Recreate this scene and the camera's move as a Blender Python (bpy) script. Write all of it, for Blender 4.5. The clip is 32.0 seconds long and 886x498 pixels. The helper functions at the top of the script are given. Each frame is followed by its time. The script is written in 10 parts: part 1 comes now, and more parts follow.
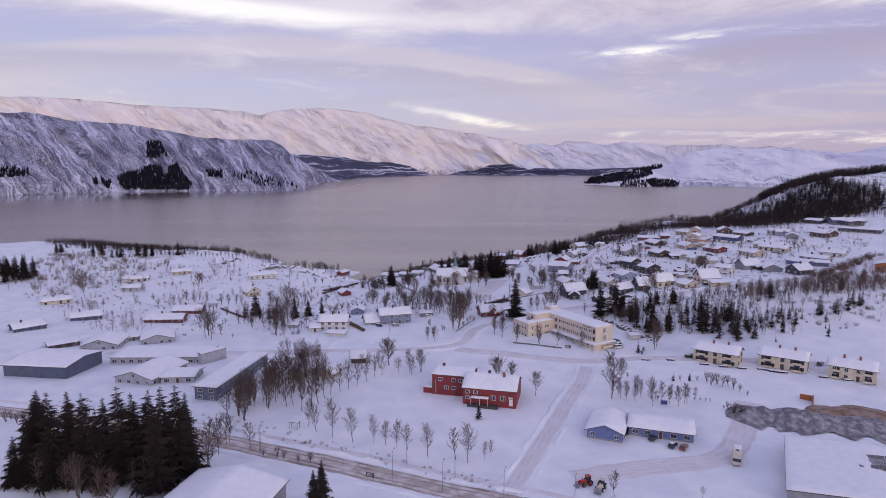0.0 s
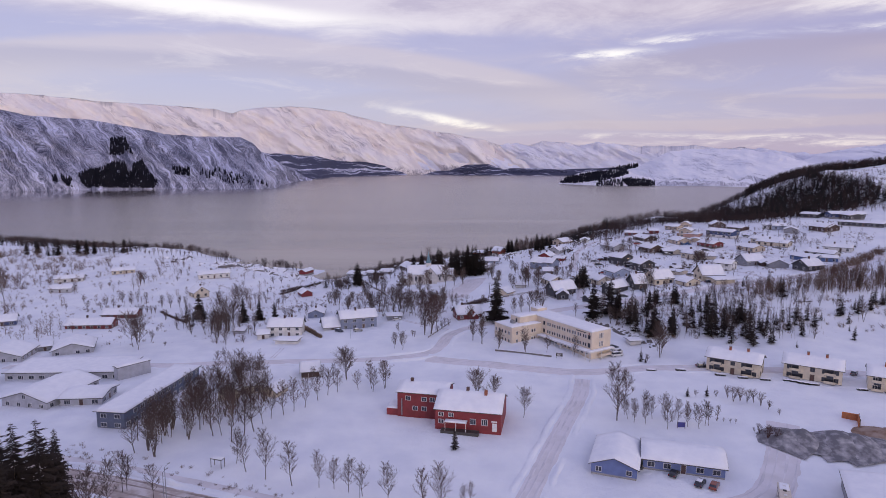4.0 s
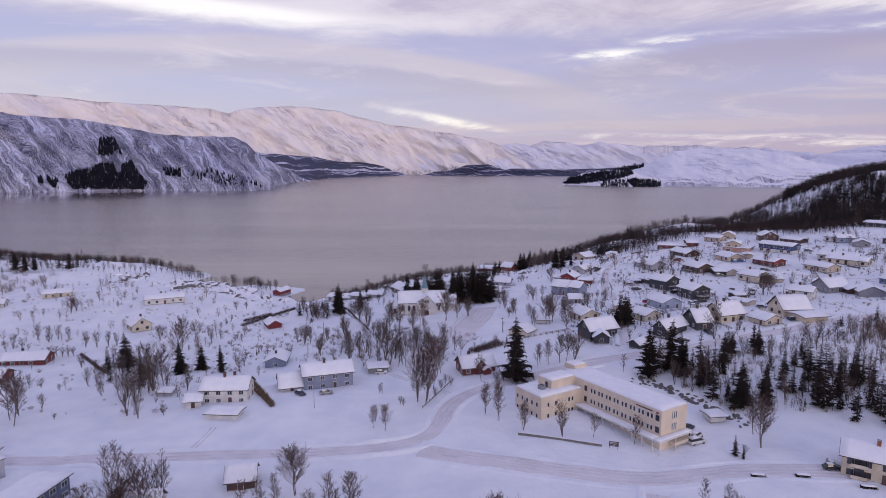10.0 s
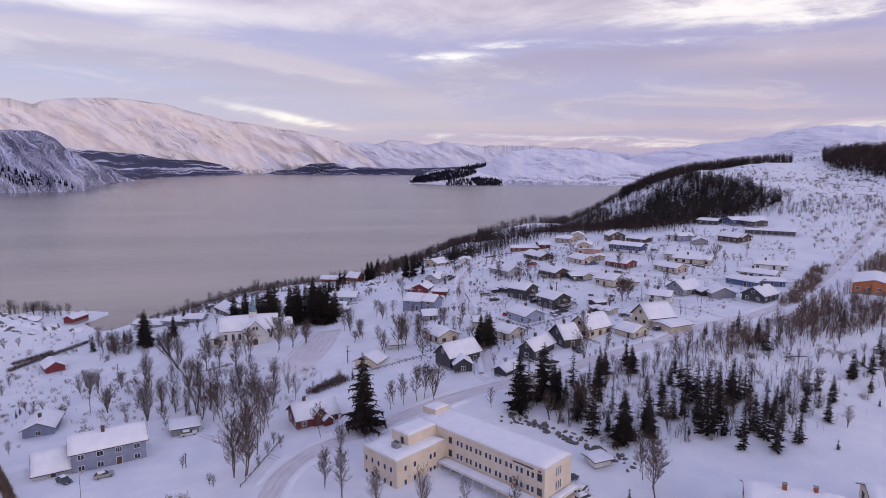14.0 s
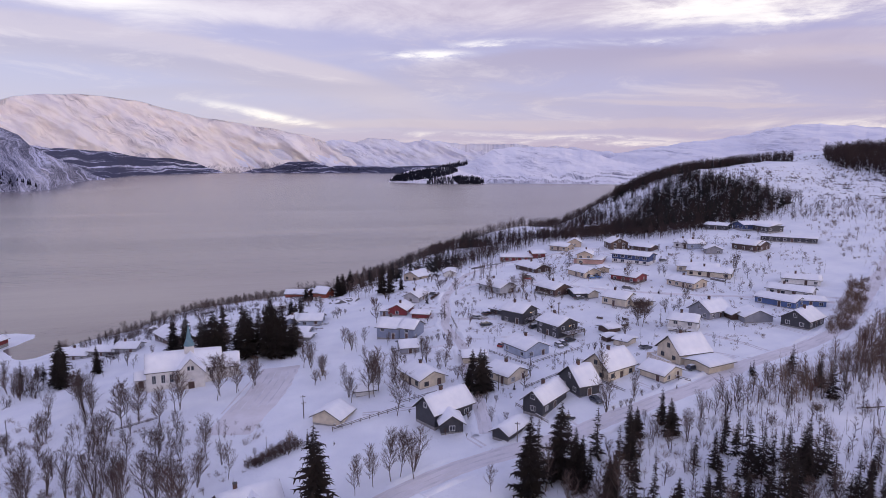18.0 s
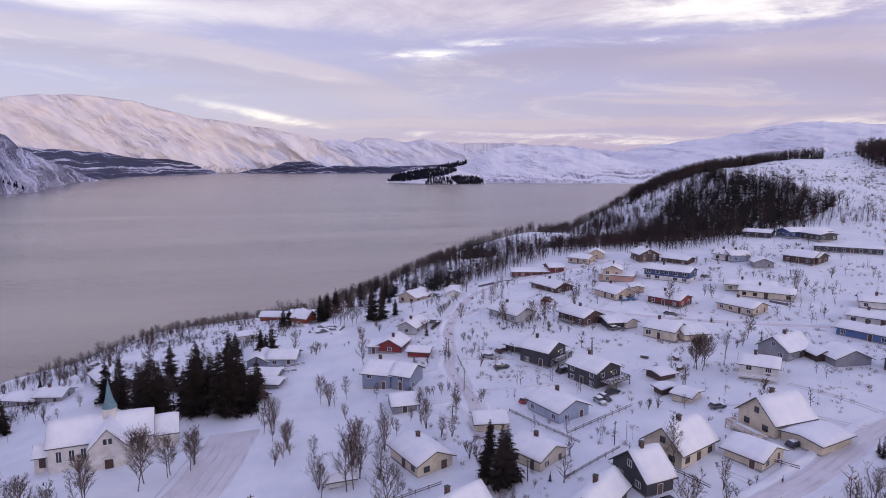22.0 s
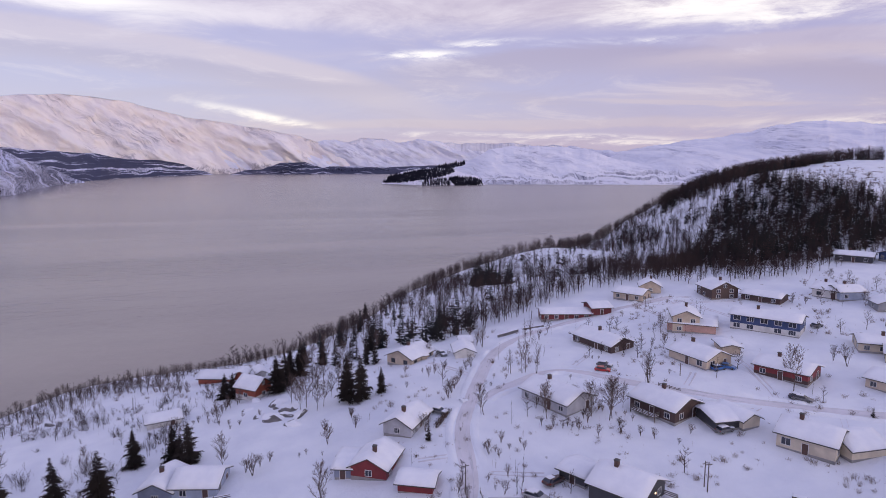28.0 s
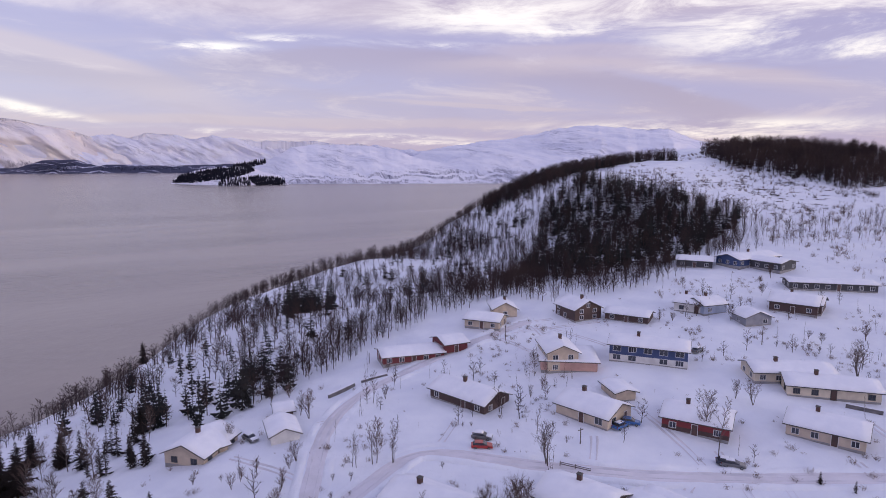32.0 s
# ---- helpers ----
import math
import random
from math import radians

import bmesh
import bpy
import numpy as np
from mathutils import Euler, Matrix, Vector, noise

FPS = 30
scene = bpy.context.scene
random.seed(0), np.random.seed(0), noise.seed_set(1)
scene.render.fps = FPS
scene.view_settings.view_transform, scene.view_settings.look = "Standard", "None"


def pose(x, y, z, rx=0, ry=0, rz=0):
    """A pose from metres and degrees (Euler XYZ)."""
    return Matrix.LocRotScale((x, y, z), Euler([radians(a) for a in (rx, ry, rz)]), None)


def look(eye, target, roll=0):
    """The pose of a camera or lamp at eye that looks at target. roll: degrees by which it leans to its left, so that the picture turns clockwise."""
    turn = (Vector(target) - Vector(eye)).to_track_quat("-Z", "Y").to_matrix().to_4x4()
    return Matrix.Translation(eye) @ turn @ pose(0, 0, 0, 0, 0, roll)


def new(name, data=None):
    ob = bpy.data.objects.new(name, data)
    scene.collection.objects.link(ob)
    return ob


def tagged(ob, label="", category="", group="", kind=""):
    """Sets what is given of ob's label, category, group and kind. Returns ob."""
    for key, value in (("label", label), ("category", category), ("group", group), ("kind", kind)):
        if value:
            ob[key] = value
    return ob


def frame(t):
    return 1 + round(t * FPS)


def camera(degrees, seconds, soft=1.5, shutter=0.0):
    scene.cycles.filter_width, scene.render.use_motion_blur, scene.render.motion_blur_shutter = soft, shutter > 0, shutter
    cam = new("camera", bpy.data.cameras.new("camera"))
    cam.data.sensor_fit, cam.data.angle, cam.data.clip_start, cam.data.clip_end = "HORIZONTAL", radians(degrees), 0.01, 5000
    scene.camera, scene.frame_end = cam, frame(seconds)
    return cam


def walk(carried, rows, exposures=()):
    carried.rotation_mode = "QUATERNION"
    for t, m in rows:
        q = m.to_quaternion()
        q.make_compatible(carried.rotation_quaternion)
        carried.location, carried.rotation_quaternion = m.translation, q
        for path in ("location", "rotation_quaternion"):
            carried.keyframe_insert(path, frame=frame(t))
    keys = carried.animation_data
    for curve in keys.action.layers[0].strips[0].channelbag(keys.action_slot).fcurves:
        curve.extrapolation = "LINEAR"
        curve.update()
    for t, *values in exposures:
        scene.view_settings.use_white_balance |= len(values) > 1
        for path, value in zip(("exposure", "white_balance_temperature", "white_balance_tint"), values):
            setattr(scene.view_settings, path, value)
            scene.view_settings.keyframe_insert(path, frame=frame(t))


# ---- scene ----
cam = camera(70.96, 32.0, soft=0.9)
PATH = [
    (0.00, pose(-1.29, -56.12, 8.54, 82.145, 0.167, 1.753)),
    (0.50, pose(-1.16, -51.93, 7.62, 82.195, 0.133, 1.764)),
    (1.00, pose(-0.99, -47.84, 6.30, 82.212, 0.089, 1.771)),
    (1.50, pose(-0.74, -43.84, 4.46, 82.185, 0.032, 1.789)),
    (2.00, pose(-0.47, -39.68, 2.42, 82.152, 0.041, 1.800)),
    (2.50, pose(-0.34, -35.00, 0.91, 82.165, -0.016, 1.227)),
    (3.00, pose(-0.35, -29.74, 0.19, 82.155, -0.078, -0.473)),
    (3.50, pose(-0.32, -24.08, 0.06, 82.186, -0.055, -0.476)),
    (5.50, pose(-0.00, 0.00, -0.00, 82.257, -0.020, -0.497)),
    (6.00, pose(0.12, 6.26, -0.01, 82.254, -0.013, -0.492)),
    (6.50, pose(0.22, 12.51, -0.05, 82.254, 0.028, -0.506)),
    (7.00, pose(0.30, 18.68, -0.18, 82.272, 0.084, -0.522)),
    (7.50, pose(0.39, 24.71, -0.36, 82.258, 0.044, -0.525)),
    (8.00, pose(0.37, 30.56, -0.38, 82.251, 0.017, -0.507)),
    (8.50, pose(0.26, 36.02, -0.27, 82.234, -0.030, -0.496)),
    (9.00, pose(0.21, 41.07, -0.18, 82.216, -0.038, -0.482)),
    (9.50, pose(0.23, 45.76, -0.10, 82.232, 0.030, -0.474)),
    (10.00, pose(0.34, 50.34, 0.02, 82.255, 0.031, -0.499)),
    (10.50, pose(0.49, 54.93, 0.14, 82.221, -0.044, -4.371)),
    (11.00, pose(0.80, 59.51, 0.23, 82.194, -0.013, -4.719)),
    (11.50, pose(1.54, 64.06, 0.27, 82.220, -0.119, -9.076)),
    (12.00, pose(2.22, 68.55, 0.17, 82.160, -0.190, -14.250)),
    (12.50, pose(3.09, 73.06, 0.09, 82.164, -0.188, -14.284)),
    (13.00, pose(4.15, 77.58, 0.03, 82.172, -0.130, -14.359)),
    (13.50, pose(5.26, 82.05, -0.05, 82.175, -0.100, -14.420)),
    (14.00, pose(6.32, 86.53, -0.06, 82.163, -0.161, -14.466)),
    (14.50, pose(7.43, 91.05, -0.01, 82.154, -0.178, -14.738)),
    (16.50, pose(12.35, 110.80, 0.24, 82.075, -0.125, -16.157)),
    (17.00, pose(13.75, 116.18, 0.09, 82.054, -0.154, -16.191)),
    (17.50, pose(15.15, 121.58, 0.01, 82.046, -0.205, -16.223)),
    (18.00, pose(16.53, 127.01, 0.09, 82.013, -0.205, -16.237)),
    (18.50, pose(17.89, 132.35, 0.12, 81.995, -0.222, -16.237)),
    (19.00, pose(19.23, 137.67, 0.10, 81.977, -0.181, -16.256)),
    (19.50, pose(20.63, 143.07, 0.07, 81.977, -0.101, -16.281)),
    (20.00, pose(22.16, 148.58, 0.05, 81.964, -0.086, -16.289)),
    (20.50, pose(23.69, 154.23, 0.09, 81.970, -0.114, -16.311)),
    (21.00, pose(25.15, 159.99, 0.10, 81.961, -0.076, -16.330)),
    (21.50, pose(26.63, 165.66, 0.06, 81.971, -0.014, -16.367)),
    (22.00, pose(28.13, 171.22, 0.01, 81.968, 0.057, -16.383)),
    (22.50, pose(29.53, 176.82, 0.02, 81.974, 0.080, -16.425)),
    (23.00, pose(30.86, 182.47, 0.08, 81.989, 0.075, -16.442)),
    (23.50, pose(32.21, 188.16, 0.12, 81.997, 0.079, -16.465)),
    (24.00, pose(33.54, 193.82, 0.16, 82.007, 0.145, -16.487)),
    (24.50, pose(34.86, 199.46, 0.30, 82.009, 0.129, -16.504)),
    (25.00, pose(36.17, 205.14, 0.48, 82.018, 0.140, -16.545)),
    (25.50, pose(37.51, 210.90, 0.66, 82.037, 0.171, -16.570)),
    (27.50, pose(44.05, 235.02, 0.97, 82.014, 0.182, -16.681)),
    (28.00, pose(45.76, 241.10, 1.00, 82.003, 0.139, -16.693)),
    (28.50, pose(47.46, 247.23, 1.09, 82.036, 0.160, -16.748)),
    (29.00, pose(49.16, 253.36, 1.10, 82.029, 0.157, -16.781)),
    (29.50, pose(50.78, 259.56, 1.09, 82.036, 0.179, -16.803)),
    (30.00, pose(52.38, 265.61, 1.08, 82.024, 0.107, -16.830)),
    (30.50, pose(53.83, 271.54, 1.07, 82.023, 0.129, -16.876)),
    (31.00, pose(55.31, 277.24, 1.01, 82.015, 0.165, -16.899)),
    (31.50, pose(57.23, 282.75, 0.99, 82.006, 0.244, -16.891)),
    (31.60, pose(57.75, 283.80, 0.99, 81.988, 0.156, -17.122)),
    (31.70, pose(58.26, 284.85, 1.00, 81.969, 0.068, -18.610)),
    (31.80, pose(58.78, 285.90, 1.00, 81.950, -0.020, -20.997)),
    (31.90, pose(59.29, 286.95, 1.01, 81.931, -0.108, -26.985)),
    (32.00, pose(59.81, 288.01, 1.02, 81.912, -0.197, -34.506)),
]
walk(cam, PATH, [(0.0, -0.08), (12.0, -0.07), (18.0, 0.03), (32.0, 0.02)])

# ---------------------------------------------------------------- sky and light
world = bpy.data.worlds.new("winter_sky")
scene.world = world
world.use_nodes = True
WN, WL = world.node_tree.nodes, world.node_tree.links
WN.clear()


def wmath(op, a, b=None, c=None, clamp=False):
    n = WN.new("ShaderNodeMath")
    n.operation, n.use_clamp = op, clamp
    for i, v in enumerate((a, b, c)):
        if v is None:
            continue
        if isinstance(v, (int, float)):
            n.inputs[i].default_value = v
        else:
            WL.new(v, n.inputs[i])
    return n.outputs[0]


def wmix(f, a, b):
    n = WN.new("ShaderNodeMix")
    n.data_type = "RGBA"
    for s, v in ((n.inputs[0], f), (n.inputs[6], a), (n.inputs[7], b)):
        if isinstance(v, (int, float)):
            s.default_value = v
        elif isinstance(v, tuple):
            s.default_value = (*v, 1)
        else:
            WL.new(v, s)
    return n.outputs[2]


def wnoise(vec, scale, detail=5, rough=0.55, warp=0.0):
    n = WN.new("ShaderNodeTexNoise")
    n.inputs["Scale"].default_value, n.inputs["Detail"].default_value = scale, detail
    n.inputs["Roughness"].default_value, n.inputs["Distortion"].default_value = rough, warp
    WL.new(vec, n.inputs["Vector"])
    return n.outputs["Fac"]


def wramp(v, lo, hi):
    n = WN.new("ShaderNodeMapRange")
    n.interpolation_type = "SMOOTHSTEP"
    WL.new(v, n.inputs[0])
    n.inputs[1].default_value, n.inputs[2].default_value = lo, hi
    return n.outputs[0]


tc = WN.new("ShaderNodeTexCoord")
sep = WN.new("ShaderNodeSeparateXYZ")
WL.new(tc.outputs["Generated"], sep.inputs[0])
w_az = wmath("MULTIPLY", wmath("ARCTAN2", sep.outputs[0], sep.outputs[1]), 57.2958)      # degrees, east positive
w_el = wmath("MULTIPLY", wmath("ARCSINE", sep.outputs[2]), 57.2958)
flat = WN.new("ShaderNodeCombineXYZ")
WL.new(w_az, flat.inputs[0])
WL.new(wmath("MULTIPLY", w_el, 4.5), flat.inputs[1])
wide = wnoise(flat.outputs[0], 0.030, 7, 0.55, 0.6)
fine = wnoise(flat.outputs[0], 0.085, 9, 0.66, 0.5)


def streak(az, el, half_az, half_el, slope=0.0):
    """A soft bright gap in the cloud, in degrees."""
    dx = wmath("SUBTRACT", w_az, az)
    dy = wmath("SUBTRACT", wmath("SUBTRACT", w_el, el), wmath("MULTIPLY", dx, slope))
    q = wmath("ADD", wmath("POWER", wmath("ABSOLUTE", wmath("DIVIDE", dx, half_az)), 2.0),
              wmath("POWER", wmath("ABSOLUTE", wmath("DIVIDE", dy, half_el)), 2.0))
    return wmath("EXPONENT", wmath("MULTIPLY", q, -1.0))


w_el = wmath("ADD", w_el, wmath("ADD", wmath("MULTIPLY", wmath("SUBTRACT", fine, 0.5), 1.5), wmath("MULTIPLY", wmath("SUBTRACT", wide, 0.5), 1.5)))
cloud = wmath("ADD", wmath("MULTIPLY", wide, 0.6), wmath("MULTIPLY", fine, 0.4))
PINK, LAVENDER, PURPLE, PALE = (0.62, 0.475, 0.61), (0.44, 0.37, 0.655), (0.43, 0.325, 0.53), (0.88, 0.74, 0.84)


def edge(peak, az, lean, bend, thick, reach_w, reach_e):
    """A bank of cloud with a crisp upper edge that thins downwards."""
    dx = wmath("SUBTRACT", w_az, az)
    line = wmath("SUBTRACT", wmath("ADD", wmath("MULTIPLY", dx, lean), peak), wmath("MULTIPLY", wmath("MULTIPLY", dx, dx), bend))
    under = wmath("SUBTRACT", line, w_el)
    body = wmath("MULTIPLY", wramp(under, -0.15, 0.55), wramp(under, thick, thick * 0.25))
    return wmath("MULTIPLY", body, wmath("MULTIPLY", wramp(w_az, reach_w - 8, reach_w + 6), wramp(w_az, reach_e + 8, reach_e - 6)))


sky_col = wmix(wmath("MULTIPLY", wramp(cloud, 0.45, 0.62), 0.6), LAVENDER, PINK)
sky_col = wmix(wmath("MULTIPLY", wramp(w_el, 10.2, 12.6), 0.9), sky_col, wmix(wramp(cloud, 0.40, 0.58), PINK, PALE))
# banks of cloud: bearing, height, half widths, slope, strength, colour
for az_c, el_c, ha, he, sl, k, c in ((3, 10.4, 7, 0.9, -0.05, 0.75, LAVENDER), (-12, 5.6, 22, 1.0, -0.05, 0.6, LAVENDER), (47, 9.0, 9, 0.9, -0.03, 0.6, PINK),
                                     (24, 3.2, 24, 0.5, 0.0, 0.45, PINK), (38, 4.9, 9, 0.28, -0.05, 0.55, PINK), (62, 6.0, 16, 1.6, 0.0, 0.6, LAVENDER)):
    sky_col = wmix(wmath("MULTIPLY", wramp(streak(az_c, el_c, ha, he, sl), 0.10, 0.65), k), sky_col, c)
for peak, az_c, lean, bend, thick, rw, re_, k, c in ((10.5, -6, -0.10, 0.0055, 4.2, -60, 13, 0.85, PINK), (8.9, -8, -0.07, 0.003, 2.6, -60, 6, 0.85, PURPLE),
                                                     (9.75, 28, 0.0, 0.0050, 3.4, 13, 60, 0.9, PURPLE), (8.9, 46, -0.04, 0.004, 2.2, 36, 66, 0.8, PINK), (7.0, 5, 0.02, 0.0035, 1.6, -14, 30, 0.35, PURPLE)):
    sky_col = wmix(wmath("MULTIPLY", edge(peak, az_c, lean, bend, thick, rw, re_), k), sky_col, c)
sky_col = wmix(wmath("MULTIPLY", wramp(w_el, 2.2, 0.2), 0.45), sky_col, (0.54, 0.46, 0.64))
sky_col = wmix(wmath("MULTIPLY", wramp(fine, 0.52, 0.68), 0.30), sky_col, PALE)
sky_col = wmix(wmath("MULTIPLY", wramp(fine, 0.46, 0.34), 0.22), sky_col, PURPLE)
glow = wmath("MULTIPLY", wramp(streak(-19, 12.6, 15, 1.0, -0.03), 0.08, 0.95), 0.95)
for az_c, el_c, ha, he, sl in ((0.8, 4.0, 5.2, 0.42, -0.20), (14.5, 9.45, 4.2, 0.34, 0.0), (21, 10.3, 4, 0.3, 0.03), (32, 9.9, 7, 0.36, -0.02), (40, 12.6, 11, 1.9, 0.02), (45, 11.4, 7, 0.7, 0.03),
                               (24, 2.15, 13, 0.26, -0.02), (30, 1.55, 13, 0.26, -0.01), (57, 2.9, 13, 0.75, 0.0), (61, 11.2, 10, 2.2, 0.0), (68, 8.6, 5, 1.0, 0.0), (52, 12.8, 10, 1.3, 0.0), (63, 10.4, 12, 2.4, 0.0), (-40, 4, 10, 0.4, 0.0)):
    glow = wmath("MAXIMUM", glow, wmath("MULTIPLY", wramp(streak(az_c, el_c, ha, he, sl), 0.05, 0.95), wramp(fine, 0.38, 0.62)))
sky_col = wmix(wmath("MULTIPLY", glow, 0.94), sky_col, (1.24, 1.12, 1.10))
sky_col = wmix(wramp(w_el, 20.0, 42.0), sky_col, (0.475, 0.46, 0.735))
nishita = WN.new("ShaderNodeTexSky")
nishita.sky_type, nishita.sun_disc = "NISHITA", False
nishita.sun_elevation, nishita.sun_rotation = radians(9), radians(150)
bg_clear, bg_cloud, both, wout = (WN.new(n) for n in ("ShaderNodeBackground", "ShaderNodeBackground", "ShaderNodeAddShader", "ShaderNodeOutputWorld"))
WL.new(nishita.outputs[0], bg_clear.inputs[0])
bg_clear.inputs[1].default_value = 0.05
WL.new(sky_col, bg_cloud.inputs[0])
bg_cloud.inputs[1].default_value = 0.80
WL.new(bg_clear.outputs[0], both.inputs[0])
WL.new(bg_cloud.outputs[0], both.inputs[1])
WL.new(both.outputs[0], wout.inputs[0])

sun = new("sun", bpy.data.lights.new("sun", "SUN"))
sun.data.energy, sun.data.angle, sun.data.color = 0.5, radians(25), (1.0, 0.88, 0.84)
sun.matrix_world = look((0, 0, 0), (-0.49, 0.85, -0.17))

# ---------------------------------------------------------------- materials
def material(name, base, rough=0.8, other=None, scale=1.0, detail=6, lo=0.35, hi=0.65, bump=0.0, bump_scale=None, metal=0.0,
             per_object=0.0, spec=0.5, stretch=None, coat=0.0):
    """A surface of two colours mixed by noise, with bump and a slight change from object to object."""
    m = bpy.data.materials.new(name)
    m.use_nodes = True
    n, l = m.node_tree.nodes, m.node_tree.links
    b = n["Principled BSDF"]
    b.inputs["Roughness"].default_value, b.inputs["Metallic"].default_value = rough, metal
    b.inputs["Specular IOR Level"].default_value, b.inputs["Coat Weight"].default_value = spec, coat
    geo = n.new("ShaderNodeTexCoord")
    vec = geo.outputs["Object"]
    if stretch:
        mp = n.new("ShaderNodeMapping")
        mp.inputs["Scale"].default_value = stretch
        l.new(vec, mp.inputs[0])
        vec = mp.outputs[0]
    nz = n.new("ShaderNodeTexNoise")
    nz.inputs["Scale"].default_value, nz.inputs["Detail"].default_value = scale, detail
    l.new(vec, nz.inputs["Vector"])
    r = n.new("ShaderNodeMapRange")
    l.new(nz.outputs["Fac"], r.inputs[0])
    r.inputs[1].default_value, r.inputs[2].default_value = lo, hi
    mx = n.new("ShaderNodeMix")
    mx.data_type = "RGBA"
    l.new(r.outputs[0], mx.inputs[0])
    mx.inputs[6].default_value = (*base, 1)
    mx.inputs[7].default_value = (*(other or [c * 0.8 for c in base]), 1)
    col = mx.outputs[2]
    if per_object:
        inf = n.new("ShaderNodeObjectInfo")
        hv = n.new("ShaderNodeHueSaturation")
        mr = n.new("ShaderNodeMapRange")
        l.new(inf.outputs["Random"], mr.inputs[0])
        mr.inputs[3].default_value, mr.inputs[4].default_value = 1 - per_object, 1 + per_object
        l.new(mr.outputs[0], hv.inputs["Value"])
        l.new(col, hv.inputs["Color"])
        col = hv.outputs[0]
    l.new(col, b.inputs["Base Color"])
    if bump:
        nb = n.new("ShaderNodeTexNoise")
        nb.inputs["Scale"].default_value, nb.inputs["Detail"].default_value = bump_scale or scale * 4, 5
        l.new(vec, nb.inputs["Vector"])
        bp = n.new("ShaderNodeBump")
        bp.inputs["Strength"].default_value, bp.inputs["Distance"].default_value = bump, 0.3
        l.new(nb.outputs["Fac"], bp.inputs["Height"])
        l.new(bp.outputs[0], b.inputs["Normal"])
    return m


def boarded(name, base, pitch=0.16, upright=False):
    """Painted weatherboard: lapped boards as relief, dirt and fading over them."""
    m = material(name, base, 0.6, [c * 0.78 for c in base], 0.6, 8, per_object=0.05)
    n, l = m.node_tree.nodes, m.node_tree.links
    w = n.new("ShaderNodeTexWave")
    w.wave_type, w.bands_direction, w.wave_profile = "BANDS", "X" if upright else "Z", "SAW"
    w.inputs["Scale"].default_value = 0.314 / pitch
    tcn = n.new("ShaderNodeTexCoord")
    l.new(tcn.outputs["Object"], w.inputs["Vector"])
    bp = n.new("ShaderNodeBump")
    bp.inputs["Strength"].default_value, bp.inputs["Distance"].default_value = 0.5, 0.02
    l.new(w.outputs["Fac"], bp.inputs["Height"])
    l.new(bp.outputs[0], n["Principled BSDF"].inputs["Normal"])
    return m


def snow_material(name, base, other):
    """Snow with drifts, trodden patches and fine grain as relief."""
    m = material(name, base, 0.75, other, 0.12, 9, lo=0.36, hi=0.66, spec=0.25)
    n, l = m.node_tree.nodes, m.node_tree.links
    tcn = n.new("ShaderNodeTexCoord")
    last = None
    for sc, dist, st, rg in ((0.07, 2.2, 0.55, 0.5), (0.35, 0.7, 0.6, 0.6), (1.7, 0.22, 0.55, 0.7)):
        nb, bp = n.new("ShaderNodeTexNoise"), n.new("ShaderNodeBump")
        nb.inputs["Scale"].default_value, nb.inputs["Detail"].default_value, nb.inputs["Roughness"].default_value = sc, 5, rg
        l.new(tcn.outputs["Object"], nb.inputs["Vector"])
        bp.inputs["Strength"].default_value, bp.inputs["Distance"].default_value = st, dist
        l.new(nb.outputs["Fac"], bp.inputs["Height"])
        if last:
            l.new(last, bp.inputs["Normal"])
        last = bp.outputs[0]
    l.new(last, n["Principled BSDF"].inputs["Normal"])
    return m


SNOW = snow_material("snow", (0.885, 0.915, 0.985), (0.79, 0.825, 0.92))
ROOF_SNOW = material("roof_snow", (0.90, 0.92, 0.985), 0.75, (0.835, 0.86, 0.94), 0.5, 6, bump=0.35, bump_scale=0.9, spec=0.25)
# ---------------------------------------------------------------- the lie of the land
SEA = -80.0
SPOTS = []


def spot(x, y, z):
    """A known height of the ground."""
    SPOTS.append((x, y, z))


# lower village, from the main road to the cream block
spot(33, 115, -70); spot(64, 112, -70); spot(68, 95, -70.2); spot(16, 132, -68.6)
spot(-14, 146, -68.4); spot(-36, 138, -68); spot(-60, 102, -68); spot(-84, 128, -67.6)
spot(0, 75, -69.5); spot(90, 75, -70.5); spot(-40, 40, -68); spot(60, 20, -70); spot(-110, 70, -67)
spot(14, 170, -66); spot(70, 169, -65.5); spot(101, 170, -65.5); spot(140, 165, -65)
spot(20, 204, -65); spot(46, 190, -66); spot(56, 187, -67.2); spot(71, 200, -65.4)
spot(-26, 235, -67.2); spot(-39, 226, -66.8); spot(-68, 216, -67.4); spot(-108, 210, -69.4)
spot(-122, 261, -72.5); spot(-73, 330, -75.4); spot(-170, 200, -69); spot(-200, 300, -72)
spot(180, 120, -68); spot(150, 40, -70); spot(-180, 20, -66)
# church hill and the wooded point
spot(-4, 305, -63.2); spot(-30, 300, -66); spot(20, 320, -62); spot(10, 345, -64); spot(-15, 270, -66.5)
spot(-50, 375, -71); spot(0, 420, -67); spot(-45, 425, -76); spot(42, 415, -64); spot(20, 455, -70)
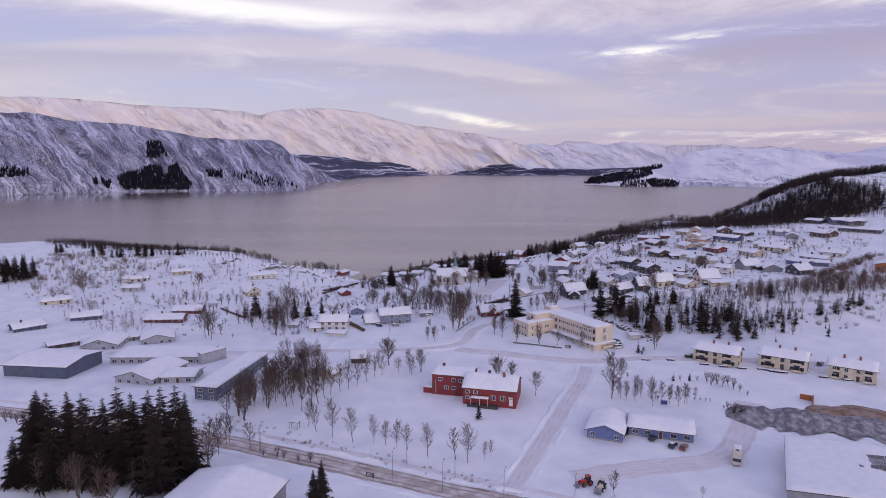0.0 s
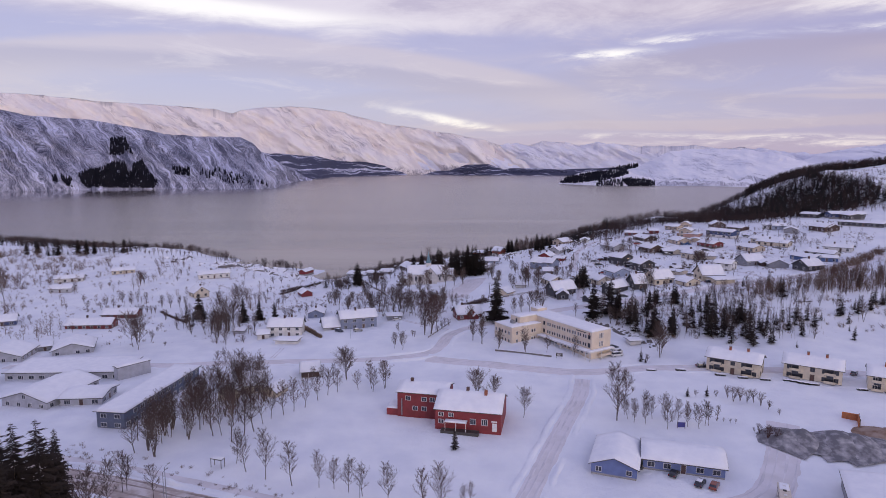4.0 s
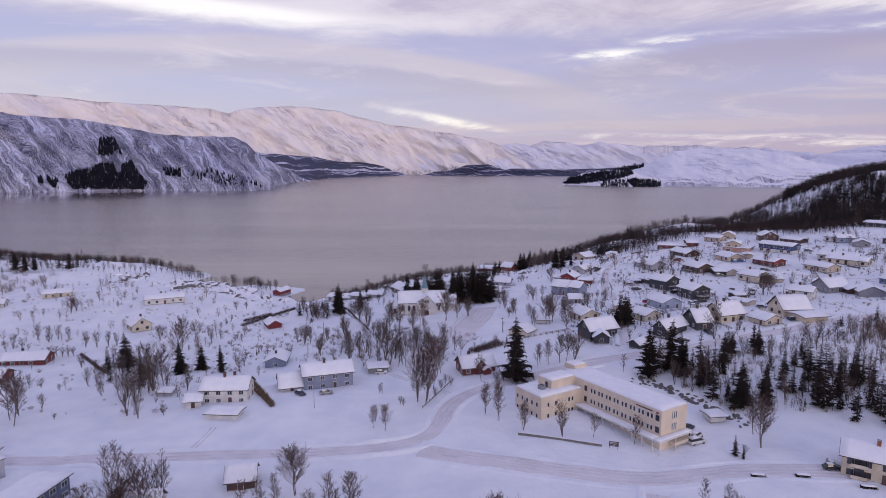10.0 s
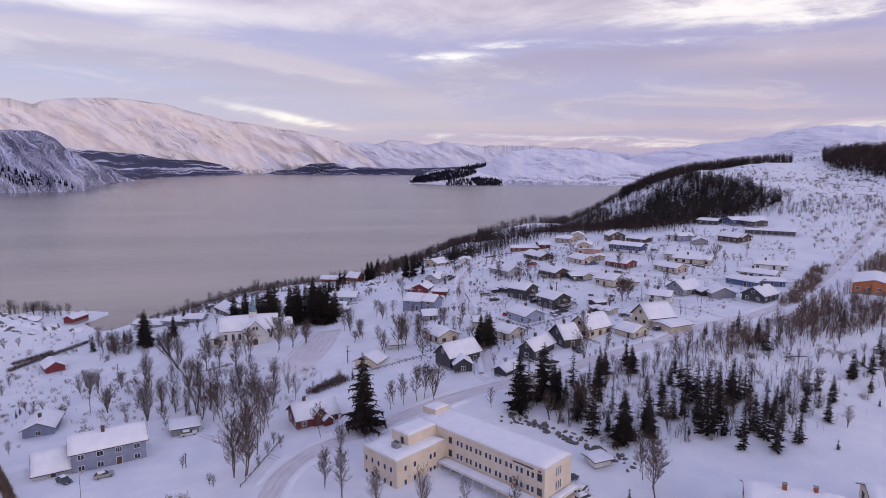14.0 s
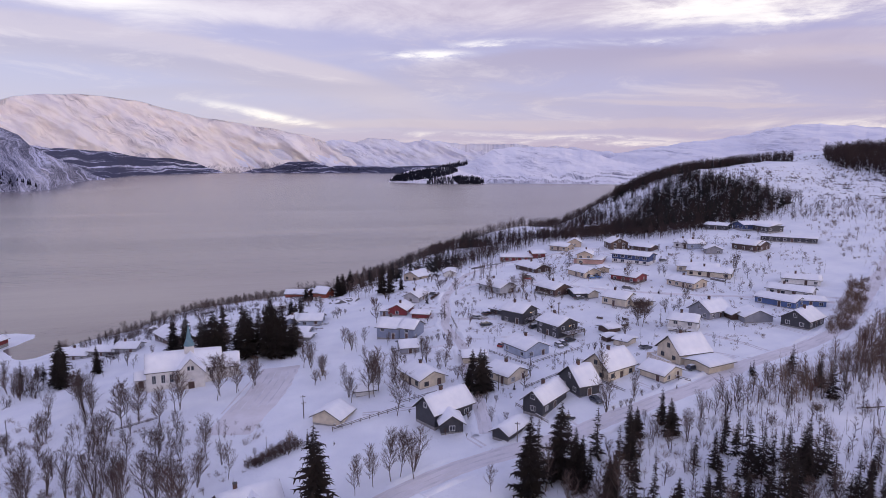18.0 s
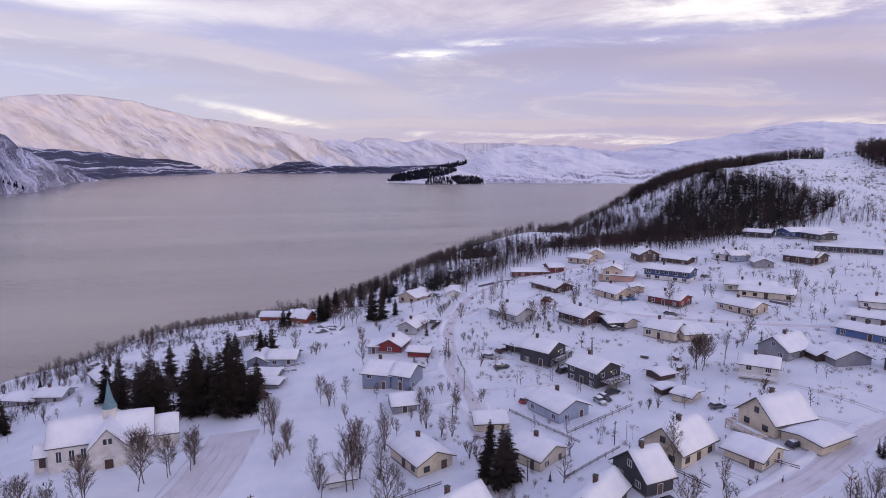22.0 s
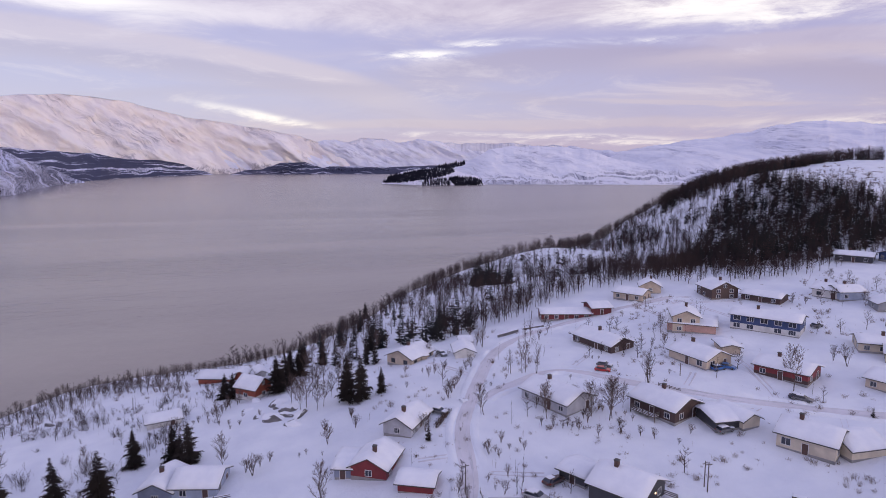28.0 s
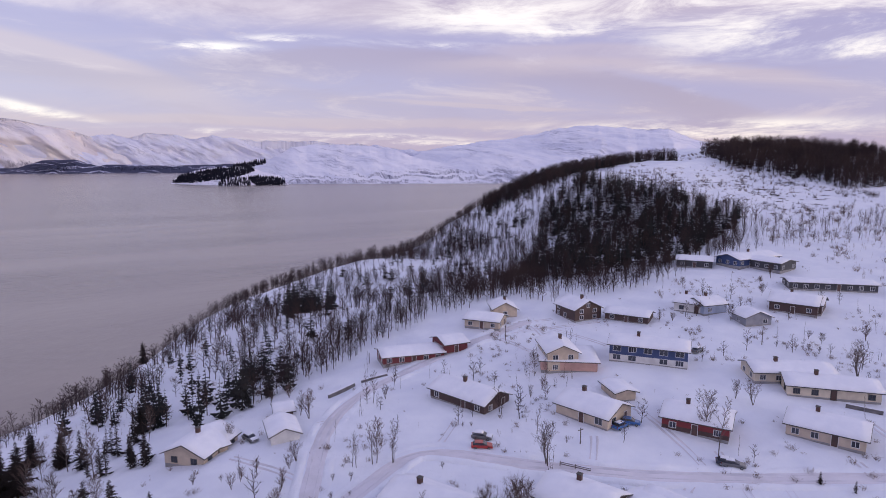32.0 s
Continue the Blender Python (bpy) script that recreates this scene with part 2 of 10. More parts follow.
# bank above the cream block, upper road and plateau
spot(100, 212, -63); spot(100, 238, -56.5); spot(52, 252, -60); spot(75, 268, -56.6)
spot(150, 205, -62.5); spot(160, 240, -53.5); spot(123, 262, -53.2); spot(220, 200, -60); spot(230, 250, -49)
spot(114, 303, -56); spot(59, 324, -57.6); spot(170, 347, -49.8); spot(181, 276, -51); spot(63, 345, -56.4)
spot(124, 343, -51.8); spot(105, 354, -52.2); spot(142, 377, -49.6); spot(99, 398, -52.5); spot(83, 398, -53.2)
spot(146, 359, -49.6); spot(133, 335, -52.2); spot(181, 369, -47); spot(71, 358, -55)
spot(200, 412, -44.5); spot(150, 420, -49); spot(250, 420, -39); spot(250, 330, -45); spot(330, 300, -38)
spot(120, 455, -56.0); spot(170, 470, -45.5)
# wooded hill to the east
spot(160, 545, -58.2); spot(157, 577, -62.3); spot(235, 520, -49.0); spot(250, 575, -52.8); spot(330, 560, -14.8)
spot(438, 604, -1.9); spot(440, 500, -13.0); spot(520, 540, 3); spot(400, 420, -26); spot(560, 440, -6)
spot(340, 660, -37.6); spot(560, 700, -6); spot(700, 600, 10); spot(650, 300, -20); spot(420, 150, -40)
spot(330, 750, -92.0); spot(430, 830, -96.0); spot(540, 820, -84.0); spot(260, 690, -90.0); spot(205, 560, -48.0); spot(290, 600, -38.9); spot(130, 500, -54.6); spot(170, 510, -58.5); spot(300, 520, -30.7); spot(255, 620, -56.1)
# western rise
spot(-250, 400, -70); spot(-130, 400, -69); spot(-100, 380, -72.5); spot(-330, 420, -64); spot(-200, 470, -68)
# shore and the bed of the fjord
spot(-440, 640, -81); spot(-255, 550, -81); spot(-150, 470, -81); spot(-92, 440, -79); spot(-78, 410, -80.5)
spot(-50, 442, -81); spot(-26, 485, -81); spot(0, 497, -81); spot(38, 502, -81); spot(62, 530, -84.9); spot(90, 572, -86.6)
spot(127, 632, -87.1); spot(200, 730, -84); spot(320, 884, -84); spot(620, 1200, -84); spot(-60, 520, -92)
spot(-300, 640, -92); spot(40, 600, -98); spot(100, 720, -100); spot(260, 960, -100); spot(-600, 700, -92)


def _kernel(d):
    return d * d * np.log(d + 1e-6)


def _solve():
    p = np.array(SPOTS) / 100.0
    n = len(p)
    d = np.hypot(p[:, None, 0] - p[None, :, 0], p[:, None, 1] - p[None, :, 1])
    a = np.zeros((n + 3, n + 3))
    a[:n, :n] = _kernel(d) + 0.02 * np.eye(n)
    a[:n, n], a[n, :n] = 1, 1
    a[:n, n + 1:], a[n + 1:, :n] = p[:, :2], p[:, :2].T
    return p, np.linalg.solve(a, np.r_[p[:, 2] * 100, 0, 0, 0])


TP, TW = _solve()


TPA = np.array([(p[0], p[1]) for p in TP])


def ground(x, y):
    """The height of the ground; x and y may be arrays."""
    x, y = np.asarray(x, float) / 100, np.asarray(y, float) / 100
    z = TW[-3] + TW[-2] * x + TW[-1] * y
    if z.ndim == 0:
        return np.clip(z + np.dot(np.asarray(TW[:-3]), _kernel(np.hypot(x - TPA[:, 0], y - TPA[:, 1]))), -110, 60)
    for (px, py, _), w in zip(TP, TW[:-3]):
        z = z + w * _kernel(np.hypot(x - px, y - py))
    return np.clip(z, -110, 60)



import functools

# ---------------------------------------------------------------- ground sheet
def part(name, bm, mat, parent=None, label=""):
    """Links a bmesh as one mesh object, under a thing or a part."""
    me = bpy.data.meshes.new(name)
    bm.to_mesh(me)
    bm.free()
    me.materials.append(mat)
    ob = new(name, me)
    ob.parent = parent
    if label:
        tagged(ob, label)
    return ob


def grid_mesh(name, xs, ys, zs, mats, smooth=True):
    """A sheet over the points xs, ys (two-dimensional arrays) at the heights zs."""
    r, c = zs.shape
    me = bpy.data.meshes.new(name)
    v = np.stack([xs, ys, zs], -1).reshape(-1, 3)
    i = np.arange(r * c).reshape(r, c)
    f = np.stack([i[:-1, :-1], i[:-1, 1:], i[1:, 1:], i[1:, :-1]], -1).reshape(-1, 4)
    me.from_pydata(v.tolist(), [], f.tolist())
    me.polygons.foreach_set("use_smooth", [smooth] * len(f))
    for m in mats:
        me.materials.append(m)
    return new(name, me)


@functools.lru_cache(maxsize=None)
def lattice_table(seed):
    return np.random.RandomState(seed).rand(64, 64) * 2 - 1


def lattice(x, y, seed=0):
    """Smooth random relief, -1 to 1."""
    t = lattice_table(seed)
    xi, yi = np.floor(x).astype(int), np.floor(y).astype(int)
    fx, fy = x - xi, y - yi
    fx, fy = fx * fx * (3 - 2 * fx), fy * fy * (3 - 2 * fy)
    a, b = t[xi % 64, yi % 64], t[(xi + 1) % 64, yi % 64]
    c, d = t[xi % 64, (yi + 1) % 64], t[(xi + 1) % 64, (yi + 1) % 64]
    return (a * (1 - fx) + b * fx) * (1 - fy) + (c * (1 - fx) + d * fx) * fy


def fractal(x, y, octaves=4, seed=0, gain=0.5):
    z, a = 0, 1.0
    for k in range(octaves):
        z = z + a * lattice(x * 2 ** k + 7.3 * k, y * 2 ** k + 3.1 * k, seed + k)
        a *= gain
    return z


def spread(lo, hi, step, reach, growth=1.28):
    """Even steps from lo to hi, growing steps beyond, out to the reach."""
    a = list(np.arange(lo, hi + step, step))
    s = step
    while a[-1] < reach:
        s *= growth
        a.append(a[-1] + s)
    s = step
    while a[0] > -reach:
        s *= growth
        a.insert(0, a[0] - s)
    return np.array(a)


def smooth01(v, lo, hi):
    t = np.clip((v - lo) / (hi - lo), 0, 1)
    return t * t * (3 - 2 * t)


def land(x, y):
    """The height of the snow, out to the horizon."""
    xc, yc = np.clip(x, -700, 800), np.clip(y, -150, 1000)
    z = ground(xc, yc)
    z = z + (-55 - z) * smooth01(x, 700, 1200)
    z = z + (-66 - z) * smooth01(-y, 60, 300)
    z = z + (-112 - z) * smooth01(y, 820, 1150)
    z = z + (-112 - z) * smooth01(-x, 560, 900) * smooth01(y, 420, 620)
    return z


gx, gy = spread(-330, 560, 3.0, 4600), spread(20, 700, 3.0, 4600)
GX, GY = np.meshgrid(gx, gy)
rough_hill = smooth01(GX, 150, 280) * smooth01(GY, 440, 540) + smooth01(-GX, 40, 120) * smooth01(GY, 370, 430)
GZ = land(GX, GY) + 0.16 * fractal(GX / 9, GY / 9, 3, 3) + rough_hill * 2.2 * fractal(GX / 28, GY / 28, 4, 9)
snow_ground = tagged(grid_mesh("ground", GX, GY, GZ, [SNOW]), "snow-covered ground sloping from the village to the fjord", "ground", kind="structure")

# ---------------------------------------------------------------- fjord
WATER = material("fjord_water", (0.215, 0.178, 0.182), 0.24, (0.165, 0.138, 0.145), 0.004, 4, bump=0.0, spec=0.5)
wn, wl = WATER.node_tree.nodes, WATER.node_tree.links
w_tc, w_map, w_nz, w_bp = (wn.new(k) for k in ("ShaderNodeTexCoord", "ShaderNodeMapping", "ShaderNodeTexNoise", "ShaderNodeBump"))
w_map.inputs["Scale"].default_value = (0.5, 1.3, 1)
wl.new(w_tc.outputs["Object"], w_map.inputs[0])
wl.new(w_map.outputs[0], w_nz.inputs["Vector"])
w_nz.inputs["Scale"].default_value, w_nz.inputs["Detail"].default_value = 0.16, 6
w_bp.inputs["Strength"].default_value, w_bp.inputs["Distance"].default_value = 0.35, 0.8
wl.new(w_nz.outputs["Fac"], w_bp.inputs["Height"])
wl.new(w_bp.outputs[0], wn["Principled BSDF"].inputs["Normal"])
w_lane, w_lane_map, w_rng = (wn.new(k) for k in ("ShaderNodeTexNoise", "ShaderNodeMapping", "ShaderNodeMapRange"))     # lanes of wind and calm
w_lane_map.inputs["Scale"].default_value = (0.0016, 0.0085, 1)
w_lane.inputs["Scale"].default_value, w_lane.inputs["Detail"].default_value = 1.0, 6
wl.new(w_tc.outputs["Object"], w_lane_map.inputs[0])
wl.new(w_lane_map.outputs[0], w_lane.inputs["Vector"])
wl.new(w_lane.outputs["Fac"], w_rng.inputs[0])
for k, v in enumerate((0.36, 0.66, 0.20, 0.80)):
    w_rng.inputs[k + 1].default_value = v
w_lee, w_calm, w_gloss, w_tone = (wn.new(k) for k in ("ShaderNodeVectorMath", "ShaderNodeMapRange", "ShaderNodeMapRange", "ShaderNodeMix"))     # calm water in the lee of the headland
w_lee.operation, w_lee.inputs[1].default_value = "DISTANCE", (-1500.0, 2300.0, SEA)
wl.new(w_tc.outputs["Object"], w_lee.inputs[0])
wl.new(w_lee.outputs["Value"], w_calm.inputs[0])
for k, v in enumerate((760.0, 1180.0, 0.05, 0.24)):
    w_calm.inputs[k + 1].default_value = v
wl.new(w_calm.outputs[0], wn["Principled BSDF"].inputs["Roughness"])
w_still, w_rip = wn.new("ShaderNodeMapRange"), wn.new("ShaderNodeMath")
w_still.inputs[1].default_value, w_still.inputs[2].default_value = 720.0, 1180.0
wl.new(w_lee.outputs["Value"], w_still.inputs[0])
w_rip.operation = "MULTIPLY"
wl.new(w_rng.outputs[0], w_rip.inputs[0])
wl.new(w_still.outputs[0], w_rip.inputs[1])
wl.new(w_rip.outputs[0], w_bp.inputs["Strength"])
w_gloss.inputs[1].default_value, w_gloss.inputs[2].default_value = 0.34, 0.68
wl.new(w_lane.outputs["Fac"], w_gloss.inputs[0])
w_tone.data_type = "RGBA"
w_tone.inputs[6].default_value, w_tone.inputs[7].default_value = (0.275, 0.235, 0.222, 1), (0.165, 0.142, 0.146, 1)
wl.new(w_gloss.outputs[0], w_tone.inputs[0])
wl.new(w_tone.outputs[2], wn["Principled BSDF"].inputs["Base Color"])
wx, wy = np.meshgrid(np.linspace(-6000, 6000, 25), np.linspace(-500, 6000, 14))
tagged(grid_mesh("water", wx, wy, np.full(wx.shape, SEA), [WATER]), "calm grey fjord with faint ripples", "water", kind="structure")


# ---------------------------------------------------------------- far shores and mountains
def slope_material(name, snow, snow_shade, rock, wood, lean=40.0, size=1.0, rock_amount=0.6, wood_amount=0.5, wood_top=120.0, grain=6.0, gully=0.5, fields=0.0, bump=10.0):
    """A far slope: drifted snow with the shade of leaning ribs put into its colour, bare rock along them, birch woods
    below a height, white gullies and level fields.
    """
    m = bpy.data.materials.new(name)
    m.use_nodes = True
    n, l = m.node_tree.nodes, m.node_tree.links
    b = n["Principled BSDF"]
    b.inputs["Roughness"].default_value, b.inputs["Specular IOR Level"].default_value = 0.85, 0.2
    t = n.new("ShaderNodeAttribute")
    t.attribute_name = "slope"
    s = n.new("ShaderNodeSeparateXYZ")
    l.new(t.outputs["Vector"], s.inputs[0])

    def ribs(angle, along, across, d=7, r=0.6, shift=0.0):
        """Noise drawn out along a line that leans by the angle."""
        turn, fit, q = n.new("ShaderNodeMapping"), n.new("ShaderNodeMapping"), n.new("ShaderNodeTexNoise")
        turn.inputs["Rotation"].default_value = (0, 0, radians(-angle))
        fit.inputs["Scale"].default_value = (1 / along, 1 / across, 1)
        fit.inputs["Location"].default_value = (shift, shift * 0.7, shift * 1.3)
        l.new(t.outputs["Vector"], turn.inputs[0])
        l.new(turn.outputs[0], fit.inputs[0])
        l.new(fit.outputs[0], q.inputs["Vector"])
        q.inputs["Scale"].default_value, q.inputs["Detail"].default_value, q.inputs["Roughness"].default_value = 1.0, d, r
        return q.outputs["Fac"]

    def rng(v, a, c, d=0.0, e=1.0):
        q = n.new("ShaderNodeMapRange")
        l.new(v, q.inputs[0])
        for k, val in enumerate((a, c, d, e)):
            q.inputs[k + 1].default_value = val
        return q.outputs[0]

    def ma(op, a, c):
        q = n.new("ShaderNodeMath")
        q.operation = op
        for k, val in enumerate((a, c)):
            if isinstance(val, (int, float)):
                q.inputs[k].default_value = val
            else:
                l.new(val, q.inputs[k])
        return q.outputs[0]

    def mx(f, a, c):
        q = n.new("ShaderNodeMix")
        q.data_type = "RGBA"
        l.new(f, q.inputs[0])
        for k, val in ((6, a), (7, c)):
            if isinstance(val, tuple):
                q.inputs[k].default_value = (*val, 1)
            else:
                l.new(val, q.inputs[k])
        return q.outputs[2]

    # shade of the slope's folds, mixed into the snow colour as dimmer ribs
    col = mx(ma("MULTIPLY", rng(ribs(lean, 320 * size, 50 * size, 6, 0.6, 3.0), 0.44, 0.64), 0.7), snow, snow_shade)
    where = rng(ribs(lean * 0.6, 420 * size, 170 * size, 5, 0.6, 9.0), 0.50, 0.64)
    thin = rng(ribs(lean, 95 * size, 15 * size, 9, 0.74, 1.0), 0.47, 0.62)
    crag = rng(ribs(lean * 1.2, 330 * size, 60 * size, 9, 0.68, 5.0), 0.61, 0.70)
    bare = ma("MULTIPLY", ma("MAXIMUM", ma("MULTIPLY", where, thin), ma("MULTIPLY", crag, rng(thin, 0.0, 1.0, 0.35, 1.0))), rock_amount)
    col = mx(bare, col, rock)
    low = rng(ma("ADD", s.outputs[1], ma("MULTIPLY", ma("SUBTRACT", ribs(0, 260 * size, 120 * size, 5, 0.6, 7.0), 0.5), wood_top * 1.1)), wood_top, wood_top * 0.55)
    white = ma("MULTIPLY", rng(ribs(64, 150 * size, 11 * size, 6, 0.66, 2.0), 0.50, 0.68), gully)
    level = ma("MULTIPLY", rng(ribs(2, 420 * size, 13 * size, 5, 0.6, 4.0), 0.49, 0.60), fields)
    stems = ma("ADD", ma("MULTIPLY", rng(ribs(88, grain * 2.0, grain, 5, 0.75), 0.25, 0.75), 0.75), ma("MULTIPLY", rng(ribs(60, 90 * size, 34 * size, 5, 0.6, 11.0), 0.35, 0.65), 0.3))
    cover = ma("SUBTRACT", ma("SUBTRACT", ma("MULTIPLY", low, wood_amount), white), level)
    col = mx(rng(ma("ADD", stems, cover), 0.72, 1.20), col, wood)
    l.new(col, b.inputs["Base Color"])
    bp = n.new("ShaderNodeBump")
    bp.inputs["Strength"].default_value, bp.inputs["Distance"].default_value = 0.8, bump
    l.new(ribs(lean, 130 * size, 32 * size, 9, 0.66, 6.0), bp.inputs["Height"])
    l.new(bp.outputs[0], b.inputs["Normal"])
    return m


GRIDS = {}
CENTRE = (0.0, 100.0)


def massif(name, label, crest, shore, deep, mat, relief, seed, lean=40.0, na=420, nr=90, back=0.1, bulge=0.8, rough=1.0, foot=0.0, size=1.0):
    """A range over the fjord: crest heights, shore distances and depths behind the shore by bearing (degrees, west positive)."""
    crest, shore, deep = sorted(crest), sorted(shore), sorted(deep)
    az = np.linspace(crest[0][0], crest[-1][0], na)
    top, near, thick = (np.interp(az, [c[0] for c in q], [c[1] for c in q]) for q in (crest, shore, deep))
    top = top + rough * (2.2 * fractal(az * 1.1, az * 0 + seed, 4, seed + 40))
    s = np.concatenate([[-0.03], np.linspace(0, 1, nr), [1 + back * 0.5, 1 + back]])
    A, S = np.meshgrid(az, s)
    inner = np.clip(S, 0, 1)
    H = (top - SEA)[None, :] * (inner ** bulge * (1 - foot) + inner * foot * inner)
    U = np.radians(A) * near.mean()
    c, k = math.cos(radians(lean)), math.sin(radians(lean))
    along, across = U * c + H * k, -U * k + H * c
    fold = fractal(along / (420 * size), across / (95 * size), 4, seed, 0.55) - 0.8 * np.abs(fractal(along / (260 * size), across / (150 * size), 4, seed + 9, 0.55))
    lie = np.sin(inner * math.pi) ** 0.6
    D = near[None, :] + thick[None, :] * S - relief * fold * lie
    D = np.minimum(D, 4830)
    X, Y = CENTRE[0] - D * np.sin(np.radians(A)), CENTRE[1] + D * np.cos(np.radians(A))
    Z = SEA + H + lie * relief * 0.10 * fold
    Z = Z - np.clip(S - 1, 0, 1) / back * 0.4 * (top - SEA)[None, :]
    Z[S < 0] = SEA - 8
    ob = grid_mesh(name, X, Y, Z, [mat])
    at = ob.data.attributes.new("slope", "FLOAT_VECTOR", "POINT")
    at.data.foreach_set("vector", np.stack([U + 24 * size * fractal(U / (75 * size), H / (75 * size), 4, seed + 3), H + 10 * size * fractal(U / (60 * size), H / (60 * size), 3, seed + 6), H * 0], -1).ravel())
    GRIDS[name] = (az, X, Y, Z)
    return tagged(ob, label, "mountain", kind="structure")


def far_spruces(name, label, ridge, patches, h, mat, seed):
    """Dark spruces on a far slope: each patch an outline of bearings and heights, and the number of its trees."""
    rng = random.Random(seed)
    az, X, Y, Z = GRIDS[ridge]
    v, f = [], []
    for outline, count in patches:
        made = 0
        while made < count:
            a, z = rng.uniform(min(p[0] for p in outline), max(p[0] for p in outline)), rng.uniform(min(p[1] for p in outline), max(p[1] for p in outline))
            hit = False
            for (x0, y0), (x1, y1) in zip(outline, outline[1:] + outline[:1]):
                if (y0 > z) != (y1 > z) and a < (x1 - x0) * (z - y0) / (y1 - y0) + x0:
                    hit = not hit
            if not hit:
                continue
            made += 1
            g = (a - az[0]) / (az[1] - az[0])
            j = min(max(int(g), 0), len(az) - 2)
            i = max(1, int(np.argmax(Z[:, j] > z)))
            e = min(1.0, max(0.0, (z - Z[i - 1, j]) / max(0.01, Z[i, j] - Z[i - 1, j])))
            x, y = (float((Q[i - 1, j] * (1 - e) + Q[i, j] * e) * (1 - g + j) + (Q[i - 1, j + 1] * (1 - e) + Q[i, j + 1] * e) * (g - j)) for Q in (X, Y))
            z, hh, w = z - 1.5, h * rng.uniform(0.6, 1.2), h * rng.uniform(0.15, 0.24)
            for lo, hi, r in ((0.05, 0.6, w), (0.4, 1.0, w * 0.65)):
                k = len(v)
                v.extend((x + r * math.cos(q), y + r * math.sin(q), z + hh * lo) for q in (0.3, 1.56, 2.8, 4.07, 5.3))
                v.append((x, y, z + hh * hi))
                f.extend((k + q, k + (q + 1) % 5, k + 5) for q in range(5))
    me = bpy.data.meshes.new(name)
    me.from_pydata(v, [], f)
    me.materials.append(mat)
    return tagged(new(name, me), label, "wood", kind="stuff")


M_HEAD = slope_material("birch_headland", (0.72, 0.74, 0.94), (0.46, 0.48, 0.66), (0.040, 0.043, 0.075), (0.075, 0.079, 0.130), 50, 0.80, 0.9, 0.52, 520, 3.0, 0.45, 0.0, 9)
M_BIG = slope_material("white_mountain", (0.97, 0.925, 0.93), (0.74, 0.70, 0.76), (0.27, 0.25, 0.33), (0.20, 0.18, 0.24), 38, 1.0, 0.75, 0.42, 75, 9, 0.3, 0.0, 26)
# blue haze of distance is put into the colours of these two
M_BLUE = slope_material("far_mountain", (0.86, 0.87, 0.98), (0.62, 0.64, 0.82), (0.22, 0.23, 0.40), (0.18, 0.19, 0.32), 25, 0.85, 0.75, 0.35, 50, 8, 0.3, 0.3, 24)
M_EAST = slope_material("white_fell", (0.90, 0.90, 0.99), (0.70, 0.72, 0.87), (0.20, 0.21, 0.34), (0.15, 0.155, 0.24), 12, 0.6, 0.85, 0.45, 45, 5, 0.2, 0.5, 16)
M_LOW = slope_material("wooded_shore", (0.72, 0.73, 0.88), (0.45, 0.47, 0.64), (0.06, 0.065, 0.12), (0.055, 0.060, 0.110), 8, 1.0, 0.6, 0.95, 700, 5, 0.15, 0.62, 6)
M_ISLE = slope_material("island_snow", (0.88, 0.87, 0.95), (0.76, 0.76, 0.88), (0.10, 0.10, 0.14), (0.06, 0.06, 0.09), 5, 0.3, 0.3, 0.25, 20, 4, 0.1, 0.2, 3)
FAR_NEEDLES = material("distant_spruce", (0.012, 0.013, 0.022), 0.95, (0.022, 0.022, 0.034), 0.02, 4, spec=0.1)
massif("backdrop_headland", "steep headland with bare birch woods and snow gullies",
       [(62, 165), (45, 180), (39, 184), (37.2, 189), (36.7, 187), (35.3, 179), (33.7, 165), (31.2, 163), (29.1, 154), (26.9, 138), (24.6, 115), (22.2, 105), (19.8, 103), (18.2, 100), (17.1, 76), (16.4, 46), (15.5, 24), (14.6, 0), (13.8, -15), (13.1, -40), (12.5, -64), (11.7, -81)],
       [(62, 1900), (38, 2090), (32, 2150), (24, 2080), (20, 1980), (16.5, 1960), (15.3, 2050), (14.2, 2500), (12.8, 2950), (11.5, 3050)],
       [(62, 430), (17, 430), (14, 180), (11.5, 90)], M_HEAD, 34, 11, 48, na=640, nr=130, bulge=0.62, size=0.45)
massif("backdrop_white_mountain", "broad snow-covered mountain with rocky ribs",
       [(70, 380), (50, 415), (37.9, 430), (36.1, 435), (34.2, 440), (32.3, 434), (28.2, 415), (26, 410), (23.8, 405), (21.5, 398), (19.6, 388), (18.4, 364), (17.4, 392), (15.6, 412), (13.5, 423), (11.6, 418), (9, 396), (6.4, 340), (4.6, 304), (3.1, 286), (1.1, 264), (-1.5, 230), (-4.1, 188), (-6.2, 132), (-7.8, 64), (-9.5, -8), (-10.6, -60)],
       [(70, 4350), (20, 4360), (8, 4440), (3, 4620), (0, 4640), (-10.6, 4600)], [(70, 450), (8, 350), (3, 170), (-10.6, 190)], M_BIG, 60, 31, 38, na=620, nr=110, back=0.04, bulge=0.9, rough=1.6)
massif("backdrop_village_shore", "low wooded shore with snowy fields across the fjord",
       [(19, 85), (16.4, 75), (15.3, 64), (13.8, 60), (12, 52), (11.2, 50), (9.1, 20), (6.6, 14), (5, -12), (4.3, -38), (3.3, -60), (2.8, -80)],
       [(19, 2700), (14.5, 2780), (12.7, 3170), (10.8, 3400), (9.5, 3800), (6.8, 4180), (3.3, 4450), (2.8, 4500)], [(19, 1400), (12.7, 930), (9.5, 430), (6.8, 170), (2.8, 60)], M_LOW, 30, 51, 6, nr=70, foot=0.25)
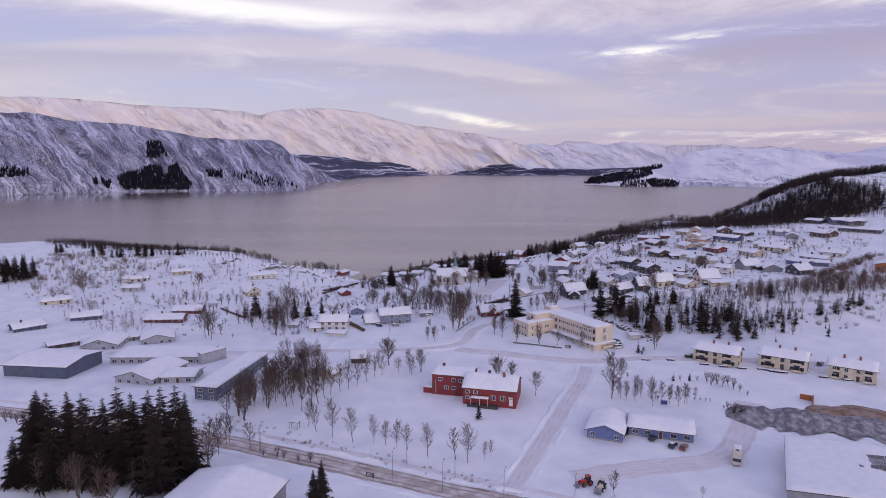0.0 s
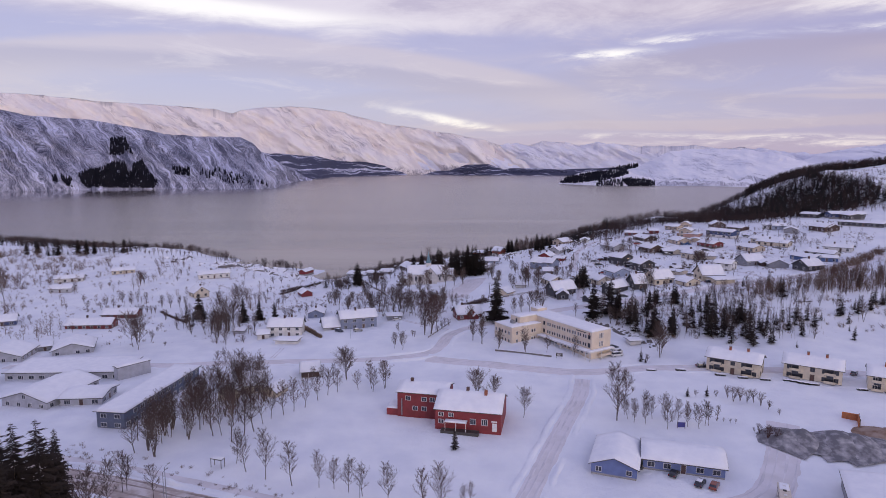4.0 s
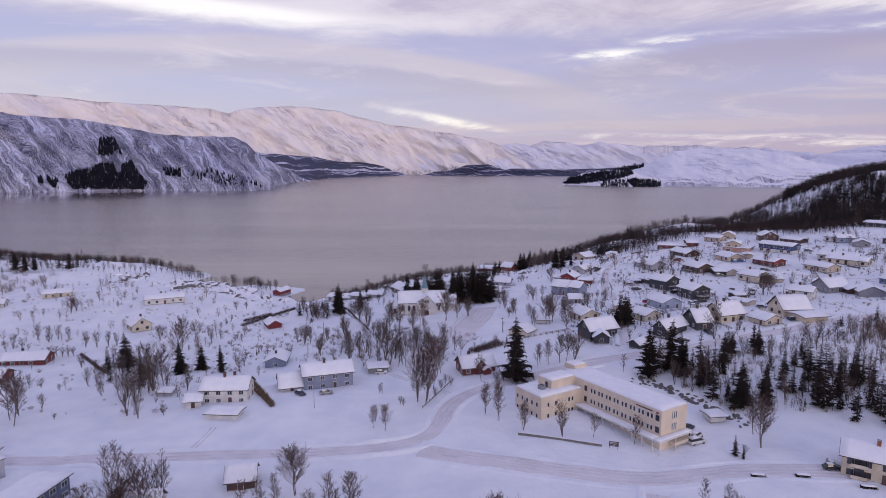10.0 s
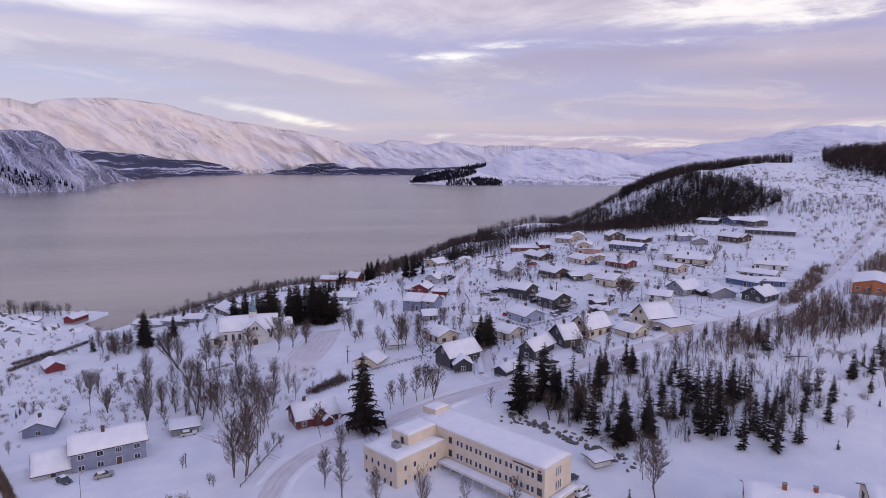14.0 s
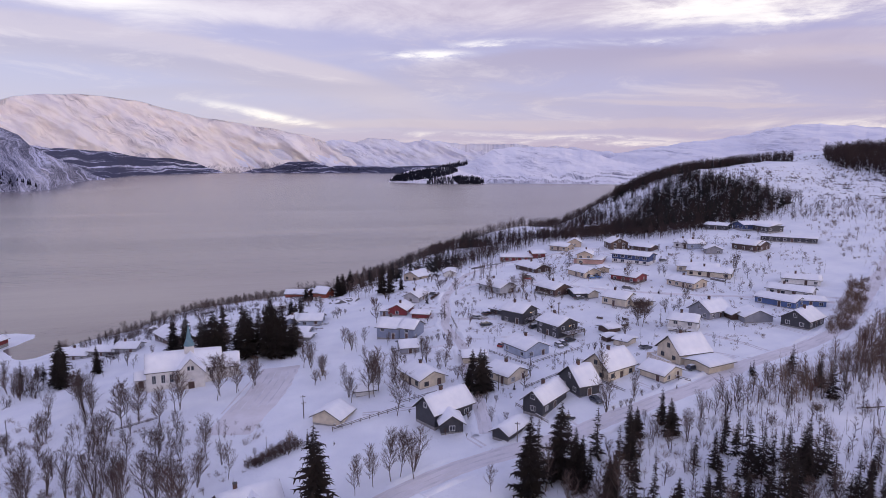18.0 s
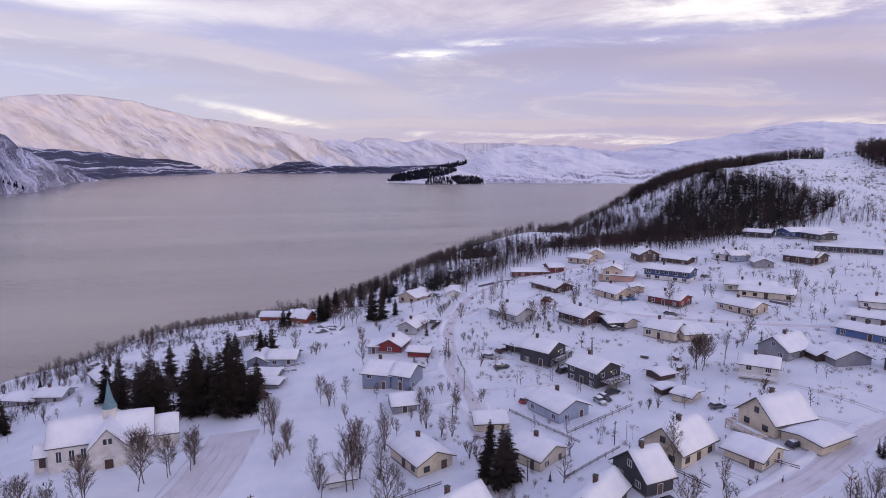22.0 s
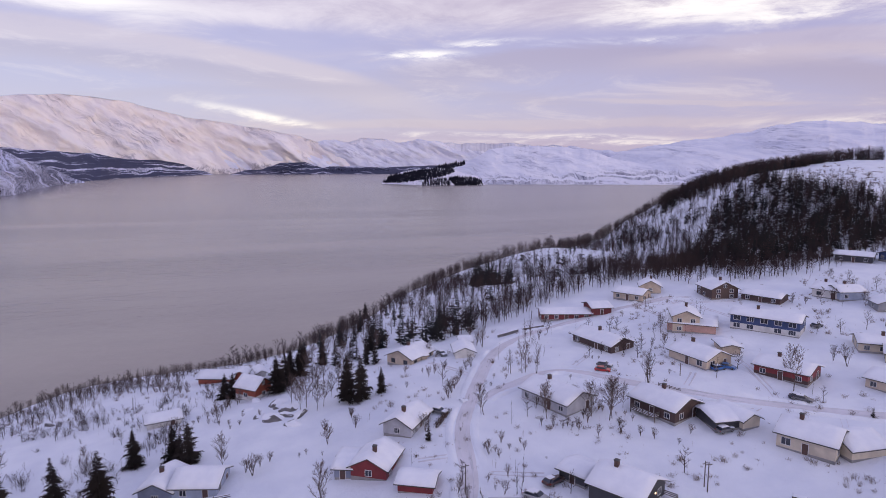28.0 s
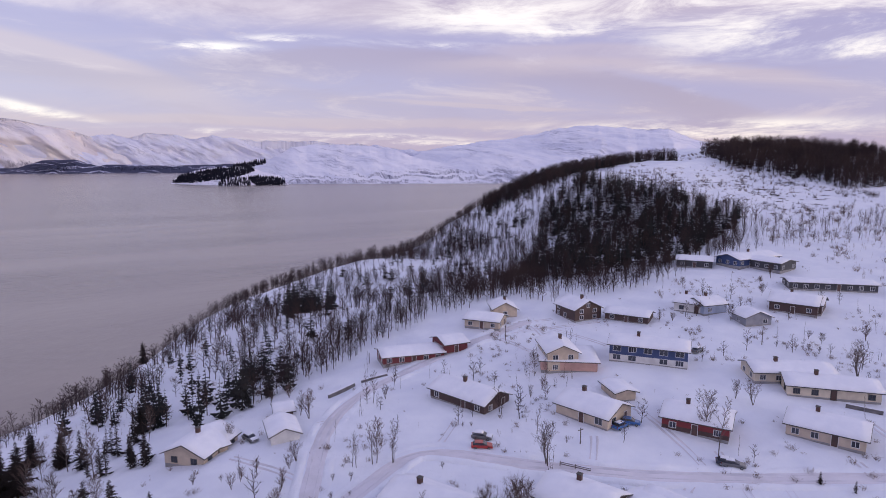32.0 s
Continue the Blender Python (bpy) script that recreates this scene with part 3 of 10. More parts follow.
massif("backdrop_far_range", "distant snow mountains tinted with blue haze under the cloud",
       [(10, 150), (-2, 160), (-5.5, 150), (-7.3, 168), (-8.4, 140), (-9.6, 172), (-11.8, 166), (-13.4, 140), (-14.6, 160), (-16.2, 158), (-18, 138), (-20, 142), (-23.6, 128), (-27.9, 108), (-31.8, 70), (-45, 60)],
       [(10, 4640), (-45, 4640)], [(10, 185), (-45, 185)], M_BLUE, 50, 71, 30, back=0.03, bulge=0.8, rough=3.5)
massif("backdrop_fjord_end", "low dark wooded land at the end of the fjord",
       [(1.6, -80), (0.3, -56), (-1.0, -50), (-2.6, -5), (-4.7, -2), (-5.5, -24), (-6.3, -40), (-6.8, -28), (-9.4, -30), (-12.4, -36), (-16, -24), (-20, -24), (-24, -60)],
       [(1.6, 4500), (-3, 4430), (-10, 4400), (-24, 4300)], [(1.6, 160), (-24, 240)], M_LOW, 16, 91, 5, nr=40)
massif("backdrop_island", "low island with dark spruce woods and white fields",
       [(-11.5, -81), (-11.8, -66), (-13.2, -40), (-14.8, -27), (-16.8, -20), (-17.7, -28), (-18.6, -45), (-19.6, -54), (-20.3, -74), (-20.7, -83)],
       [(-11.6, 2480), (-15.9, 2290), (-20.6, 2340)], [(-11.6, 140), (-15.9, 330), (-20.6, 280)], M_ISLE, 6, 111, 4, na=200, nr=64, back=0.6, size=0.4)
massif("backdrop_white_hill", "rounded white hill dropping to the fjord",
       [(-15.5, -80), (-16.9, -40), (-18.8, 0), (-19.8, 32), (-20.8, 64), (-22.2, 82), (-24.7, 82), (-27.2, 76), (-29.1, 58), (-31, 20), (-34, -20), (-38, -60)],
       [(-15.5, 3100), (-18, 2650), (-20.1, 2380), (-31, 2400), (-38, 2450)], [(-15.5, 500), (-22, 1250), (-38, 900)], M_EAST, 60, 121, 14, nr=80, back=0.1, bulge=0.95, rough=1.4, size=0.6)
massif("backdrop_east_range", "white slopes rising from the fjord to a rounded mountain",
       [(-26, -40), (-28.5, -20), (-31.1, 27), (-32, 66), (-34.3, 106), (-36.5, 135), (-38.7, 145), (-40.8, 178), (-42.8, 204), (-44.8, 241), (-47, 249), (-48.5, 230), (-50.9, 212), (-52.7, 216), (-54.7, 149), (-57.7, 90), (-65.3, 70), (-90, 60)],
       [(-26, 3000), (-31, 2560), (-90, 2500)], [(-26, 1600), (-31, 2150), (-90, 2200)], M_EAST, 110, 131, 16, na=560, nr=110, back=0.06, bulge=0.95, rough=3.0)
far_spruces("headland_spruces", "dark planted spruce blocks on the birch headland", "backdrop_headland", [
                ([(28.7, 85), (27.5, 87), (27.4, 65), (27.1, 32), (27.6, 48), (27.9, 28), (28.8, 28)], 260),
                ([(31.3, -33), (30.4, -22), (29.6, -17), (28.7, 0), (27.8, 0), (27.6, -30), (27.4, -34), (27.2, -2), (26.4, 6), (26.1, -23), (25.9, -34), (25.4, -59), (25.7, -76), (30.8, -73), (31.2, -56)], 1500),
                ([(33.2, -37), (32.9, -36), (32.8, -56), (33.1, -57)], 26),
                ([(32.6, -36), (32.2, -44), (31.8, -44), (31.8, -72), (32.4, -62)], 50),
                ([(40.7, 4), (38.9, -2), (37.7, -6), (37.4, -24), (39.7, -29), (40.8, -29)], 150),
                ([(24.2, -12), (22.7, -16), (22.7, -38), (23.9, -35)], 70),
                ([(22.6, -23), (20.1, -19), (17.6, -46), (15.8, -70), (19.1, -65), (21.6, -45)], 70),
            ], 15, FAR_NEEDLES, 61)
far_spruces("island_spruces", "dark spruce wood covering the low island", "backdrop_island", [
                ([(-11.6, -77), (-12.3, -56), (-13.6, -42), (-14.9, -33), (-17.4, -26), (-17.8, -38), (-16.9, -52), (-15.4, -63), (-14.1, -69), (-13.1, -76)], 1300),
                ([(-17.3, -63), (-17.9, -57), (-19.4, -62), (-20.1, -73), (-20.2, -82), (-17.9, -85)], 520),
                ([(-15.3, -64), (-17.4, -59), (-17.4, -81), (-14.9, -82)], 150),
                ([(-16.0, -22), (-17.4, -9), (-18.7, -2), (-18.6, -11), (-17.4, -22)], 150),
            ], 13, FAR_NEEDLES, 62)
far_spruces("shore_spruces", "dark woods along the far fjord shore", "backdrop_fjord_end",
            [([(-1.6, -45), (-2.6, -22), (-4.4, -18), (-5.0, -40), (-4, -70), (-2.4, -72)], 380), ([(-5.6, -60), (-6.5, -45), (-12, -46), (-12, -62), (-8, -66)], 260)], 9, FAR_NEEDLES, 63)

# ---------------------------------------------------------------- roads and trodden ground
def strip(name, label, pts, width, mat, lift=0.07, offset=0.0, ragged=0.25, seed=1, category="road"):
    """A band of ground along a line, draped on the land."""
    p = np.array(pts, float)
    d = np.r_[0, np.cumsum(np.hypot(*np.diff(p, axis=0).T))]
    t = np.arange(0, d[-1], 2.0)
    k = np.ones(9) / 9
    x, y = (np.convolve(np.pad(np.interp(t, d, p[:, i]), 4, "edge"), k, "valid") for i in (0, 1))
    dx, dy = np.gradient(x), np.gradient(y)
    n = np.hypot(dx, dy)
    nx, ny = -dy / n, dx / n
    w = np.linspace(-0.5, 0.5, 7)[:, None] * (width + ragged * lattice(t / 5, t * 0 + seed, seed)[None, :]) + offset
    X, Y = x + nx * w, y + ny * w
    Z = land(X, Y) + 0.16 * fractal(X / 9, Y / 9, 3, 3) + lift
    Z[0] -= 0.2
    Z[-1] -= 0.2
    return tagged(grid_mesh(name, X, Y, Z, [mat]), label, category, kind="structure")


PACKED = material("packed_snow", (0.775, 0.755, 0.815), 0.7, (0.68, 0.66, 0.70), 0.18, 9, lo=0.40, hi=0.66, bump=0.5, bump_scale=1.4, spec=0.3)
SLUSH = material("brown_slush", (0.44, 0.37, 0.345), 0.6, (0.68, 0.64, 0.66), 0.35, 8, lo=0.42, hi=0.62, bump=0.3, bump_scale=2.0)
RUT = material("wheel_rut", (0.60, 0.59, 0.645), 0.7, (0.77, 0.755, 0.815), 0.22, 9, lo=0.36, hi=0.62)
DARK_RUT = material("dark_wheel_rut", (0.25, 0.20, 0.18), 0.55, (0.46, 0.40, 0.385), 0.25, 8, lo=0.4, hi=0.62)
MAIN = [(-330, 150), (-200, 133), (-136, 122), (-78, 109), (-47, 99), (-24, 91), (-6, 84.5), (15, 78), (60, 62), (150, 30), (300, -20)]
SIDE = [(9, 82), (15, 96), (22, 113), (33, 138), (42, 157), (46, 172)]
BEND = [(-150, 188), (-66, 187), (-24, 188), (-6, 190), (1, 198), (1.5, 209), (6, 219), (17, 227), (32, 233), (49, 239), (61, 241), (74, 240.5), (89, 244), (105, 247), (124, 252), (143, 259), (160, 262), (180, 269), (206, 283), (232, 300), (264, 321), (306, 348), (344, 370), (390, 398), (440, 420)]
FRONT = [(-6, 188), (8, 183), (30, 177), (46, 174), (62, 178), (90, 176), (140, 168)]
LANE = [(62, 247), (70, 285), (75, 304), (76, 315), (75, 327), (81, 341), (83, 354), (86, 361), (94, 375), (107, 398), (118, 409), (132, 414), (156, 418), (185, 420)]
LANE_B = [(88, 366), (116, 379), (129, 362), (143, 348), (160, 336), (185, 318), (212, 292)]
YARD = [(25, 92), (48, 99), (70, 103), (84, 124), (92, 140)]
for nm, pts, w, mt, lb in (("road", MAIN, 9.5, SLUSH, "slushy brown main road through the snow"), ("road", SIDE, 6.0, PACKED, "packed snow side road"),
                           ("road", BEND, 6.0, PACKED, "packed snow road climbing round the bend"), ("road", FRONT, 7.5, PACKED, "wide packed snow road before the cream block"),
                           ("road", LANE, 4.2, PACKED, "narrow snowy lane between the houses"), ("road", LANE_B, 4.0, PACKED, "narrow snowy lane between the houses"),
                           ("road", YARD, 10.0, PACKED, "driven snow in the yard")):
    strip(nm, lb, pts, w, mt, 0.07 if mt is SLUSH else 0.06)
strip("pavement", "snowy footpath beside the main road", MAIN, 2.6, PACKED, 0.10, 7.4, category="pavement")
for pts, offs, mt in ((MAIN, (-3.2, -1.5, 1.4, 3.1), DARK_RUT), (SIDE, (-1.5, 0.1, 1.4), RUT), (BEND, (-1.5, -0.1, 1.5), RUT), (FRONT, (-2.0, -0.6, 0.8, 2.2), RUT),
                      (LANE, (-0.8, 0.8), RUT), (LANE_B, (-0.8, 0.8), RUT), (YARD, (-3, -1, 1.2, 3), RUT)):
    for k, o in enumerate(offs):
        strip("wheel_track", "wheel track worn in the snow of the road", pts, 0.5 if mt is RUT else 0.7, mt, 0.12, o, 0.5, k + 2)
strip("road", "scraped parking place by the church", [(6, 272), (11, 284), (17, 297), (21, 318)], 15, PACKED, 0.05)
for k in range(7):
    strip("wheel_track", "plough mark on the parking place", [(4 + k * 2.2, 284), (10 + k * 2.2, 300), (14 + k * 1.8, 314)], 0.5, RUT, 0.11, 0, 0.5, k)

# ---------------------------------------------------------------- houses
WALLS = {
    "white": boarded("white_boards", (0.74, 0.73, 0.72)), "cream": boarded("cream_boards", (0.70, 0.62, 0.50)),
    "beige": boarded("beige_boards", (0.60, 0.50, 0.40)), "pink": boarded("pink_render", (0.58, 0.36, 0.31), 0.4),
    "slate": boarded("slate_boards", (0.115, 0.14, 0.21), 0.3, True), "red": boarded("red_boards", (0.235, 0.034, 0.040)), "dark_red": boarded("dark_red_boards", (0.17, 0.032, 0.035)),
    "brown": boarded("brown_boards", (0.085, 0.05, 0.045)), "dark": boarded("dark_grey_boards", (0.055, 0.057, 0.07)),
    "grey": boarded("grey_boards", (0.30, 0.31, 0.36)), "pale": boarded("pale_grey_boards", (0.48, 0.49, 0.55)),
    "greyblue": boarded("grey_blue_boards", (0.25, 0.29, 0.41)), "blue": boarded("blue_boards", (0.095, 0.16, 0.36)),
    "midblue": boarded("mid_blue_boards", (0.14, 0.19, 0.40)), "paleblue": boarded("pale_blue_boards", (0.40, 0.46, 0.60)), "navy": boarded("navy_boards", (0.045, 0.075, 0.19)),
    "orange": boarded("orange_boards", (0.62, 0.22, 0.09)), "rust": boarded("rust_boards", (0.33, 0.085, 0.05)),
}
WORDS = {"slate": "slate blue", "white": "white-painted", "cream": "cream-painted", "beige": "beige-painted", "pink": "pinkish", "red": "red-painted",
         "dark_red": "dark red", "brown": "dark brown", "dark": "charcoal grey", "grey": "grey-painted", "pale": "pale grey",
         "greyblue": "grey-blue", "blue": "blue-painted", "midblue": "mid-blue", "paleblue": "pale blue", "navy": "navy blue", "orange": "orange", "rust": "rust-red"}
CONCRETE = material("concrete", (0.34, 0.33, 0.33), 0.9, (0.24, 0.24, 0.25), 0.8, 7, bump=0.3)
ROOFING = material("roofing", (0.045, 0.045, 0.052), 0.7, (0.075, 0.07, 0.07), 1.5, 6)
TRIM = material("white_trim", (0.74, 0.74, 0.75), 0.55, (0.62, 0.62, 0.64), 2.0, 4)
DARK_TRIM = material("dark_trim", (0.05, 0.048, 0.05), 0.6, (0.08, 0.075, 0.07), 2.0, 4)
GLASS = material("window_glass", (0.025, 0.03, 0.045), 0.08, (0.05, 0.055, 0.075), 0.7, 3, spec=0.8, per_object=0.25)
BRICK = material("chimney_brick", (0.075, 0.05, 0.05), 0.9, (0.14, 0.08, 0.065), 3.0, 5, bump=0.4)
BRICK_RED = material("red_chimney_brick", (0.36, 0.13, 0.075), 0.9, (0.24, 0.09, 0.06), 3.0, 5, bump=0.4)
DOOR = material("door_paint", (0.11, 0.055, 0.045), 0.5, (0.075, 0.05, 0.045), 2.0, 4, per_object=0.3)
LIT = bpy.data.materials.new("lit_lamp")
LIT.use_nodes = True
LIT.node_tree.nodes["Principled BSDF"].inputs["Emission Color"].default_value = (1.0, 0.62, 0.28, 1)
LIT.node_tree.nodes["Principled BSDF"].inputs["Emission Strength"].default_value = 6.0
MESHES = {}


def solid(verts, faces):
    bm = bmesh.new()
    vs = [bm.verts.new(v) for v in verts]
    for f in faces:
        bm.faces.new([vs[i] for i in f])
    bmesh.ops.recalc_face_normals(bm, faces=bm.faces)
    return bm


def box(x0, x1, y0, y1, z0, z1, bevel=0.0):
    bm = solid([(x, y, z) for z in (z0, z1) for x, y in ((x0, y0), (x1, y0), (x1, y1), (x0, y1))],
               [(3, 2, 1, 0), (4, 5, 6, 7), (0, 1, 5, 4), (1, 2, 6, 5), (2, 3, 7, 6), (3, 0, 4, 7)])
    if bevel:
        bmesh.ops.bevel(bm, geom=bm.edges[:], offset=bevel, segments=1, affect="EDGES")
    return bm


def shared(key, make, mat):
    """One mesh for all alike pieces."""
    if key not in MESHES:
        me = bpy.data.meshes.new(key.split("|")[0])
        bm = make()
        bm.to_mesh(me)
        bm.free()
        me.materials.append(mat)
        MESHES[key] = me
    return MESHES[key]


def piece(name, key, make, mat, parent, m, label=""):
    ob = new(name, shared(key, make, mat))
    ob.parent = parent
    ob.matrix_basis = m
    if label:
        tagged(ob, label)
    return ob


def window_frame_mesh(w, h, bars):
    """A frame with mullions in one piece, standing in the x-z plane and facing -y."""
    t, y0, y1 = 0.09, -0.07, 0.03
    xs = [-w / 2 - t, -w / 2]
    for k in range(1, bars):
        x = -w / 2 + w * k / bars
        xs += [x - 0.035, x + 0.035]
    xs += [w / 2, w / 2 + t]
    zs = [-t, 0, h, h + t]
    bm = bmesh.new()
    V = {(i, j, k): bm.verts.new((x, y, z)) for i, x in enumerate(xs) for j, z in enumerate(zs) for k, y in ((0, y0), (1, y1))}
    full = {(i, j) for i in range(len(xs) - 1) for j in range(3) if j != 1 or i % 2 == 0}
    for i, j in full:
        bm.faces.new([V[i, j, 0], V[i + 1, j, 0], V[i + 1, j + 1, 0], V[i, j + 1, 0]])
        for di, dj, a, b in ((-1, 0, (i, j), (i, j + 1)), (1, 0, (i + 1, j + 1), (i + 1, j)), (0, -1, (i + 1, j), (i, j)), (0, 1, (i, j + 1), (i + 1, j + 1))):
            if (i + di, j + dj) not in full:
                bm.faces.new([V[*a, 0], V[*b, 0], V[*b, 1], V[*a, 1]])
    bmesh.ops.delete(bm, geom=[v for v in bm.verts if not v.link_faces], context="VERTS")
    return bm


def window(parent, m, w=1.2, h=1.2, bars=2, trim=None):
    """A framed window on the wall at m: x along the wall, -y out of it."""
    trim = trim or TRIM
    f = piece("window", "window|%.2f|%.2f|%d|%s" % (w, h, bars, trim.name), lambda: window_frame_mesh(w, h, bars), trim, parent, m)
    g = piece("pane", "pane|%.2f|%.2f" % (w, h), lambda: box(-w / 2, w / 2, -0.03, 0.02, 0, h), GLASS, f, Matrix())
    return f


def faces_of(L, W):
    """The four walls of a block: length, and the pose of each wall's middle at the foot, x along it and -y outwards."""
    return ((L, pose(0, -W / 2, 0)), (W, pose(L / 2, 0, 0, 0, 0, 90)), (L, pose(0, W / 2, 0, 0, 0, 180)), (W, pose(-L / 2, 0, 0, 0, 0, -90)))


def snow_roof_mesh(L, W, rise, over, thick, seed, flat):
    """Snow lying on a roof, thinner and rounded at the eaves, a little uneven."""
    nx, ny = max(6, int(L / 1.6)), max(8, int(W / 1.2) // 2 * 2)
    hx, hy = L / 2 + over * 0.9, W / 2 + over * 0.92
    xs, ys = np.linspace(-hx, hx, nx + 1), np.linspace(-hy, hy, ny + 1)
    X, Y = np.meshgrid(xs, ys)
    lie = np.zeros_like(X) if flat else rise * (1 - np.abs(Y) / (W / 2))
    edge = np.minimum((hx - np.abs(X)) / 0.5, (hy - np.abs(Y)) / 0.5).clip(0, 1)
    lump = 0.06 * fractal(X / 2.2 + seed, Y / 2.2, 2, seed % 40)
    top = lie + 0.12 + thick * (0.35 + 0.65 * np.sqrt(edge)) + lump * edge
    if not flat:
        top -= 0.10 * np.exp(-(Y / 0.45) ** 2)
    bottom = lie + 0.05
    bm = bmesh.new()
    T = [[bm.verts.new((X[j, i], Y[j, i], top[j, i])) for i in range(nx + 1)] for j in range(ny + 1)]
    B = [[bm.verts.new((X[j, i], Y[j, i], bottom[j, i])) if j in (0, ny) or i in (0, nx) else None for i in range(nx + 1)] for j in range(ny + 1)]
    for j in range(ny):
        for i in range(nx):
            bm.faces.new((T[j][i], T[j][i + 1], T[j + 1][i + 1], T[j + 1][i])).smooth = True
    for i in range(nx):
        bm.faces.new((T[0][i + 1], T[0][i], B[0][i], B[0][i + 1]))
        bm.faces.new((T[ny][i], T[ny][i + 1], B[ny][i + 1], B[ny][i]))
    for j in range(ny):
        bm.faces.new((T[j][0], T[j + 1][0], B[j + 1][0], B[j][0]))
        bm.faces.new((T[j + 1][nx], T[j][nx], B[j][nx], B[j + 1][nx]))
    return bm


def roof_mesh(L, W, rise, over, t=0.16):
    hx, hy = L / 2 + over, W / 2 + over
    low = -rise * over / (W / 2) if rise else 0.0
    s = [(-hy, low), (0, rise), (hy, low), (hy, low + t), (0, rise + t), (-hy, low + t)]
    v = [(x, y, z) for x in (-hx, hx) for y, z in s]
    f = [(0, 1, 4, 5), (1, 2, 3, 4), (6, 11, 10, 7), (7, 10, 9, 8)]
    f += [(i, (i + 1) % 6, 6 + (i + 1) % 6, 6 + i) for i in range(6)]
    return solid(v, f)


def wall_mesh(L, W, h, rise, down):
    x, y = L / 2, W / 2
    v = [(-x, -y, -down), (x, -y, -down), (x, y, -down), (-x, y, -down), (-x, -y, h), (x, -y, h), (x, y, h), (-x, y, h), (-x, 0, h + rise), (x, 0, h + rise)]
    return solid(v, [(3, 2, 1, 0), (0, 1, 5, 4), (2, 3, 7, 6), (1, 2, 6, 9, 5), (3, 0, 4, 8, 7), (4, 5, 9, 8), (6, 7, 8, 9)])


HOUSES = []


def house(x, y, yaw, L, W, h, pitch, wall, floors=1, chimney=1, name="house", label="", group="houses of the village", plinth=0.5, over=0.62, snow=0.32,
          windows=True, trim=None, lower=None, z=None, red_stack=False, gable_windows=True, door=True, garage_door=False, win=(1.15, 1.05)):
    """A boarded house: x, y its middle, yaw its ridge's heading, L along the ridge, h to the eaves."""
    rng = random.Random(int(x * 13 + y * 7))
    trim = trim or (TRIM if wall not in ("white", "cream", "beige") else DARK_TRIM if rng.random() < 0.4 else TRIM)
    c, s = math.cos(radians(yaw)), math.sin(radians(yaw))
    corners = [(x + c * a * L / 2 - s * b * W / 2, y + s * a * L / 2 + c * b * W / 2) for a in (-1, 1) for b in (-1, 1)]
    gz = [float(land(np.float64(px), np.float64(py))) for px, py in corners]
    z0 = (sum(gz) / 4 if z is None else z) - 0.45
    down = z0 - min(gz) + 0.5
    rise = W / 2 * math.tan(radians(pitch))
    flat = pitch < 4
    rise = 0.0 if flat else rise
    low = "with a snow-covered flat roof" if flat else "under a snow-covered gable roof"
    root = tagged(new(name), label or "%s boarded %s %s" % (WORDS[wall], name.replace("_", " "), low), name.split("_")[-1] if name != "house" else "house", group)
    root.matrix_world = pose(x, y, z0, 0, 0, yaw)
    part("foundation", box(-L / 2 + 0.03, L / 2 - 0.03, -W / 2 + 0.03, W / 2 - 0.03, -down, plinth), CONCRETE, root)
    part("wall", wall_mesh(L, W, h, rise, -plinth + 0.01), WALLS[wall], root)
    rf = part("roof", roof_mesh(L, W, rise, over), ROOFING, root)
    rf.location.z = h
    sn = part("roof_snow", snow_roof_mesh(L, W, rise, over, snow, int(abs(x * 3 + y)) % 97, flat), ROOF_SNOW, root)
    sn.location.z = h + 0.09
    for k in range(chimney):
        cx = (-0.12 + 0.3 * k) * L + rng.uniform(-0.1, 0.1) * L
        ch = part("chimney", box(-0.35, 0.35, -0.35, 0.35, -0.6, 1.25, 0.03), BRICK_RED if red_stack else BRICK, root)
        ch.location = (cx, rng.uniform(-0.08, 0.08) * W, h + rise)
        part("cap", box(-0.42, 0.42, -0.42, 0.42, 1.25, 1.36), CONCRETE if red_stack else DARK_TRIM, ch)
    if windows:
        storey = (h - plinth * 0.3) / floors
        for side, (ln, m) in enumerate(faces_of(L, W)):
            for fl in range(floors):
                zb = storey * fl + max(0.75, storey * 0.36)
                if zb + win[1] > h - 0.1:
                    zb = h - 0.15 - win[1]
                n = max(1, int(ln / (3.1 if ln > 7 else 3.6)))
                for k in range(n):
                    if rng.random() < (0.10 if side in (0, 1, 3) else 0.3):
                        continue
                    px = (k + 0.5) / n * ln - ln / 2
                    if door and fl == 0 and side in (0, 1) and k == n // 2:
                        d = piece("door", "door|", lambda: box(-0.5, 0.5, -0.06, 0.02, 0, 2.05, 0.02), DOOR, root, m @ pose(px, 0, 0.15))
                        piece("door_frame", "door_frame|" + trim.name, lambda: window_frame_mesh(1.02, 2.08, 1), trim, d, pose(0, 0, 0.0))
                        continue
                    window(root, m @ pose(px, 0, zb), *win, rng.choice((2, 2, 3)), trim)
            if side in (1, 3) and gable_windows and rise > 2.2:
                window(root, m @ pose(0, 0, h + rise * 0.18), 0.95, 1.05, 2, trim)
    if garage_door:
        piece("garage_door", "garage_door|", lambda: box(-1.25, 1.25, -0.05, 0.02, 0, 2.05, 0.02), TRIM if wall not in ("white", "cream") else DARK_TRIM, root, faces_of(L, W)[1][1] @ pose(0, 0, 0.1))
    if lower:
        part("lower_wall", box(-L / 2 - 0.02, L / 2 + 0.02, -W / 2 - 0.02, W / 2 + 0.02, plinth - 0.05, h * 0.46), WALLS[lower], root)
    HOUSES.append((x, y, max(L, W)))
    return root


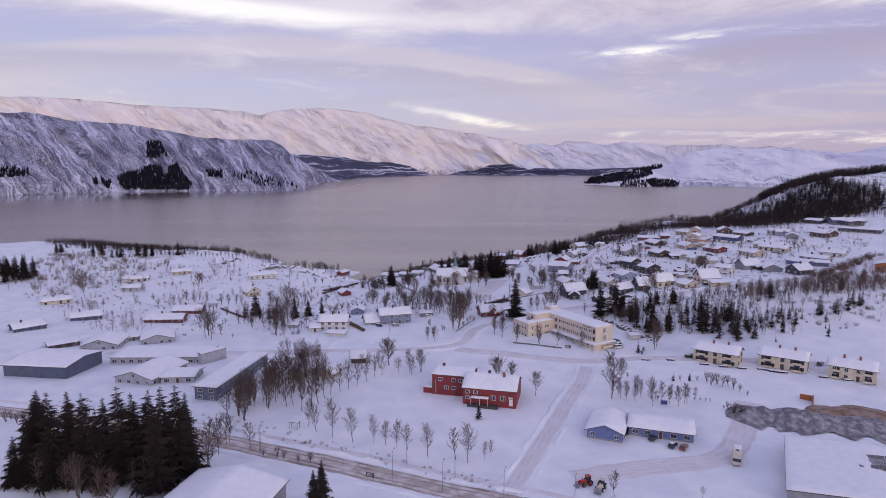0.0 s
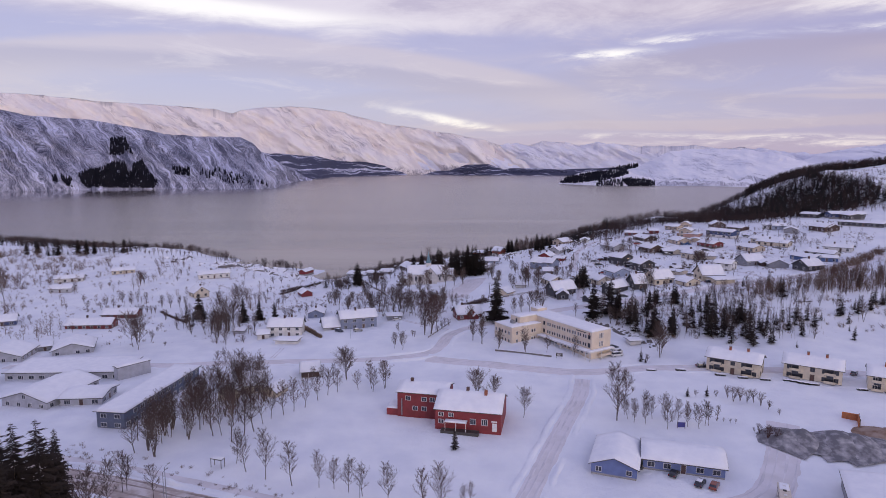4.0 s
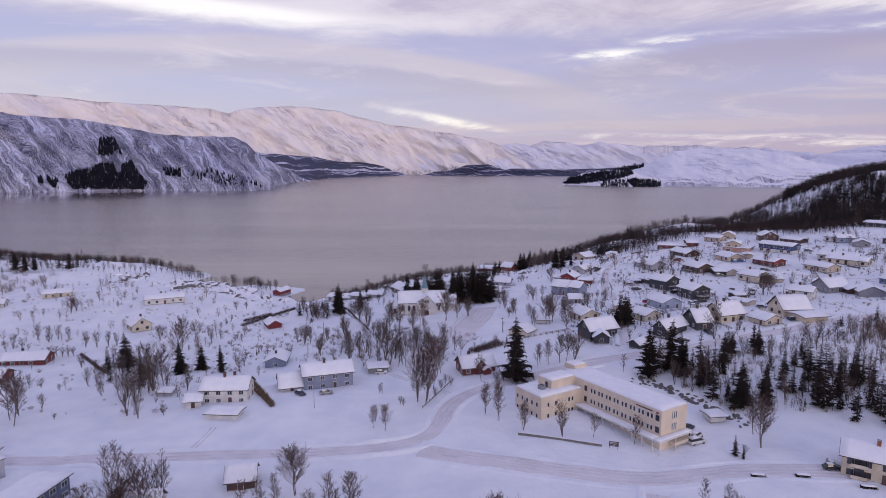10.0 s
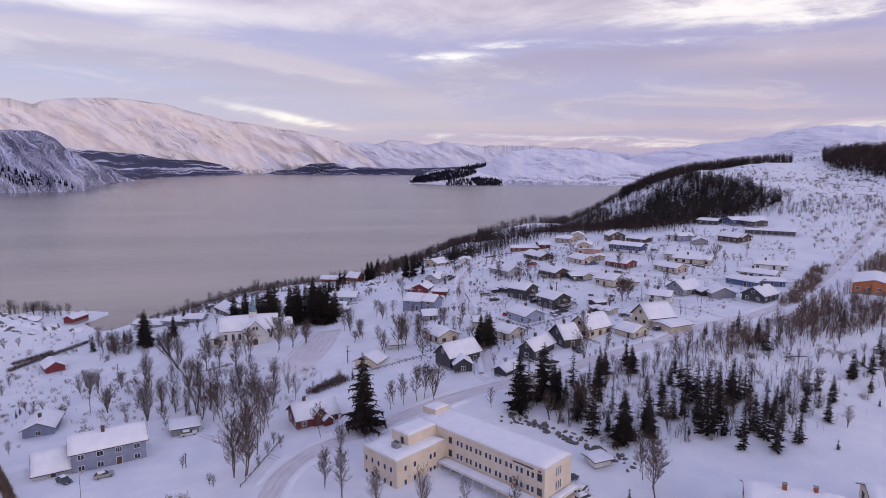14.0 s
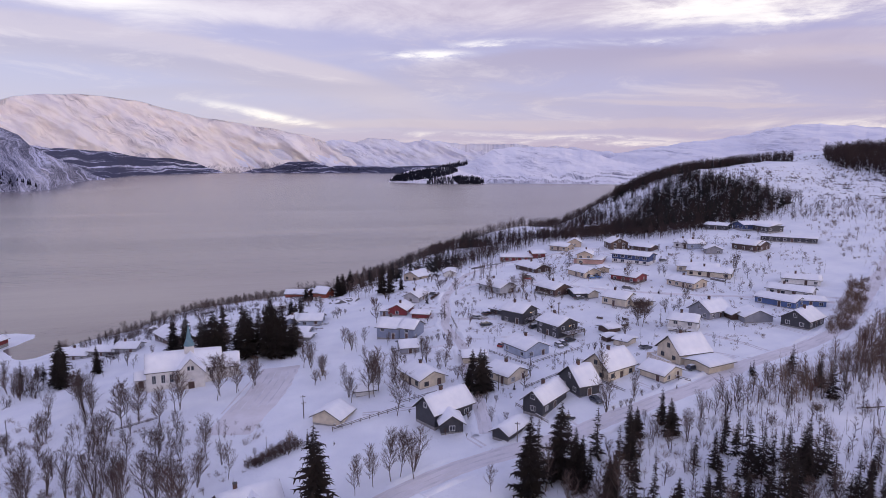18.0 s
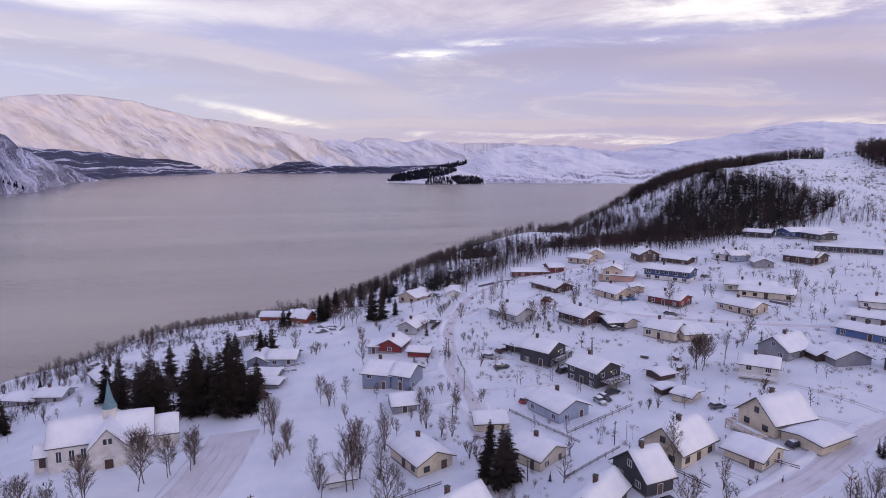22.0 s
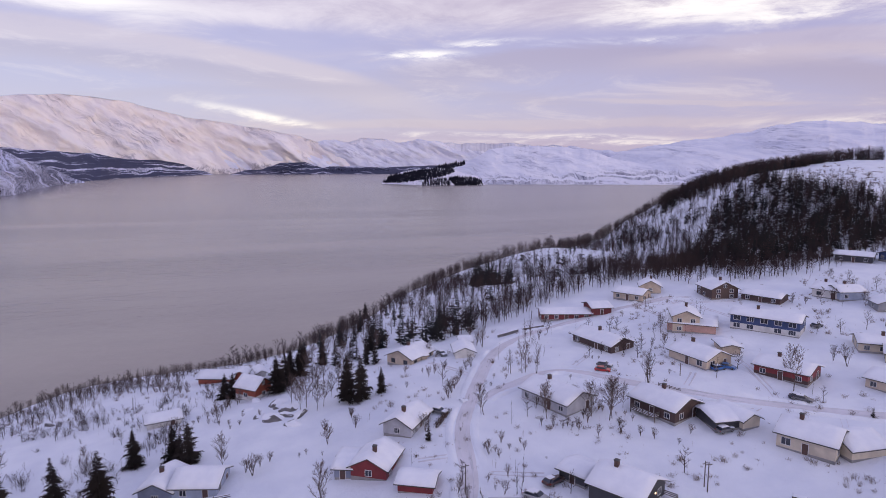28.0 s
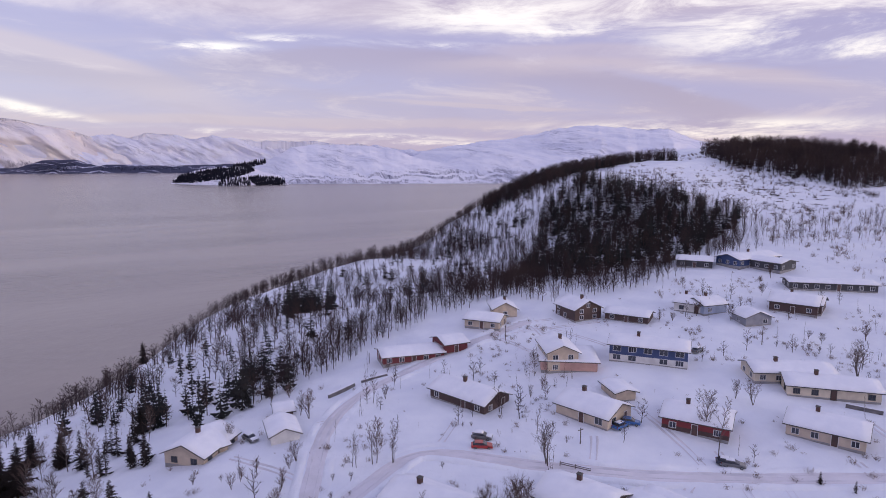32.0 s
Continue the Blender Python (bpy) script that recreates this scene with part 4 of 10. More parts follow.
# the houses, garages and sheds
house(-34.1, 236.1, 18, 14.8, 8.8, 5.1, 27, "greyblue", floors=2)
house(-44.6, 233.4, 18, 7.0, 8.8, 2.1, 34, "pale", chimney=0)
house(-56.1, 262.5, 95, 9.8, 6.9, 2.6, 24, "greyblue")
house(-19.3, 247.0, 10, 6.3, 5.9, 2.3, 2, "grey", name="garage", chimney=0, windows=False, garage_door=True)
house(-77.0, 334.9, 119, 8.8, 6.0, 2.3, 30, "red", name="barn", chimney=0, windows=False)
house(-95.2, 425.5, 69, 11.3, 4.9, 2.5, 28, "red", name="shore_hut", chimney=0, windows=False)
house(-60.8, 224.8, 2, 12.9, 7.8, 4.6, 32, "white", floors=2, chimney=2)
house(-68.8, 220.3, 11, 4.4, 5.9, 2.6, 20, "white", chimney=0)
house(-56.8, 210.2, -5, 8.3, 4.9, 2.0, 6, "white", name="garage", chimney=0, windows=False)
house(-81.9, 231.9, -4, 4.6, 3.9, 1.9, 12, "pale", name="shed", chimney=0, windows=False)
house(-154.0, 252.2, 5, 19.1, 7.8, 2.5, 26, "dark_red")
house(-152.1, 274.8, 6, 15.5, 7.8, 2.5, 26, "dark_red")
house(-58.6, 161.5, 14, 11.5, 7.2, 3.3, 36, "cream")
house(-61.5, 157.6, 104, 7.5, 5.6, 3.1, 36, "cream", chimney=0)
house(-48.6, 159.2, 70, 6.0, 5.0, 2.2, 34, "cream", name="garage", chimney=0, windows=False)
house(-41.3, 175.0, 11, 5.5, 5.9, 2.5, 34, "brown", name="timber_hut", chimney=0)
house(-154.5, 165.0, -5, 24.6, 19.6, 5.0, 7, "slate", name="workshop_hall", chimney=0, floors=1, windows=False, door=False)
house(-114.0, 158.8, 78, 19.6, 14.9, 2.8, 17, "pale", name="sports_hall", chimney=0)
house(-101.5, 155.8, 4, 11.3, 9.8, 2.6, 10, "pale", chimney=0, win=(1.6, 1.2))
house(-82.0, 153.6, 82, 37.2, 7.7, 4.8, 3, "slate", name="school_block", chimney=0, floors=2, door=False, win=(1.5, 1.0))
house(-120.0, 181.0, 2, 36.0, 15.0, 3.0, 3, "pale", name="school_wing", chimney=0, win=(1.6, 1.0))
house(-99.0, 176.5, 52, 10.5, 2.6, 4.6, 10, "pale", name="roof_light", chimney=0, windows=False, door=False, over=0.25)
house(-155.4, 199.7, 101, 13.7, 14.6, 2.6, 18, "pale", name="hall", chimney=0)
house(-137.7, 211.1, 114, 13.7, 13.1, 2.6, 18, "pale", name="hall", chimney=0)
house(-173.3, 198.5, 43, 11.6, 7.8, 2.3, 10, "brown", chimney=0)
house(-151.5, 211.1, 31, 8.9, 7.8, 2.3, 4, "grey", chimney=0)
house(-209.7, 228.2, 50, 13.3, 8.8, 2.5, 22, "navy")
house(-196.9, 254.4, 29, 14.2, 8.8, 2.5, 24, "navy")
house(-211.7, 327.3, 11, 11.1, 7.8, 2.8, 20, "pale")
house(-223.3, 354.6, 19, 15.3, 7.8, 2.8, 20, "white")
house(-139.5, 363.5, 25, 18.4, 7.8, 3.2, 20, "white", floors=1)
house(-133.3, 322.5, 132, 8.8, 8.1, 3.3, 36, "cream")
house(-201.9, 376.7, 26, 13.2, 7.8, 2.6, 20, "cream")
house(-235.7, 289.1, 35, 14.7, 7.8, 2.6, 20, "cream")
house(95.2, 173.8, -35, 15.5, 8.8, 4.9, 24, "cream", name="terrace_block", floors=2, chimney=2, red_stack=True, win=(1.1, 1.15))
house(116.4, 167.3, -33, 15.5, 8.8, 4.9, 24, "cream", name="terrace_block", floors=2, chimney=2, red_stack=True, win=(1.1, 1.15))
house(134.7, 156.8, -33, 13.9, 8.8, 4.9, 24, "cream", name="terrace_block", floors=2, chimney=2, red_stack=True, win=(1.1, 1.15))
house(12.2, 240.2, 15, 10.5, 7.8, 2.8, 33, "dark_red")
house(71.5, 202.7, 8, 4.1, 3.9, 1.9, 6, "white", name="shed", chimney=0, windows=False)
house(55.9, 260.3, 25, 11.8, 6.7, 3.7, 42, "dark", floors=1)
house(55.7, 255.5, 83, 6.9, 5.0, 2.6, 34, "dark", chimney=0)
house(79.2, 255.1, 36, 11.8, 5.1, 3.5, 42, "dark", floors=1)
house(67.4, 247.7, 37, 8.8, 3.9, 1.9, 30, "dark", name="garage", chimney=0, windows=False)
house(90.4, 259.5, 7, 5.7, 8.8, 3.3, 38, "dark")
house(56.4, 283.0, -73, 10.6, 7.8, 2.8, 24, "cream", trim=DARK_TRIM)
house(40.4, 282.4, 3, 4.7, 3.9, 1.8, 16, "white", name="shed", chimney=0, windows=False)
house(31.2, 271.1, 55, 6.9, 7.2, 2.1, 28, "cream", name="garage", chimney=0, windows=False)
house(57.3, 327.3, -32, 7.7, 8.8, 4.0, 26, "greyblue", floors=2, chimney=1)
house(62.9, 322.6, -40, 5.1, 7.8, 4.0, 26, "greyblue", floors=2, chimney=0)
house(58.7, 309.8, -2, 5.6, 6.9, 2.2, 22, "grey", name="shed", chimney=0)
house(65.4, 350.6, 59, 8.8, 6.9, 2.4, 27, "red", trim=TRIM)
house(60.2, 353.1, -21, 3.1, 7.8, 2.2, 6, "greyblue", chimney=0)
house(71.0, 341.1, -27, 6.2, 4.9, 2.0, 16, "red", name="garage", chimney=0, windows=False)
house(74.4, 363.4, 51, 9.8, 6.3, 2.6, 28, "pale")
house(26.6, 364.0, 73, 8.8, 6.3, 2.8, 26, "greyblue")
house(33.4, 361.5, -16, 8.3, 7.8, 2.6, 22, "paleblue", chimney=0)
house(27.6, 351.0, -22, 8.8, 5.9, 2.1, 14, "greyblue", chimney=0)
house(28.5, 342.9, -26, 7.3, 4.9, 1.9, 10, "grey", name="shed", chimney=0, windows=False)
house(32.2, 441.9, -19, 10.9, 5.9, 2.3, 26, "rust", name="boathouse", chimney=0, windows=False)
house(39.0, 440.8, 78, 4.9, 3.9, 2.3, 26, "rust", name="boathouse", chimney=0, windows=False)
house(44.6, 438.3, 99, 5.9, 2.7, 2.3, 30, "white", name="boathouse", chimney=0, windows=False)
house(42.8, 415.1, 139, 6.9, 6.6, 3.9, 34, "rust", name="boathouse", chimney=0, lower="white")
house(20.8, 405.1, 12, 7.9, 5.9, 2.1, 8, "white", name="cabin", chimney=0)
house(85.7, 406.6, 41, 10.8, 8.3, 2.6, 24, "beige")
house(86.5, 406.6, 12, 4.6, 7.8, 2.3, 20, "beige", chimney=0)
house(99.7, 401.5, 78, 7.8, 5.3, 2.3, 24, "white", name="garage", chimney=0, windows=False, garage_door=True)
house(104.2, 413.5, -14, 3.6, 4.9, 2.0, 16, "brown", name="shed", chimney=0, windows=False)
house(142.0, 422.4, -17, 16.1, 7.8, 2.3, 14, "dark_red", chimney=0)
house(152.6, 419.5, -8, 6.5, 7.8, 2.8, 16, "dark_red", chimney=0)
house(170.2, 426.3, -57, 10.2, 7.8, 2.6, 18, "beige", chimney=0)
house(179.9, 430.1, 60, 7.8, 7.0, 2.8, 28, "beige")
house(195.5, 414.1, 79, 9.8, 9.2, 3.7, 26, "brown", floors=2, trim=TRIM)
house(167.2, 391.0, -40, 13.0, 12.2, 2.6, 2, "pink", chimney=0, windows=False)
house(165.2, 392.2, 59, 11.4, 7.2, 4.9, 24, "beige", floors=2, plinth=0.5)
house(184.0, 380.0, -56, 17.7, 8.8, 4.4, 16, "navy", floors=2, lower="white", chimney=1, win=(1.7, 1.2))
house(137.1, 390.2, -77, 15.0, 8.4, 2.4, 22, "brown", trim=TRIM)
house(151.8, 368.5, -80, 11.6, 8.8, 2.6, 22, "beige", win=(1.5, 1.3))
house(162.9, 371.6, 67, 6.9, 4.4, 2.2, 14, "beige", name="garage", chimney=0, windows=False, garage_door=True)
house(164.8, 353.9, -64, 11.7, 8.8, 2.8, 16, "red", trim=TRIM, lower="brown")
house(107.8, 360.3, -69, 13.3, 8.8, 2.8, 22, "pale")
house(127.0, 348.4, -72, 11.0, 8.8, 2.9, 22, "brown", trim=TRIM)
house(134.1, 341.4, -6, 6.0, 8.8, 2.1, 10, "dark", name="carport", chimney=0, windows=False)
house(137.8, 339.9, 94, 7.8, 4.3, 2.2, 26, "cream", name="garage", chimney=0, windows=False)
house(144.0, 327.4, -61, 9.7, 8.8, 3.2, 22, "cream", floors=1, win=(1.5, 1.3))
house(149.7, 324.0, -4, 7.7, 7.8, 2.3, 22, "cream", chimney=0, windows=False)
house(102.0, 324.0, -59, 9.0, 8.8, 4.4, 24, "dark", floors=2, lower=None, trim=TRIM)
house(98.8, 333.3, -60, 5.2, 5.9, 2.1, 12, "dark", chimney=0, trim=TRIM)
house(108.6, 307.8, -72, 9.7, 8.8, 4.4, 24, "dark", floors=2, trim=TRIM)
house(90.7, 292.4, -74, 10.3, 8.8, 3.0, 23, "paleblue")
house(102.2, 265.2, 20, 10.8, 8.1, 3.5, 40, "cream", floors=1, trim=DARK_TRIM)
house(126.4, 267.2, 4, 10.2, 8.9, 3.5, 40, "cream", floors=1, trim=DARK_TRIM)
house(128.3, 259.2, 12, 9.5, 7.8, 2.3, 8, "cream", name="garage", chimney=0, windows=False)
house(113.4, 258.8, -70, 7.1, 7.8, 2.2, 22, "cream", chimney=0)
house(145.6, 292.0, -46, 8.5, 7.8, 4.0, 20, "white", floors=2)
house(162.8, 301.3, 13, 10.8, 8.5, 3.0, 34, "grey", floors=1, trim=TRIM)
house(192.9, 301.9, -71, 13.8, 7.8, 2.6, 18, "blue")
house(200.1, 297.0, -29, 9.7, 6.9, 2.5, 14, "blue", chimney=0)
house(180.9, 280.5, 21, 10.8, 8.4, 3.0, 32, "dark", trim=TRIM)
house(171.2, 291.0, 76, 7.8, 9.2, 2.3, 24, "grey", name="garage", chimney=0, windows=False)
house(167.6, 295.9, 79, 6.9, 4.6, 2.2, 24, "brown", name="garage", chimney=0, windows=False)
house(205.8, 309.8, -59, 15.0, 7.8, 2.6, 18, "white")
house(221.7, 321.1, -43, 13.3, 7.8, 2.6, 18, "white")
house(200.1, 355.1, -39, 17.0, 7.8, 2.6, 16, "cream")
house(181.5, 338.0, -72, 12.5, 8.8, 2.6, 18, "beige")
house(224.2, 395.5, -68, 8.4, 7.8, 3.0, 20, "white")
house(226.4, 392.4, -14, 8.3, 7.8, 3.0, 20, "paleblue")
house(246.1, 376.2, -73, 12.2, 8.8, 3.2, 24, "brown", chimney=0)
house(227.5, 379.0, 62, 6.9, 7.5, 2.5, 22, "grey", chimney=0)
house(204.4, 402.5, -65, 12.1, 6.9, 2.3, 16, "brown", chimney=0)
house(267.7, 423.8, -58, 12.2, 8.8, 2.8, 14, "dark")
house(282.5, 408.5, -92, 23.5, 9.8, 3.0, 10, "dark", chimney=0)
house(283.8, 412.4, -7, 22.6, 9.8, 2.8, 16, "navy")
house(273.8, 379.6, -47, 25.2, 7.8, 2.5, 8, "dark", chimney=0)
house(248.3, 376.2, -73, 12.5, 8.8, 3.0, 20, "brown")
house(229.3, 275.4, 40, 25.5, 13.7, 3.5, 14, "orange", name="sports_hall", chimney=0)
house(199.4, 346.1, -50, 17.3, 7.8, 2.6, 18, "cream")
house(-16.3, 373.2, -62, 18.8, 8.8, 2.6, 28, "brown")
house(-31.8, 370.6, -15, 7.7, 6.9, 2.3, 20, "pale")
house(-50.9, 376.6, -20, 12.8, 7.8, 2.5, 18, "pale")
house(-39.9, 373.2, -21, 10.1, 6.9, 2.1, 14, "grey", chimney=0)
house(77.2, 274.2, -64, 7.7, 7.8, 2.7, 22, "cream")
house(73.9, 291.6, -11, 6.6, 5.9, 2.3, 20, "cream", chimney=0)
house(119.9, 293.3, -89, 3.1, 4.9, 1.9, 10, "brown", name="shed", chimney=0, windows=False)
house(121.0, 287.4, -61, 4.3, 5.9, 2.1, 10, "cream", name="garage", chimney=0, windows=False)
house(124.9, 302.6, 9, 5.1, 4.9, 1.9, 12, "brown", name="shed", chimney=0, windows=False)

# ---------------------------------------------------------------- the larger buildings
RENDERED = material("cream_render", (0.72, 0.63, 0.52), 0.85, (0.62, 0.54, 0.45), 0.35, 7, bump=0.15, bump_scale=6)
METAL = material("grey_metal", (0.34, 0.35, 0.37), 0.45, (0.24, 0.25, 0.27), 3.0, 4, metal=0.6)
BLACK = material("black_paint", (0.025, 0.025, 0.028), 0.55, (0.04, 0.04, 0.042), 3.0, 3)


def frame_of(x, y, z, yaw):
    return pose(x, y, z, 0, 0, yaw)


def flat_snow(parent, x0, x1, y0, y1, z, name="roof_snow", thick=0.28):
    s = part(name, snow_roof_mesh(x1 - x0, y1 - y0, 0, -0.1, thick, int(x1 * 7) % 50, True), ROOF_SNOW, parent)
    s.location = ((x0 + x1) / 2, (y0 + y1) / 2, z - 0.08)
    return s


def care_home():
    """The cream block: a three-storey range, a two-storey wing towards the road, a set-back upper room and a long canopy."""
    root = tagged(new("care_home"), "cream rendered three-storey block with flat snowy roofs and a long canopy", "building")
    root.matrix_world = frame_of(36.8, 213.4, -66.3, -58.4)
    part("main_wall", box(-4, 29.8, 0, 9.2, -1.0, 9.25), RENDERED, root)
    part("wing_wall", box(-6.4, 4, -14.2, 0.02, -1.0, 7.0), RENDERED, root)
    part("upper_room", box(-4, 1.3, -8.4, 0.02, 7.0, 9.6), RENDERED, root)
    part("stair_head", box(-6.5, -2.5, 3.5, 8.2, 9.25, 10.6), RENDERED, root)
    for nm, (x0, x1, y0, y1, z) in (("parapet", (-4.12, 29.92, -0.12, 9.32, 9.25)), ("wing_parapet", (-6.52, 4.12, -14.32, -0.12, 7.0)), ("room_parapet", (-4.1, 1.4, -8.5, -0.12, 9.6))):
        part(nm, box(x0, x1, y0, y1, z, z + 0.16), TRIM, root)
    for r in ((-4, 29.8, 0, 9.2, 9.41), (-6.4, 4, -14.2, -0.2, 7.16), (-4, 1.3, -8.4, -0.2, 9.76), (-6.4, -2.6, 3.6, 8.1, 10.6)):
        flat_snow(root, *r)
    # canopy with posts, glazed ground floor behind it
    part("canopy", box(4.2, 30.8, -2.7, -0.02, 2.75, 3.1), TRIM, root)
    part("end_canopy", box(29.82, 31.6, -2.7, 9.6, 2.76, 3.11), TRIM, root)
    flat_snow(root, 4.3, 29.7, -2.6, -0.05, 3.12, "canopy_snow", 0.22)
    flat_snow(root, 29.85, 31.5, -2.6, 9.5, 3.13, "canopy_snow", 0.22)
    for k in range(9):
        piece("post", "post|canopy", lambda: box(-0.09, 0.09, -0.09, 0.09, -1.0, 2.76), TRIM, root, pose(4.8 + k * 3.1, -2.5, 0))
    for k in range(3):
        piece("post", "post|canopy", lambda: box(-0.09, 0.09, -0.09, 0.09, -1.0, 2.76), TRIM, root, pose(31.4, -2.2 + k * 5.6, 0))
    part("balcony_wall", box(30.0, 31.5, 3.0, 9.4, 0.7, 1.5), RENDERED, root)
    for k in range(6):
        window(root, pose(5.4 + k * 1.35, -0.02, 0.35), 1.1, 2.1, 2)
    for k in range(7):
        window(root, pose(15.0 + k * 2.1, -0.02, 1.1), 1.05, 0.9, 2, TRIM)
    for fl in (3.85, 6.75):
        window(root, pose(5.5, -0.02, fl), 0.75, 1.25, 1, DARK_TRIM)
        for k in range(8):
            for d in (-0.55, 0.55):
                window(root, pose(8.2 + k * 2.62 + d, -0.02, fl + 0.05), 0.60, 1.12, 1, TRIM)
        window(root, pose(28.7, -0.02, fl), 0.9, 1.3, 1, DARK_TRIM)
        for d in (-0.7, 0, 0.7):
            window(root, pose(29.82, 4.6 + d, fl, 0, 0, 90), 0.3, 1.7, 1, TRIM)
    for fl in (1.2, 4.2):
        for k in range(5):
            window(root, pose(-5.4 + k * 1.95, -14.22, fl + 0.05), 0.66, 1.1, 1, TRIM)
        for y in (-11.8, -9.2, -4.6, -3.4):
            window(root, pose(4.02, y, fl + 0.05, 0, 0, 90), 0.66, 1.1, 1, TRIM)
    window(root, pose(-0.6, -8.42, 7.5), 0.7, 1.4, 1, DARK_TRIM)
    # lettering too small to read, and the round sign
    part("sign_letters", box(22.3, 27.2, -0.06, -0.01, 8.45, 8.75), DARK_TRIM, root, "row of small dark letters along the eaves")
    part("sign_badge", box(28.3, 29.0, -0.06, -0.01, 8.35, 8.8, 0.02), WALLS["red"], root)
    unit_box = part("air_unit", box(-1.0, 0.6, -11.2, -9.7, 7.3, 8.6, 0.05), METAL, root, "grey ventilation unit on the wing roof")
    for k in range(2):
        f = part("fan", solid([(0.34 * math.cos(a), 0.34 * math.sin(a), z) for z in (0, 0.06) for a in np.linspace(0, 2 * math.pi, 13)[:-1]],
                              [tuple(range(11, -1, -1)), tuple(range(12, 24))] + [(i, (i + 1) % 12, 12 + (i + 1) % 12, 12 + i) for i in range(12)]), BLACK, unit_box)
        f.location = (-0.6 + 0.8 * k, -10.45, 8.6)
    HOUSES.append((44, 203, 30))
    HOUSES.append((30, 207, 18))
    HOUSES.append((52, 195, 18))


care_home()


def gabled(root, name, x0, x1, y0, y1, z0, h, rise, wall, along="x", over=0.4, snow=0.3, roofing=None):
    """A gabled volume inside a larger building: wall, roof and the snow on it."""
    L, W = (x1 - x0, y1 - y0) if along == "x" else (y1 - y0, x1 - x0)
    m = pose((x0 + x1) / 2, (y0 + y1) / 2, z0, 0, 0, 0 if along == "x" else 90)
    w = part(name + "wall", wall_mesh(L, W, h, rise, 1.0), wall, root)
    r = part(name + "roof", roof_mesh(L, W, rise, over), roofing or ROOFING, root)
    s = part(name + "roof_snow", snow_roof_mesh(L, W, rise, over, snow, int(L * 11) % 60, False), ROOF_SNOW, root)
    w.matrix_basis = m
    r.matrix_basis = m @ pose(0, 0, h)
    s.matrix_basis = m @ pose(0, 0, h + 0.09)


def church():
    """White wooden church: nave, a gabled transept with the door, a lower chancel, a porch and a blue-green spire."""
    root = tagged(new("church"), "white wooden church with snowy roofs and a blue-green spire", "church")
    root.matrix_world = frame_of(-16.4, 311.2, -64.2, 5)
    white = boarded("church_boards", (0.72, 0.70, 0.69), 0.18, True)
    part("foundation", box(0.1, 19.9, 0.1, 8.4, -2.5, 0.3), CONCRETE, root)
    gabled(root, "", 0, 20, 0, 8.5, 0.2, 5.2, 4.1, white)
    gabled(root, "transept_", 8.2, 15.4, -4.3, 8.3, 0.2, 5.2, 3.9, white, "y")
    gabled(root, "chancel_", 20, 25, 1.0, 7.5, 0.2, 4.4, 3.0, white)
    gabled(root, "porch_", -3.0, 0, 2.2, 6.2, 0.2, 2.6, 1.7, white)
    part("transept_foundation", box(8.3, 15.3, -4.2, 0.0, -2.5, 0.3), CONCRETE, root)
    tower = part("tower", box(10.2, 12.8, 3.0, 5.6, 8.2, 11.0, 0.04), white, root)
    n = 8
    v = [(1.65 * math.cos(a), 1.65 * math.sin(a), 0) for a in np.arange(n) * math.tau / n + 0.39] + [(0.85 * math.cos(a), 0.85 * math.sin(a), 1.9) for a in np.arange(n) * math.tau / n + 0.39] + [(0, 0, 6.4)]
    f = [tuple(range(n - 1, -1, -1))] + [(i, (i + 1) % n, n + (i + 1) % n, n + i) for i in range(n)] + [(n + i, n + (i + 1) % n, 2 * n) for i in range(n)]
    spire = part("spire", solid(v, f), material("verdigris", (0.10, 0.20, 0.27), 0.6, (0.15, 0.25, 0.30), 1.2, 5), tower, "blue-green copper spire")
    spire.location = (11.5, 4.3, 11.0)
    cross = part("finial", box(-0.05, 0.05, -0.05, 0.05, 6.3, 7.2), BLACK, spire)
    piece("door", "church_door|", lambda: box(-0.8, 0.8, -0.08, 0.02, 0, 2.5, 0.03), DOOR, root, pose(11.8, -4.32, 0.3), "arched red-brown double door")
    piece("door_hood", "church_hood|", lambda: roof_mesh(0.9, 2.2, 0.7, 0.1, 0.1), TRIM, root, pose(11.8, -4.7, 3.1, 0, 0, 90))
    piece("porch_door", "porch_door|", lambda: box(-0.6, 0.6, -0.08, 0.02, 0, 2.1, 0.03), DOOR, root, pose(-1.5, 2.18, 0.3))
    for x in (2.0, 4.4, 6.6, 17.2):
        window(root, pose(x, -0.02, 1.9), 0.95, 2.3, 2)
    for x in (11.3, 12.3):
        window(root, pose(x, -4.32, 6.2), 0.5, 1.0, 1, DARK_TRIM)
    for x in (16.6, 17.8):
        window(root, pose(x, -0.02, 3.9), 0.6, 0.9, 1, DARK_TRIM)
    steps = part("steps", box(10.6, 13.0, -6.2, -4.35, -0.6, 0.25, 0.05), CONCRETE, root)
    HOUSES.append((-6, 313, 28))


church()


